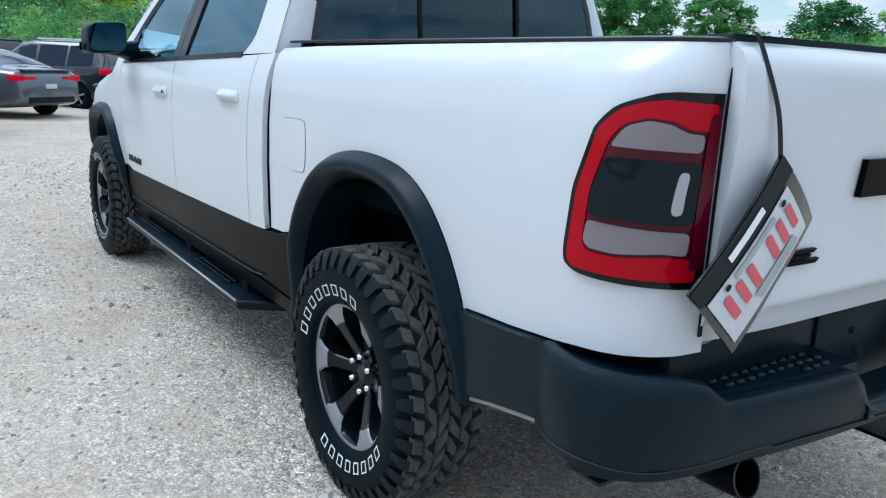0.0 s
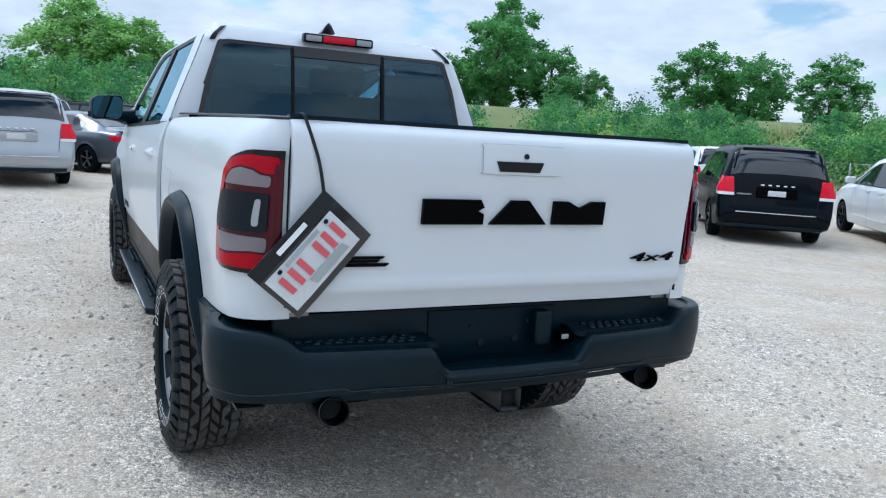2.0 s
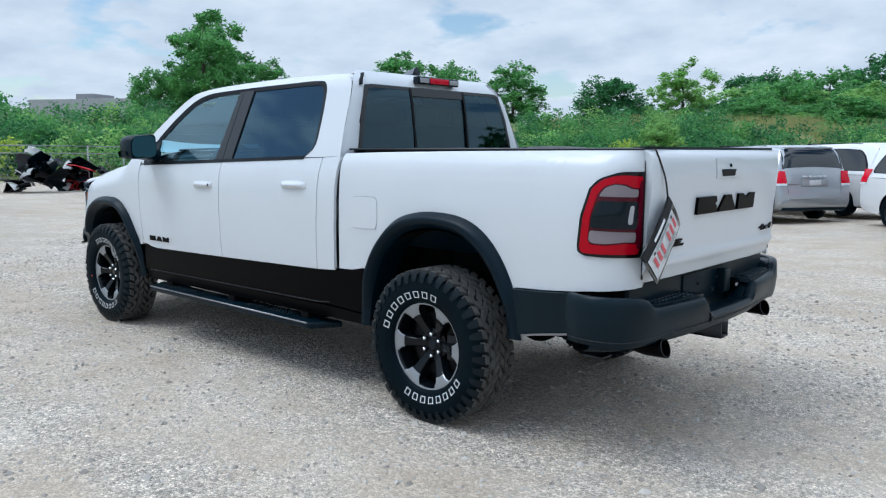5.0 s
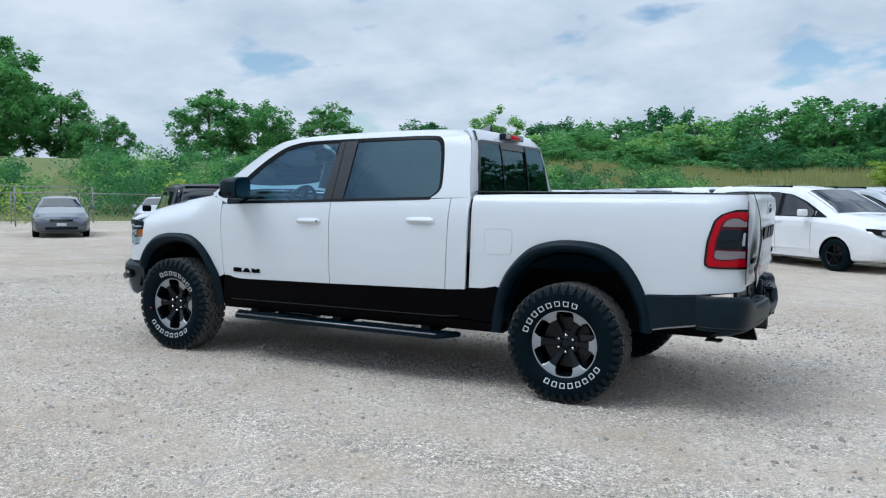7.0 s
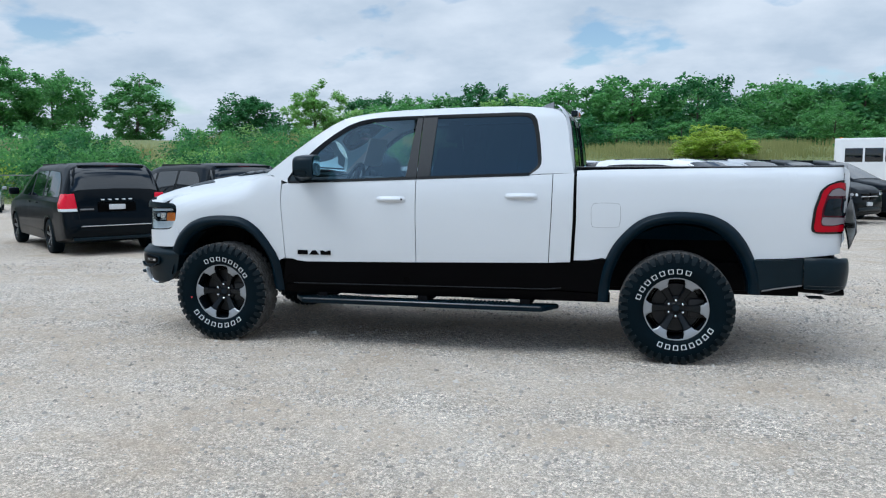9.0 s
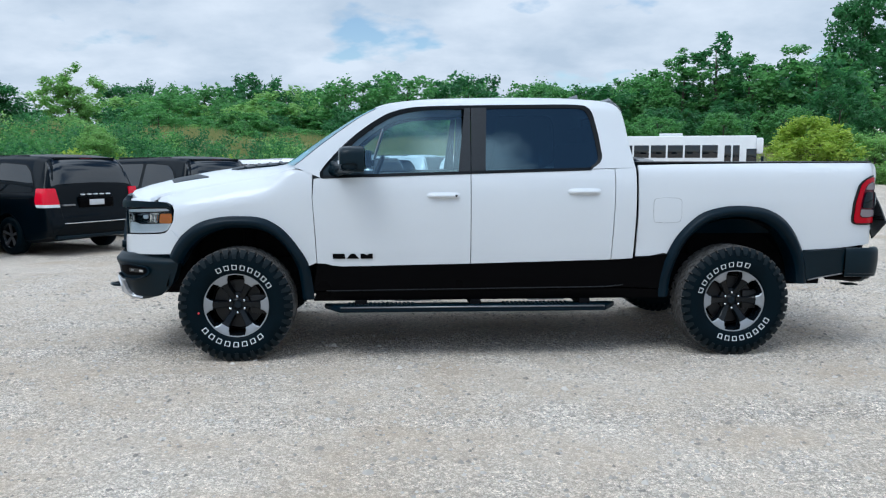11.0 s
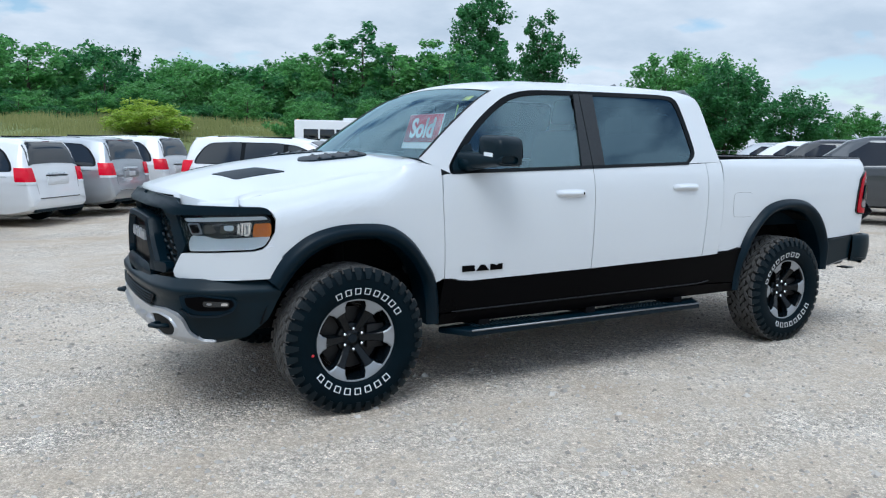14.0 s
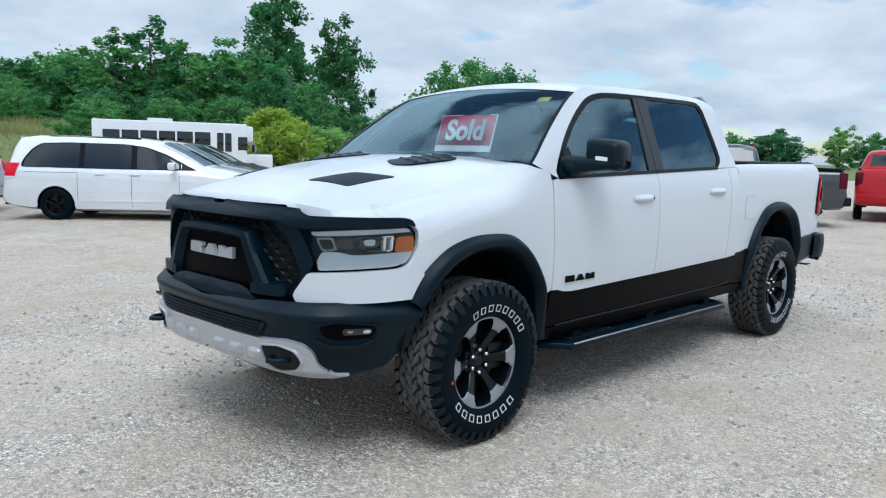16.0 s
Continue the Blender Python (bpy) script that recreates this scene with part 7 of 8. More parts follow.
    for s in (-1, 1):
        part("glass_band", patch(glassline, smoothmap(sh, 0.003), 0.0, 0.12, 0.06, s), M["trim"], ob, "black pillar band round the side windows")
        for o in ([(-3.52, 1.092), (-2.68, 1.092), (-2.66, 1.545), (-2.86, 1.515), (-3.22, 1.375), (-3.52, 1.20)], [(-2.56, 1.092), (-1.62, 1.092), (-1.62, 1.588), (-2.55, 1.568)], [(-1.52, 1.092), (-0.41, 1.100), (-0.45, 1.24), (-0.59, 1.44), (-0.76, 1.558), (-1.30, 1.585), (-1.52, 1.585)]):
            part("window", patch(soft(o, 0.05), smoothmap(sh, 0.006), 0.0, 0.12, 0.06, s), M["carglass"], ob)
        lens = []
        for z in (0.845, 0.895, 0.90, 0.98, 1.07, 1.145, 1.165):
            xr = rear_x(z)
            q = 0.004 if z in (0.845, 1.165) else 0.014
            row = [(xr - 0.235 - 0.05 * (z - 0.85), q), (xr - 0.15, q), (xr - 0.08, q + 0.012), (xr - 0.035, q + 0.020)]
            row = [(x, s * (sh.y(x, min(z, sh.at(x)[2] - 0.02)) + o), z) for x, o in row]
            row += [(xr + q - 0.002, s * 0.895, z), (xr + q + 0.004, s * 0.85, z), (xr + q + 0.004, s * (0.70 + 0.10 * (z - 0.85)), z), (xr - 0.02, s * (0.695 + 0.10 * (z - 0.85)), z)]
            lens.append(row)
        bm = grid(bmesh.new(), lens)
        for f in bm.faces:
            f.material_index = 1 if f.calc_center_median().z < 0.8975 else 0
        bmesh.ops.recalc_face_normals(bm, faces=bm.faces[:])
        part("tail_lamp", sharp(bm, 40), [M["redbright"], M["lampwhite"]], ob, "red tail lamp with white reversing lens")
        hl = part("head_lamp", patch(soft([(0.50, 0.74), (0.56, 0.865), (0.80, 0.885), (0.93, 0.90), (0.90, 0.80), (0.74, 0.735)], 0.03), lambda u, v: (float(np.interp(u, [0.45, 0.62, 0.82, 0.93], [-5.125, -5.10, -5.05, -4.78])) + 0.10 * (v - 0.72) - 0.02, -u, v), 0.06, 0.05, 0.05, s), M["smoke"], ob, "clear headlamp with dark bezel")
        part("reflector", patch([(0.60 + 0.05 * math.cos(q), 0.805 + 0.04 * math.sin(q)) for q in np.linspace(0, 6.28, 13)[:-1]], lambda u, v: (float(np.interp(u, [0.45, 0.62, 0.82, 0.93], [-5.125, -5.10, -5.05, -4.78])) + 0.10 * (v - 0.72) - 0.026, -u, v), 0.004, 0.05, 0.05, s), M["lampwhite"], hl)
        part("reflector", patch([(0.76 + 0.06 * math.cos(q), 0.815 + 0.04 * math.sin(q)) for q in np.linspace(0, 6.28, 13)[:-1]], lambda u, v: (float(np.interp(u, [0.45, 0.62, 0.82, 0.93], [-5.125, -5.10, -5.05, -4.78])) + 0.10 * (v - 0.72) - 0.026, -u, v), 0.004, 0.05, 0.05, s), M["clear"], hl)
        part("door_mirror", bbox(-3.50, -3.36, min(s * 1.0, s * 1.20), max(s * 1.0, s * 1.20), 1.09, 1.24, 0.05, 3), body, ob)
        for x0, z0 in ((-2.585, 0.30), (-1.505, 0.42), (-3.545, 0.34)):
            part("seam", patch([(x0, z0), (x0 + 0.007, z0), (x0 + 0.007, 1.05), (x0, 1.05)], smoothmap(sh, 0.002), 0.0, 0.1, 0.08, s), M["dark"], ob)
        part("slide_track", patch([(-1.50, 0.985), (-0.45, 0.985), (-0.45, 0.992), (-1.50, 0.992)], smoothmap(sh, 0.002), 0.0, 0.1, 0.08, s), M["dark"], ob)
        part("rocker_crease", patch([(-3.55, 0.415), (-1.55, 0.400), (-1.55, 0.43), (-3.55, 0.445)], smoothmap(sh, 0.008), 0.008, 0.2, 0.08, s), body, ob)
        part("gate_seam", grid(bmesh.new(), [[(rear_x(z) + 0.004, s * (0.685 + 0.10 * (z - 0.85) + o), z) for z in np.linspace(0.60, 1.10, 9)] for o in (0, 0.008)]), M["dark"], ob)
    part("gate_seam", bbox(-0.05, 0.026, -0.68, 0.68, 0.600, 0.608), M["dark"], ob)
    VANS[key] = ob
    return ob


VANS = {}


def van_pose(x, y, ang):
    return pose(x, y, tilt(x, y) - 0.005, 0, 0, ang + 180)


H1 = 145.5
van_at(-7.92, 5.86, H1 - 2.5, BODY["van_black"], "black", M["steel"], "black minivan parked with its tailgate towards the aisle")
van_at(-5.97, 7.43, H1 + 1.5, BODY["van_black"], "black", M["steel"], "black minivan with a white dealer plate")
van_at(-4.24, 9.75, H1 - 4, BODY["van_black"], "black", M["steel"], "black minivan with bright bumper strip")
van_at(-2.39, 12.62, H1 - 2, BODY["van_white"], "white", M["rimblack"], "white minivan with black wheels")
van_at(-0.75, 14.3, H1, BODY["van_silver"], "silver", M["steel"], "silver minivan in the parked row")
van_at(0.75, 16.3, H1, BODY["van_white"], "white", M["rimblack"], "white minivan in the parked row")
van_at(0.85, 14.63, H1 + 173, BODY["van_white"], "white", M["rimblack"], "white minivan parked nose out with black wheels")
van_at(2.29, 16.62, H1 + 173, BODY["van_silver"], "silver", M["steel"], "silver minivan parked nose out")
van_at(3.69, 18.87, H1 + 173, BODY["van_black"], "black", M["steel"], "black minivan parked nose out")
van_at(5.25, 21.1, H1 + 173, BODY["van_black"], "black", M["steel"], "black minivan parked nose out at the row's end")
van_at(-10.3, -2.12, 188, BODY["van_silver"], "silver", M["steel"], "silver minivan standing across the lot")
van_at(-21.5, -1.6, 218, BODY["van_silver"], "silver", M["steel"], "silver minivan behind the saloon")
van_at(-24.5, 0.8, 218, BODY["van_black"], "black", M["steel"], "black minivan behind the saloon")
van_at(-12.5, 12.5, H1, BODY["van_silver"], "silver", M["steel"], "silver minivan in the far row")
van_at(-10.6, 15.2, H1, BODY["van_white"], "white", M["rimblack"], "white minivan in the far row")

SEDANS = {}


def sedan_at(x, y, ang, key, label):
    m = pose(x, y, tilt(x, y) - 0.005, 0, 0, ang + 180)
    if key in SEDANS:
        return tagged(copy_thing(SEDANS[key], m), label)
    body = BODY[key]
    ob, sh = car("sedan", m, SEDAN, body, M["steel"], label, "car", 0.315, (-0.98, -3.68),
                 [(-2.72, -2.02, 1.12, 1.30, M["carglass"]), (-1.96, -1.18, 1.30, 1.13, M["carglass"])], None, (-3.16, -2.52, 0.92), (-1.45, -0.66, 0.92),
                 [("tail_lamp", (-0.30, -0.03, 0.62, 0.85, 0.77, 0.90), M["redbright"], "red wrap-round tail lamp"), ("tail_lamp_inner", (-0.12, -0.015, 0.36, 0.70, 0.81, 0.87), M["redbright"], ""), ("reflector", (-0.10, 0.0, 0.60, 0.66, 0.50, 0.56), M["redbright"], ""), ("boot_lip", (-0.22, -0.02, -0.66, 0.66, 0.985, 1.012), body, ""), ("head_lamp", (-4.52, -4.22, 0.50, 0.80, 0.58, 0.72), M["clear"], "clear headlamp"),
                  ("plate", (-0.02, 0.012, -0.15, 0.15, 0.62, 0.72), M["platewhite"], ""), ("front_plate", (-4.62, -4.56, -0.15, 0.15, 0.42, 0.52), M["platewhite"], ""),
                  ("grille", (-4.60, -4.5, -0.36, 0.36, 0.54, 0.66), M["carglass"], ""), ("lower_bumper", (-0.14, 0.006, -0.62, 0.62, 0.33, 0.46), M["blackplastic"], ""),
                  ("intake", (-4.62, -4.5, -0.5, 0.5, 0.30, 0.40), M["blackplastic"], "")], group="parked cars")
    for s in (-1, 1):
        part("door_mirror", bbox(-2.86, -2.74, min(s * 0.92, s * 1.08), max(s * 0.92, s * 1.08), 0.94, 1.06, 0.03, 3), body, ob)
    SEDANS[key] = ob
    return ob


sedan_at(-14.3, 0.40, 218, "sedan_grey", "grey saloon car with black wheels")
sedan_at(-23.6, 13.6, 325, "sedan_grey", "small dark grey saloon facing the lot by the fence")
sedan_at(-26.2, 21.2, 312, "van_silver", "small silver saloon facing the lot by the fence")
sedan_at(-20.5, -3.5, 192, "van_silver", "silver saloon in the far parking row")
sedan_at(-21.5, -0.5, 192, "sedan_grey", "grey saloon in the far parking row")


def suv_at(x, y, ang, label):
    m = pose(x, y, tilt(x, y) - 0.005, 0, 0, ang + 180)
    body = BODY["suv_dark"]
    ob, sh = car("suv", m, SUV, body, M["machined"], label, "suv", 0.37, (-0.95, -3.86),
                 [(-3.0, -2.2, 1.36, 1.60, M["carglass"]), (-2.12, -1.30, None, None, M["carglass"]), (-1.22, -0.50, None, 1.46, M["carglass"])], None, (-3.36, -2.72, 0.93), (-0.42, -0.14, 0.90),
                 [("tail_lamp", (-0.26, -0.03, 0.62, 0.95, 0.92, 1.08), M["redbright"], "red tail lamp"), ("head_lamp", (-4.74, -4.4, 0.55, 0.90, 0.74, 0.90), M["clear"], ""),
                  ("plate", (-0.05, 0.006, -0.15, 0.15, 0.80, 0.90), M["platewhite"], ""), ("lower_bumper", (-0.16, 0.012, -0.75, 0.75, 0.40, 0.56), M["blackplastic"], ""), ("roof_rail", (-2.3, -0.6, 0.58, 0.62, 1.75, 1.785), M["chrome"], "bright roof rail")])
    return ob


suv_at(-17.8, 2.8, 222, "dark blue-black suv with bright window line and alloy wheels")

PICKS = {}


def pickup_at(x, y, ang, key, label):
    m = pose(x, y, tilt(x, y) - 0.005, 0, 0, ang + 180)
    body = BODY[key]
    ob, sh = car("parked_pickup", m, PICK, body, M["machined"], label, "pickup truck", 0.40, (-1.20, -4.75),
                 [(-3.55, -2.82, 1.52, 1.76, M["carglass"]), (-2.74, -2.05, None, 1.74, M["carglass"])], None, (-4.15, -3.5, 0.93), (-1.965, -1.875, 0.84),
                 [("tail_lamp", (-0.20, -0.02, 0.80, 0.985, 0.92, 1.28), M["red"], "red tail lamp"), ("head_lamp", (-5.74, -5.4, 0.60, 0.94, 0.92, 1.08), M["clear"], ""),
                  ("rear_bumper", (-0.12, 0.10, -0.94, 0.94, 0.52, 0.72), M["blackplastic"] if key != "pickup_red" else body, "rear bumper"), ("name_bar", (-0.05, -0.012, -0.30, 0.30, 1.06, 1.14), M["satin"], "dark bar of the maker's name"),
                  ("bed_rail", (-1.82, -0.08, 0.85, 0.94, 1.345, 1.385), M["blackplastic"], "black bed rail"), ("front_bumper", (-5.86, -5.6, -0.90, 0.90, 0.48, 0.68), M["blackplastic"], ""), ("stop_lamp", (-2.02, -1.93, -0.12, 0.12, 1.84, 1.87), M["redbright"], "")], group="parked pickups")
    PICKS[key] = ob
    return ob


pickup_at(17.3, 2.0, 16, "pickup_red", "red pickup seen from behind on the lot")
pickup_at(15.2, 2.8, 122, "pickup_grey", "dark grey crew-cab pickup parked on the lot")
pickup_at(17.4, 5.4, 122, "pickup_black", "black pickup parked among others")
pickup_at(19.6, 8.0, 122, "van_white", "white pickup parked in the row")
pickup_at(21.8, 10.6, 122, "van_silver", "silver pickup parked in the row")

# white shuttle bus


def shuttle_bus():
    x, y = 12.6, 41.3
    ob = thing("shuttle_bus", pose(x, y, tilt(x, y) - 0.01, 0, 0, -21), "white shuttle bus with dark windows and a short bonnet", "bus")
    part("body", bbox(0, 8.6, 0, 2.4, 0.45, 3.18, 0.10, 3), BODY["van_white"], ob)
    part("cab_roof", bbox(7.6, 9.0, 0.1, 2.3, 2.1, 3.05, 0.14, 3), BODY["van_white"], ob)
    part("bonnet", bbox(8.5, 10.2, 0.15, 2.25, 0.5, 1.38, 0.15, 3), BODY["van_white"], ob)
    for i in range(6):
        part("window", bbox(0.55 + i * 1.0, 1.45 + i * 1.0, -0.012, 0.02, 1.85, 2.62, 0.02), M["carglass"], ob)
    d = part("door", bbox(6.75, 7.75, -0.014, 0.02, 0.7, 2.7, 0.02), BODY["van_white"], ob)
    for x0 in (6.82, 7.29):
        part("door_pane", bbox(x0, x0 + 0.38, -0.022, 0.0, 1.5, 2.6, 0.03), M["carglass"], d)
    bm = grid(bmesh.new(), [[(8.95, 0.25, 2.25), (8.95, 2.15, 2.25)], [(9.45, 0.3, 1.36), (9.45, 2.1, 1.36)]])
    part("windscreen", bm, M["carglass"], ob)
    part("side_glass", bbox(8.05, 8.62, -0.012, 0.02, 1.6, 2.4, 0.02), M["carglass"], ob)
    part("roof_unit", bbox(3.0, 4.4, 0.7, 1.8, 3.16, 3.36, 0.05), BODY["van_white"], ob)
    part("roof_lamp", bbox(0.1, 0.25, 1.1, 1.3, 3.16, 3.26, 0.02), M["amber"], ob)
    part("door_mirror", bbox(8.85, 9.0, -0.32, -0.12, 1.5, 1.95, 0.03), M["blackplastic"], ob)
    for wx in (2.2, 8.9):
        for wy, s in ((0.14, -1), (2.26, 1)):
            small_wheel(ob, wx, wy, 0.42, M["steel"], s)


shuttle_bus()


# ---------------------------------------------------------------- fences, lamp post, clutter
mesh_mat = bpy.data.materials.new("chain_link")
mesh_mat.use_nodes = True
_n, _l = mesh_mat.node_tree.nodes, mesh_mat.node_tree.links
_p = _n["Principled BSDF"]
_p.inputs["Base Color"].default_value = (0.42, 0.44, 0.45, 1)
_p.inputs["Metallic"].default_value = 0.6
_p.inputs["Roughness"].default_value = 0.5


def chain_fence(pts, h=1.8, post=3.0, label="galvanised chain-link fence with tubular posts", sag=0.0):
    ob = thing("chain_link_fence", Matrix(), label, "fence")
    prev = None
    wires = bmesh.new()
    for a, b in zip(pts, pts[1:]):
        A, B = Vector((*a, 0)), Vector((*b, 0))
        L = (B - A).length
        n = max(1, int(L / post))
        for i in range(n + 1):
            p = A.lerp(B, i / n)
            z = tilt(p.x, p.y)
            if i < n or b == pts[-1]:
                part("post", tube(bmesh.new(), [(p.x, p.y, z - 0.05), (p.x, p.y, z + h + 0.03)], 0.032, 8), M["steel"], ob)
            if i < n:
                q = A.lerp(B, (i + 1) / n)
                zq = tilt(q.x, q.y)
                part("rail", tube(bmesh.new(), [(p.x, p.y, z + h), (q.x, q.y, zq + h)], 0.024, 6), M["steel"], ob)
                # wire diamonds as thin slanted strips
                m = int((q - p).length / 0.22)
                for k in range(m):
                    for sg in (-1, 1):
                        t0, t1 = k / m, (k + sg * h / 0.22 * 0.5) / m
                        t1 = min(max(t1, 0), 1)
                        hh = h * abs(t1 - t0) * m / (h / 0.22 * 0.5)
                        u, v = p.lerp(q, t0), p.lerp(q, t1)
                        zu, zv = z + (zq - z) * t0, z + (zq - z) * t1
                        c = [wires.verts.new(w) for w in ((u.x, u.y, zu + 0.05), (u.x, u.y, zu + 0.062), (v.x, v.y, zv + hh), (v.x, v.y, zv + hh - 0.012))]
                        wires.faces.new(c)
    part("wire_mesh", wires, mesh_mat, ob, "woven wire mesh", False)
    return ob


chain_fence([(-28.5, 3.0), (-27.5, 10.0), (-29.2, 15.5), (-30.5, 20.5)])
chain_fence([(-35.0, 8.0), (-31.5, 20.5), (-23.0, 32.0), (-8.0, 43.5)], h=1.5, label="long low galvanised fence below the green bank")
chain_fence([(16, 51), (40, 52), (70, 51)], label="far galvanised fence beyond the bus")

lz = tilt(-62, 13.3)
lp = thing("lamp_post", pose(-62, 13.3, lz), "dark street lamp post beyond the lot", "lamp post")
part("pole", tube(bmesh.new(), [(0, 0, -0.3), (0, 0, 7.8 - lz)], [0.11, 0.07], 10), M["trim"], lp)
part("lamp_head", bbox(-0.12, 0.12, -1.05, 0.05, 7.78 - lz, 7.90 - lz, 0.04), M["trim"], lp)

crate = thing("timber_bin", pose(-46, 1.5, tilt(-46, 1.5), 0, 0, 100), "weathered grey timber-sided bin in the distance", "bin")
wood = mat("weathered_wood", (0.30, 0.28, 0.27), 0.9, vary=0.3, big=2, fine=30, bump=0.2)
for i in range(14):
    part("plank", bbox(-3.2 + i * 0.46, -2.78 + i * 0.46, -0.05, 0.0, 0.1, 1.7, 0.01), wood, crate)
part("back_panel", bbox(-3.2, 3.2, 0.02, 1.2, 0.1, 1.65, 0.02), wood, crate)
bl = thing("concrete_building", pose(-210, 108, 0), "low grey flat-roofed building far behind the trees", "building")
part("wall", bbox(-16, 16, -8, 8, 0, 13.5, 0.2), mat("concrete", (0.36, 0.36, 0.37), 0.9), bl)
part("roof", bbox(-6, -1, -4, 4, 13.5, 15, 0.2), mat("concrete_dark", (0.28, 0.28, 0.29), 0.9), bl)
bl.matrix_basis = pose(-185, 84, 0, 0, 0, 30)

# scrap heap by the fence: dark panels, white drums and a red tank
rnd = random.Random(5)


def panel_mesh(rng, w, h):
    """A bent car panel: a thin curved sheet with a folded edge and a ragged end."""
    bend, twist = rng.uniform(0.1, 0.5), rng.uniform(-0.3, 0.3)
    rows = []
    for i in range(7):
        u = i / 6 - 0.5
        row = []
        for j in range(6):
            v = j / 5 - 0.5
            cut = 1.0 - (0.25 * rng.random() if i in (0, 6) else 0.0)
            row.append((w * u * cut, h * v + 0.08 * h * math.sin(5 * u), bend * w * (0.25 - u * u) + twist * h * u * v - (0.06 if j in (0, 5) else 0.0)))
        rows.append(row)
    bm = grid(bmesh.new(), rows)
    bmesh.ops.solidify(bm, geom=bm.faces[:], thickness=0.012)
    return sharp(bm, 40)


def scrap_heap(x, y, spread, height, count, mats, label, seed):
    rng = random.Random(seed)
    ob = thing("scrap_panels", pose(x, y, tilt(x, y), 0, 0, rng.uniform(0, 360)), label, "scrap")
    for i in range(count):
        q = i / count
        r = spread * math.sqrt(rng.random()) * (1 - 0.75 * q)
        t = rng.uniform(0, 6.28)
        w, h = rng.uniform(0.5, 1.3), rng.uniform(0.35, 0.8)
        p = part("panel", panel_mesh(rng, w, h), M[mats[i % len(mats)]], ob)
        p.matrix_basis = pose(r * math.cos(t), r * math.sin(t), 0.12 + height * q * rng.uniform(0.75, 1.0), rng.uniform(-55, 55), rng.uniform(-55, 55), rng.uniform(0, 360))
    return ob


scrap_heap(-27.0, 7.8, 1.5, 1.45, 34, ("blackplastic", "gloss", "steel", "blackplastic", "gloss", "signwhite", "pillar"), "tall heap of dark car panels and bumpers", 3)
scrap_heap(-27.4, 9.4, 0.9, 1.15, 18, ("blackplastic", "steel", "gloss", "reddot", "signwhite"), "heap of dark and red car panels", 4)
scrap_heap(-28.2, 11.3, 0.9, 0.65, 12, ("steel", "blackplastic", "pillar", "signwhite"), "low heap of grey car parts by the fence", 5)
scrap_heap(-28.7, 13.0, 0.55, 0.45, 7, ("signwhite", "lampwhite", "steel"), "white wrapped bumpers on the gravel", 6)
scrap_heap(-28.3, 12.2, 0.4, 0.30, 5, ("blackplastic", "rubber"), "black plastic parts on the gravel", 7)

# ---------------------------------------------------------------- trees and shrubs


def leaves(verts, faces, centre, rad, count, size, rng, squash=1.0, shell=0.55):
    """Small leaf blades round a clump's centre, denser towards its skin."""
    cx, cy, cz = centre
    for _ in range(count):
        a, b = rng.random() * 2 * math.pi, rng.uniform(-1, 1)
        r = rad * (shell + (1 - shell) * rng.random()) * (0.70 + 0.55 * rng.random())
        q = math.sqrt(1 - b * b)
        x, y, z = cx + r * q * math.cos(a), cy + r * q * math.sin(a), cz + r * b * squash
        u = Vector((rng.gauss(0, 1), rng.gauss(0, 1), rng.gauss(0, 0.6))).normalized()
        v = u.cross(Vector((rng.gauss(0, 1), rng.gauss(0, 1), rng.gauss(0, 1)))).normalized()
        s = size * (0.6 + 0.8 * rng.random())
        k = len(verts)
        verts += [(x - u.x * s, y - u.y * s, z - u.z * s), (x + v.x * s * 0.55, y + v.y * s * 0.55, z + v.z * s * 0.55), (x + u.x * s, y + u.y * s, z + u.z * s), (x - v.x * s * 0.55, y - v.y * s * 0.55, z - v.z * s * 0.55)]
        faces.append((k, k + 1, k + 2, k + 3))


def leaf_object(name, verts, faces, material, parent=None):
    me = bpy.data.meshes.new(name)
    me.from_pydata(verts, [], faces)
    me.materials.append(material)
    ob = new(name, me)
    if parent is not None:
        ob.parent = parent
    return ob


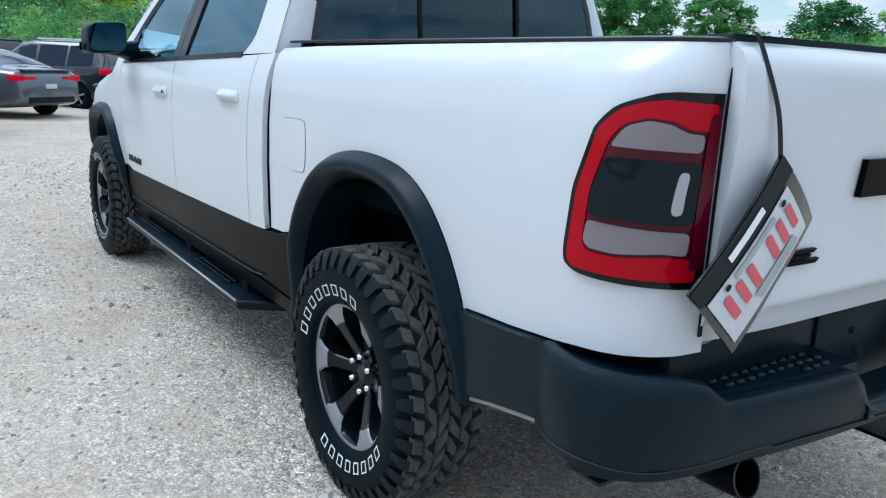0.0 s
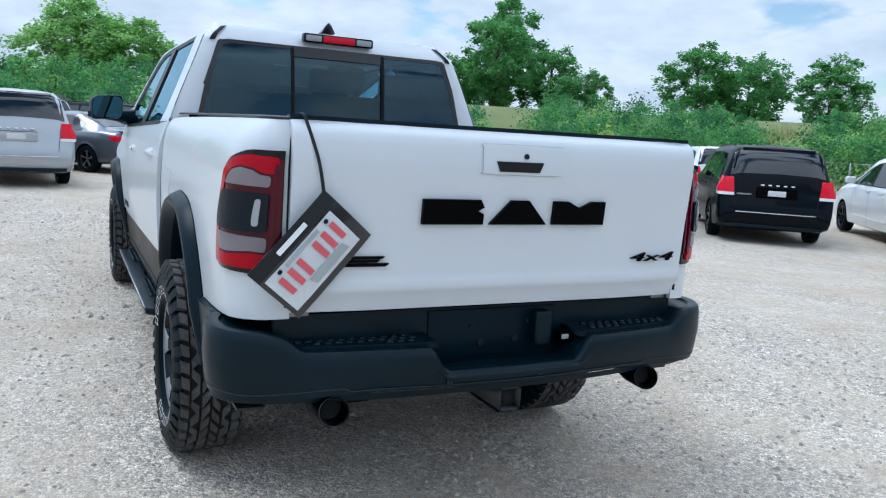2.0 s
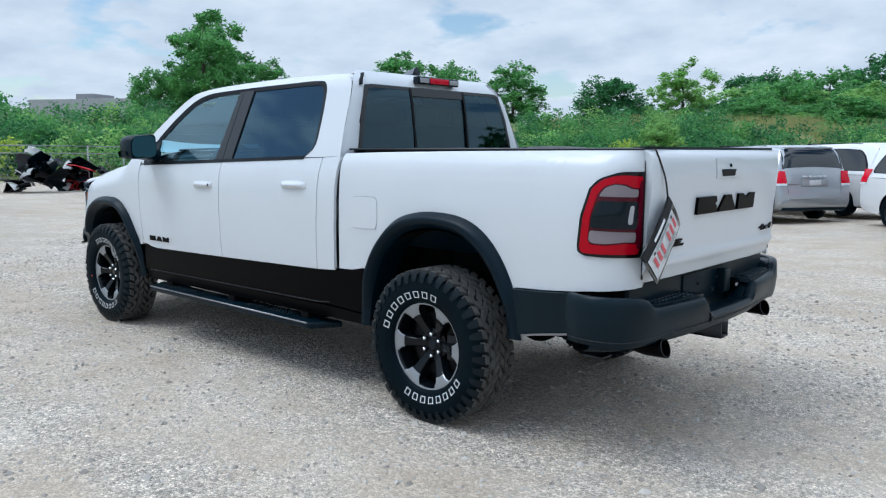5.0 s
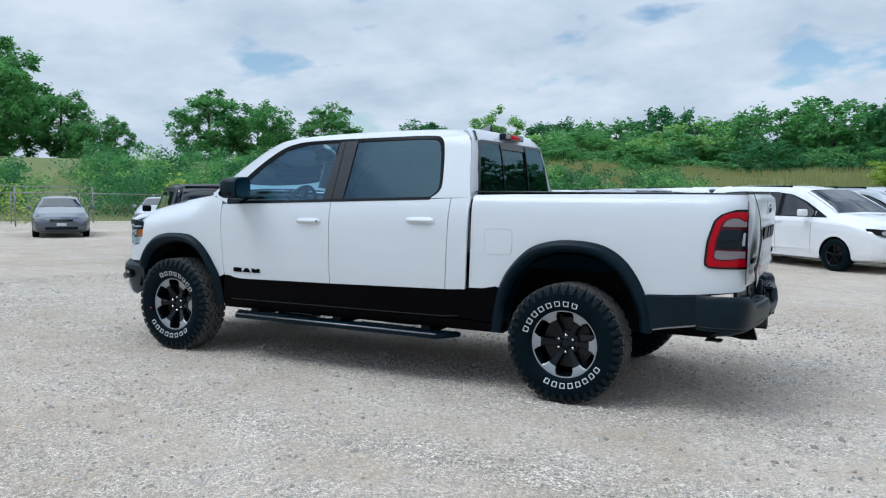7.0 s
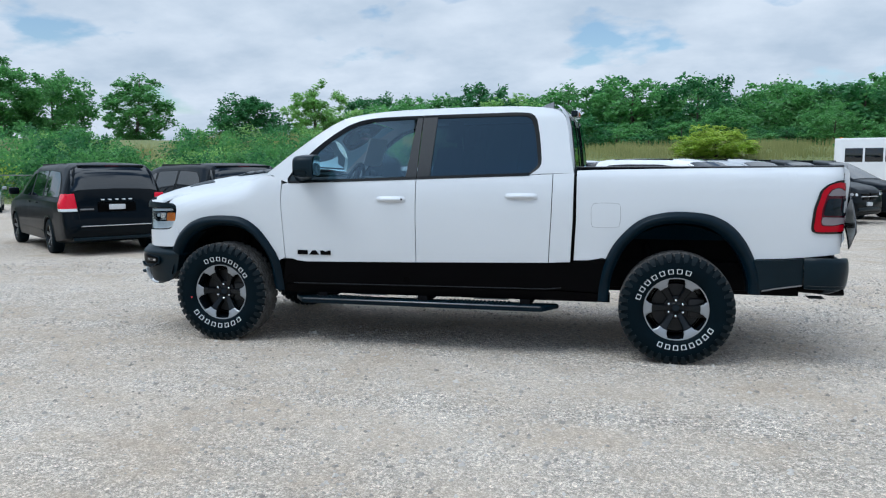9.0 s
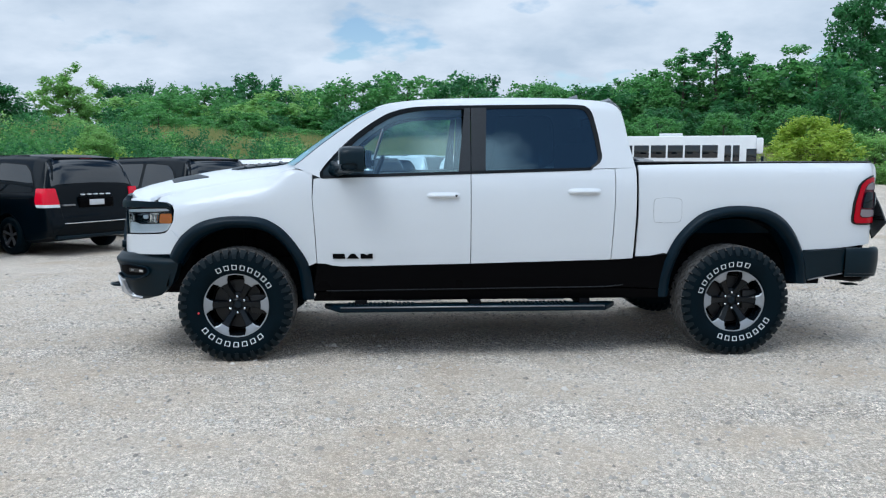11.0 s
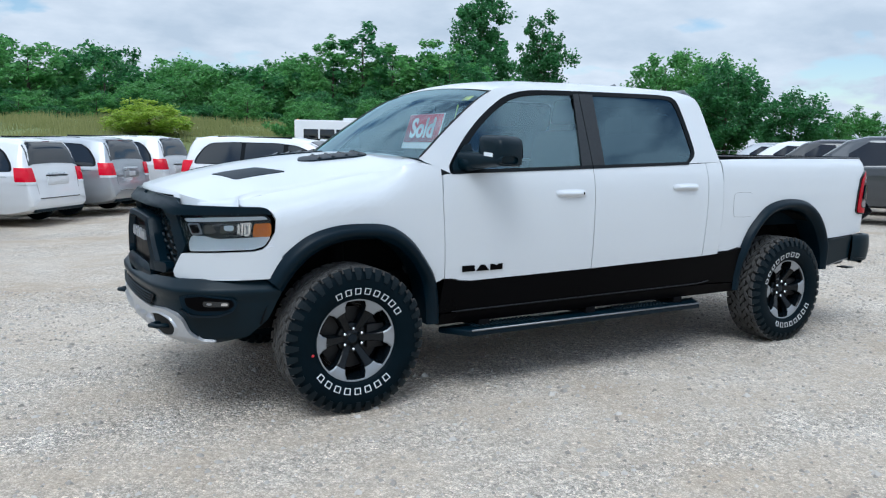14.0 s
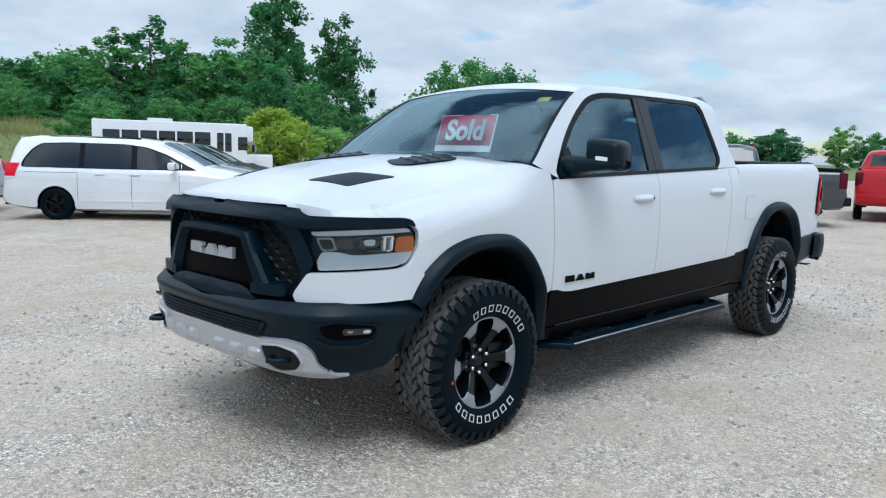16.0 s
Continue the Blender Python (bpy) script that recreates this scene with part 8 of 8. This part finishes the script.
def make_tree(seed, h, w, material, label, m, shape="round", dense=1.0, low=0.22, near=False):
    """A tapered trunk with limbs, and a crown of many small clumps with gaps."""
    rng = random.Random(seed)
    ob = thing("tree", m, label, "tree")
    bm = bmesh.new()
    tr = 0.013 * h + 0.05
    lean = Vector((rng.uniform(-0.04, 0.04), rng.uniform(-0.04, 0.04), 1))
    tube(bm, [lean * (h * t) + Vector((0, 0, -0.4 if t == 0 else 0)) for t in (0, 0.25, 0.5, 0.75, 0.9)], [tr, tr * 0.8, tr * 0.55, tr * 0.3, tr * 0.12], 8)
    verts, faces = [], []
    n = int((62 if near else 36) * dense)
    zc, rz = h * (1 + low) / 2, h * (1 - low) / 2
    for i in range(n):
        b = 1 - 2 * (i + 0.5) / n
        a = i * 2.39996 + rng.uniform(-0.4, 0.4)
        q = math.sqrt(max(0.0, 1 - b * b))
        d = Vector((q * math.cos(a), q * math.sin(a), b))
        r = ((0.40 if near else 0.58) + (0.50 if near else 0.34) * rng.random() ** 0.6) * (1.0 + 0.30 * noise.noise(d * 1.7 + Vector((seed * 3.1, 0, 0))))
        if shape == "tall":
            q2 = 1.0 - 0.28 * b + 0.30 * noise.noise(Vector((0, seed, b * 3)))
        elif shape == "cone":
            q2 = 1.0 if b < 0.2 else 1.0 - 0.35 * b
        else:
            q2 = 1.0 if b > -0.5 else 0.85
        c = Vector((d.x * r * q2 * w * 0.5, d.y * r * q2 * w * 0.5, zc + d.z * r * rz)) + Vector((lean.x, lean.y, 0)) * zc
        rad = w * 0.5 * (rng.uniform(0.23, 0.38) if near else rng.uniform(0.24, 0.38))
        base = lean * (h * max(0.10, min(0.75, c.z / h - 0.22)))
        tube(bm, [base, base.lerp(c, 0.55) + Vector((0, 0, -0.02 * h)), c], [tr * 0.16, tr * 0.08, tr * 0.02], 5)
        for j in range(3):
            o = Vector((rng.gauss(0, 1), rng.gauss(0, 1), rng.gauss(0, 0.9))).normalized() * rad * 0.6
            leaves(verts, faces, c + o, rad * rng.uniform(0.45, 0.75), int((72 if near else 36) * dense), 0.0166 * w + 0.04 if near else 0.021 * w + 0.07, rng, 0.95, 0.3)
    part("trunk", bm, LEAF["bark"], ob, "grey-brown trunk and limbs")
    leaf_object("crown", verts, faces, material, ob)
    return ob


PROTO = {}


def tree_at(x, y, top, width, kind, shape="round", low=0.2, dense=1.0, near=False):
    z = tilt(x, y)
    h = max(2.0, top - z)
    key = (kind, shape, round(width / h, 1) > 0.8, rnd.randint(0, 2), near)
    rz = rnd.uniform(0, 360)
    words = {"dark": "dark green", "mid": "green", "light": "pale green", "lime": "yellow-green"}[kind]
    label = f"{words} leafy tree on the bank beyond the lot" if h > 5 else f"{words} rounded shrub on the grass bank"
    if key not in PROTO:
        H, W = (10.0, 9.5 if key[2] else 5.6)
        ob = make_tree(len(PROTO) * 7 + 3, H, W, LEAF[kind], label, Matrix(), shape, dense, low, near)
        PROTO[key] = (ob, H, W)
        ob.matrix_basis = pose(x, y, z - 0.1, 0, 0, rz) @ Matrix.Diagonal((width / W, width / W, h / H, 1))
        return ob
    ob, H, W = PROTO[key]
    c = copy_thing(ob, Matrix())
    c.matrix_basis = pose(x, y, z - 0.1, 0, 0, rz) @ Matrix.Diagonal((width / W, width / W, h / H, 1))
    return tagged(c, label)


NAMED = [(-70, 0, 11.2, 9.6, "light"), (-67, 3.5, 10.0, 9.4, "mid"), (-68, 8, 7.2, 6.9, "light"), (-78, 14, 9.8, 10.4, "lime"), (-86, 24, 10.7, 5.2, "light"),
         (-94, 57, 22.4, 11.0, "light"), (-87, 60, 15.1, 8.4, "dark"), (-94, 49, 12.6, 8.5, "mid"), (-78, 61, 11.1, 5.4, "light"), (-79, 57, 9.9, 4.9, "light"),
         (-101, 101, 20.9, 13.5, "dark"), (-95, 107, 18.3, 14.5, "mid"), (-79, 107, 17.9, 11.5, "dark"), (-85, 50, 18.4, 9.8, "mid"),
         (-50, 91, 11.8, 11.0, "dark"), (-46, 105, 14.8, 8.8, "light"), (-52, 149, 16.8, 14.5, "dark"), (-43, 188, 19.4, 11.8, "dark"),
         (83, 130, 34.5, 18.0, "dark"), (111, 147, 34.0, 16.0, "dark"), (133, 127, 23.8, 22.0, "mid"), (127, 105, 19.7, 19.5, "dark"), (133, 141, 15.0, 10.8, "mid"),
         (118, 83, 12.5, 14.2, "dark"), (218, 131, 14.1, 17.2, "mid"), (198, 126, 13.6, 9.0, "mid"), (224, 99, 10.4, 13.0, "mid"), (209, 81, 10.9, 19.6, "dark"),
         (224, 69, 12.3, 9.8, "light"), (226, 60, 10.4, 13.3, "mid"), (236, 207, 39.1, 36.0, "mid"), (169, 190, 17.3, 15.4, "mid")]
for x, y, top, w, k in NAMED:
    if x < -60:
        k = {"mid": "light", "dark": "mid"}.get(k, k) if y < 30 else {"light": "mid", "dark": "mid"}.get(k, k)
    ratio = (top - tilt(x, y)) / w
    tree_at(x, y, top, w, k, "tall" if ratio > 1.55 else "cone" if ratio < 0.85 else "round", -0.06 if ratio > 0.85 else -0.15, near=True)
for x, y, top, w, k in ((31, 50.5, 5.2, 7.6, "lime"), (9.3, 72, 5.4, 8.6, "lime"), (-18, 84, 7.2, 8.2, "mid"), (34.5, 48.5, 4.0, 5.0, "light"), (-21, 47, 4.0, 4.2, "light"), (22, 66, 5.5, 6.0, "mid")):
    tree_at(x, y, top, w, k, "cone", 0.02, 1.0, True)

# the wood behind the grass bank: rows of trees along an arc
FRONT = [(-41, 138, 13.8), (-29, 141, 15.5), (-16, 143, 14.5), (-2, 143, 16.3), (13, 143, 16.4), (27, 141, 16.2), (40, 138, 15.0), (-9, 120, 13.3), (1, 120, 13.9), (11, 119, 13.6), (22, 117, 13.6), (28, 116, 12.9), (33, 114, 13.2), (38, 113, 14.5), (43, 111, 17.1), (48, 109, 19.5), (52, 107, 16.8), (56, 105, 17.2), (60, 103, 15.6), (66, 112, 17.5), (72, 118, 16.0), (-24, 139, 14.6), (-35, 137, 13.5)]
for i, (x, y, top) in enumerate(FRONT):
    w = rnd.uniform(11.0, 15.0)
    top += 1.6 if x < 20 else 0.6
    tree_at(x, y, top, w, ("mid", "light", "dark", "light", "mid")[(i * 7) % 5] if x < -14 else ("dark", "mid", "mid")[i % 3], "round", 0.05)
for i in range(30):
    a = -46 + i * 4.2
    tree_at(a + 1.5, 128 + 6 * math.sin(i * 2.1) - abs(a) * 0.10, 11.5 + 1.6 * math.sin(i * 1.3) + (3 if a > 30 else 0), rnd.uniform(12.0, 16.0), ("light", "mid", "mid")[i % 3] if a < -14 else ("mid", "dark", "mid")[i % 3], "round", 0.02)
    tree_at(a - 1.0, 99 + 4 * math.sin(i * 2.9) - abs(a) * 0.10, 6.6 + 1.5 * math.sin(i * 1.9 + 1) + (1.5 if a > 30 else 0), rnd.uniform(6.0, 8.5), ("mid", "light", "mid", "dark")[i % 4] if a < -10 else ("dark", "mid")[i % 2], "round", -0.1)
    tree_at(a, 108 + 8 * math.sin(i * 1.7) - abs(a) * 0.08, 7.5 + 2.5 * math.sin(i * 2.3) + (2 if a > 30 else 0), rnd.uniform(6.5, 9), ("mid", "dark", "light", "mid")[i % 4] if a < -10 else ("dark", "dark", "mid")[i % 3], "cone" if i % 3 == 0 else "round", 0.02)


# shrub thicket along the bank on the far side, as one mass of leaves
def thicket():
    for nm, mt, seed in (("shrub_thicket", "mid", 11), ("shrub_thicket", "dark", 12), ("shrub_thicket", "light", 14), ("shrub_thicket", "lime", 13)):
        rng = random.Random(seed)
        verts, faces = [], []
        count = {"mid": 250, "dark": 190, "light": 70, "lime": 14}[mt]
        for i in range(count):
            k = rng.random() * 4.2
            a = BANK[int(k)]
            b = BANK[int(k) + 1]
            q = k - int(k)
            dx, dy = b[0] - a[0], b[1] - a[1]
            ln = math.hypot(dx, dy)
            o = (4.5 + 17.5 * rng.random() ** 1.5) if mt != "lime" else rng.uniform(0.5, 4.0)
            x, y = a[0] + dx * q - dy / ln * o, a[1] + dy * q + dx / ln * o
            z = tilt(x, y)
            r = rng.uniform(1.2, 2.1)
            top = rng.uniform(1.7, 2.9) if mt != "lime" else rng.uniform(1.4, 2.6)
            for j in range(4):
                leaves(verts, faces, (x + rng.gauss(0, 0.9), y + rng.gauss(0, 0.9), z + top * (j + 0.3) / 4 + 0.1), r * (1.0 - 0.16 * j), 105, 0.113, rng, 0.8, 0.35)
        ob = leaf_object(nm, verts, faces, LEAF[mt])
        tagged(ob, {"mid": "dense green shrubs covering the bank", "dark": "dark green shrubs covering the bank", "light": "pale green shrubs covering the bank", "lime": "yellow-green shrubs along the bank"}[mt], "shrubs", kind="stuff")


thicket()


# tall grass on the banks
def tall_grass():
    rng = random.Random(21)
    verts, faces = [], []
    n = 0
    while n < 40000:
        x, y = rng.uniform(-40, 75), rng.uniform(0, 92)
        e = past_edge(x, y)
        if e < 0.2 or e > 40:
            continue
        z = tilt(x, y)
        h = rng.uniform(0.12, 0.32)
        a = rng.random() * math.pi
        w = 0.05
        dx, dy = math.cos(a) * w, math.sin(a) * w
        l = rng.gauss(0, 0.15)
        k = len(verts)
        verts += [(x - dx, y - dy, z - 0.05), (x + dx, y + dy, z - 0.05), (x + l, y + l * 0.4, z + h)]
        faces.append((k, k + 1, k + 2))
        n += 1
    while n < 54000:
        x, y = rng.uniform(-40, 45), rng.uniform(40, 98)
        e = past_edge(x, y)
        if not 16 < e < 42 or noise.noise(Vector((x * 0.16, y * 0.16, 3))) < -0.05:
            continue
        z, h, l = tilt(x, y), rng.uniform(0.5, 1.15), rng.gauss(0, 0.10)
        k = len(verts)
        verts += [(x - 0.035, y, z - 0.05), (x + 0.035, y, z - 0.05), (x + l, y + l, z + h)]
        faces.append((k, k + 1, k + 2))
        n += 1
    ob = leaf_object("tall_grass", verts, faces, LEAF["grass"])
    tagged(ob, "tall yellow-green meadow grass on the bank", "grass", kind="stuff")


tall_grass()


# loose stones on the lot
def loose_stones():
    rng = random.Random(31)
    base = [(1, 0, 0), (0, 1, 0), (-1, 0, 0), (0, -1, 0), (0, 0, 0.8), (0.6, 0.6, 0.5), (-0.6, 0.55, 0.45)]
    tri = [(0, 5, 4), (5, 1, 4), (1, 6, 4), (6, 2, 4), (2, 3, 4), (3, 0, 4), (0, 1, 5), (1, 2, 6)]
    for nm, cnt, lo, hi in (("loose_gravel", 36000, 0.004, 0.014), ("loose_gravel", 2200, 0.012, 0.026)):
        verts, faces = [], []
        for _ in range(cnt):
            x, y = rng.uniform(-8.5, 8.5), rng.uniform(-7.2, 4.5)
            s = rng.uniform(lo, hi) * (1 + 0.5 * rng.random())
            a = rng.random() * 6.28
            c, d = math.cos(a), math.sin(a)
            k = len(verts)
            z = tilt(x, y) - s * 0.15
            for p in base:
                px, py, pz = p[0] * s * rng.uniform(0.7, 1.2), p[1] * s * rng.uniform(0.6, 1.0), p[2] * s * rng.uniform(0.7, 1.1)
                verts.append((x + px * c - py * d, y + px * d + py * c, z + pz))
            faces += [tuple(k + i for i in f) for f in tri]
        ob = leaf_object(nm, verts, faces, STONE)
        tagged(ob, "loose pale crushed stones scattered over the lot", "gravel", kind="stuff")


def stone_mat():
    m, n, l, p = principled("crushed_stone")
    g = n.new("ShaderNodeNewGeometry")
    r = n.new("ShaderNodeValToRGB")
    e = r.color_ramp.elements
    e[0].position, e[0].color = 0.0, (0.24, 0.215, 0.185, 1)
    e[1].position, e[1].color = 1.0, (0.54, 0.50, 0.45, 1)
    l.new(g.outputs["Random Per Island"], r.inputs[0])
    l.new(r.outputs[0], p.inputs["Base Color"])
    p.inputs["Roughness"].default_value = 0.92
    return m


STONE = stone_mat()
loose_stones()
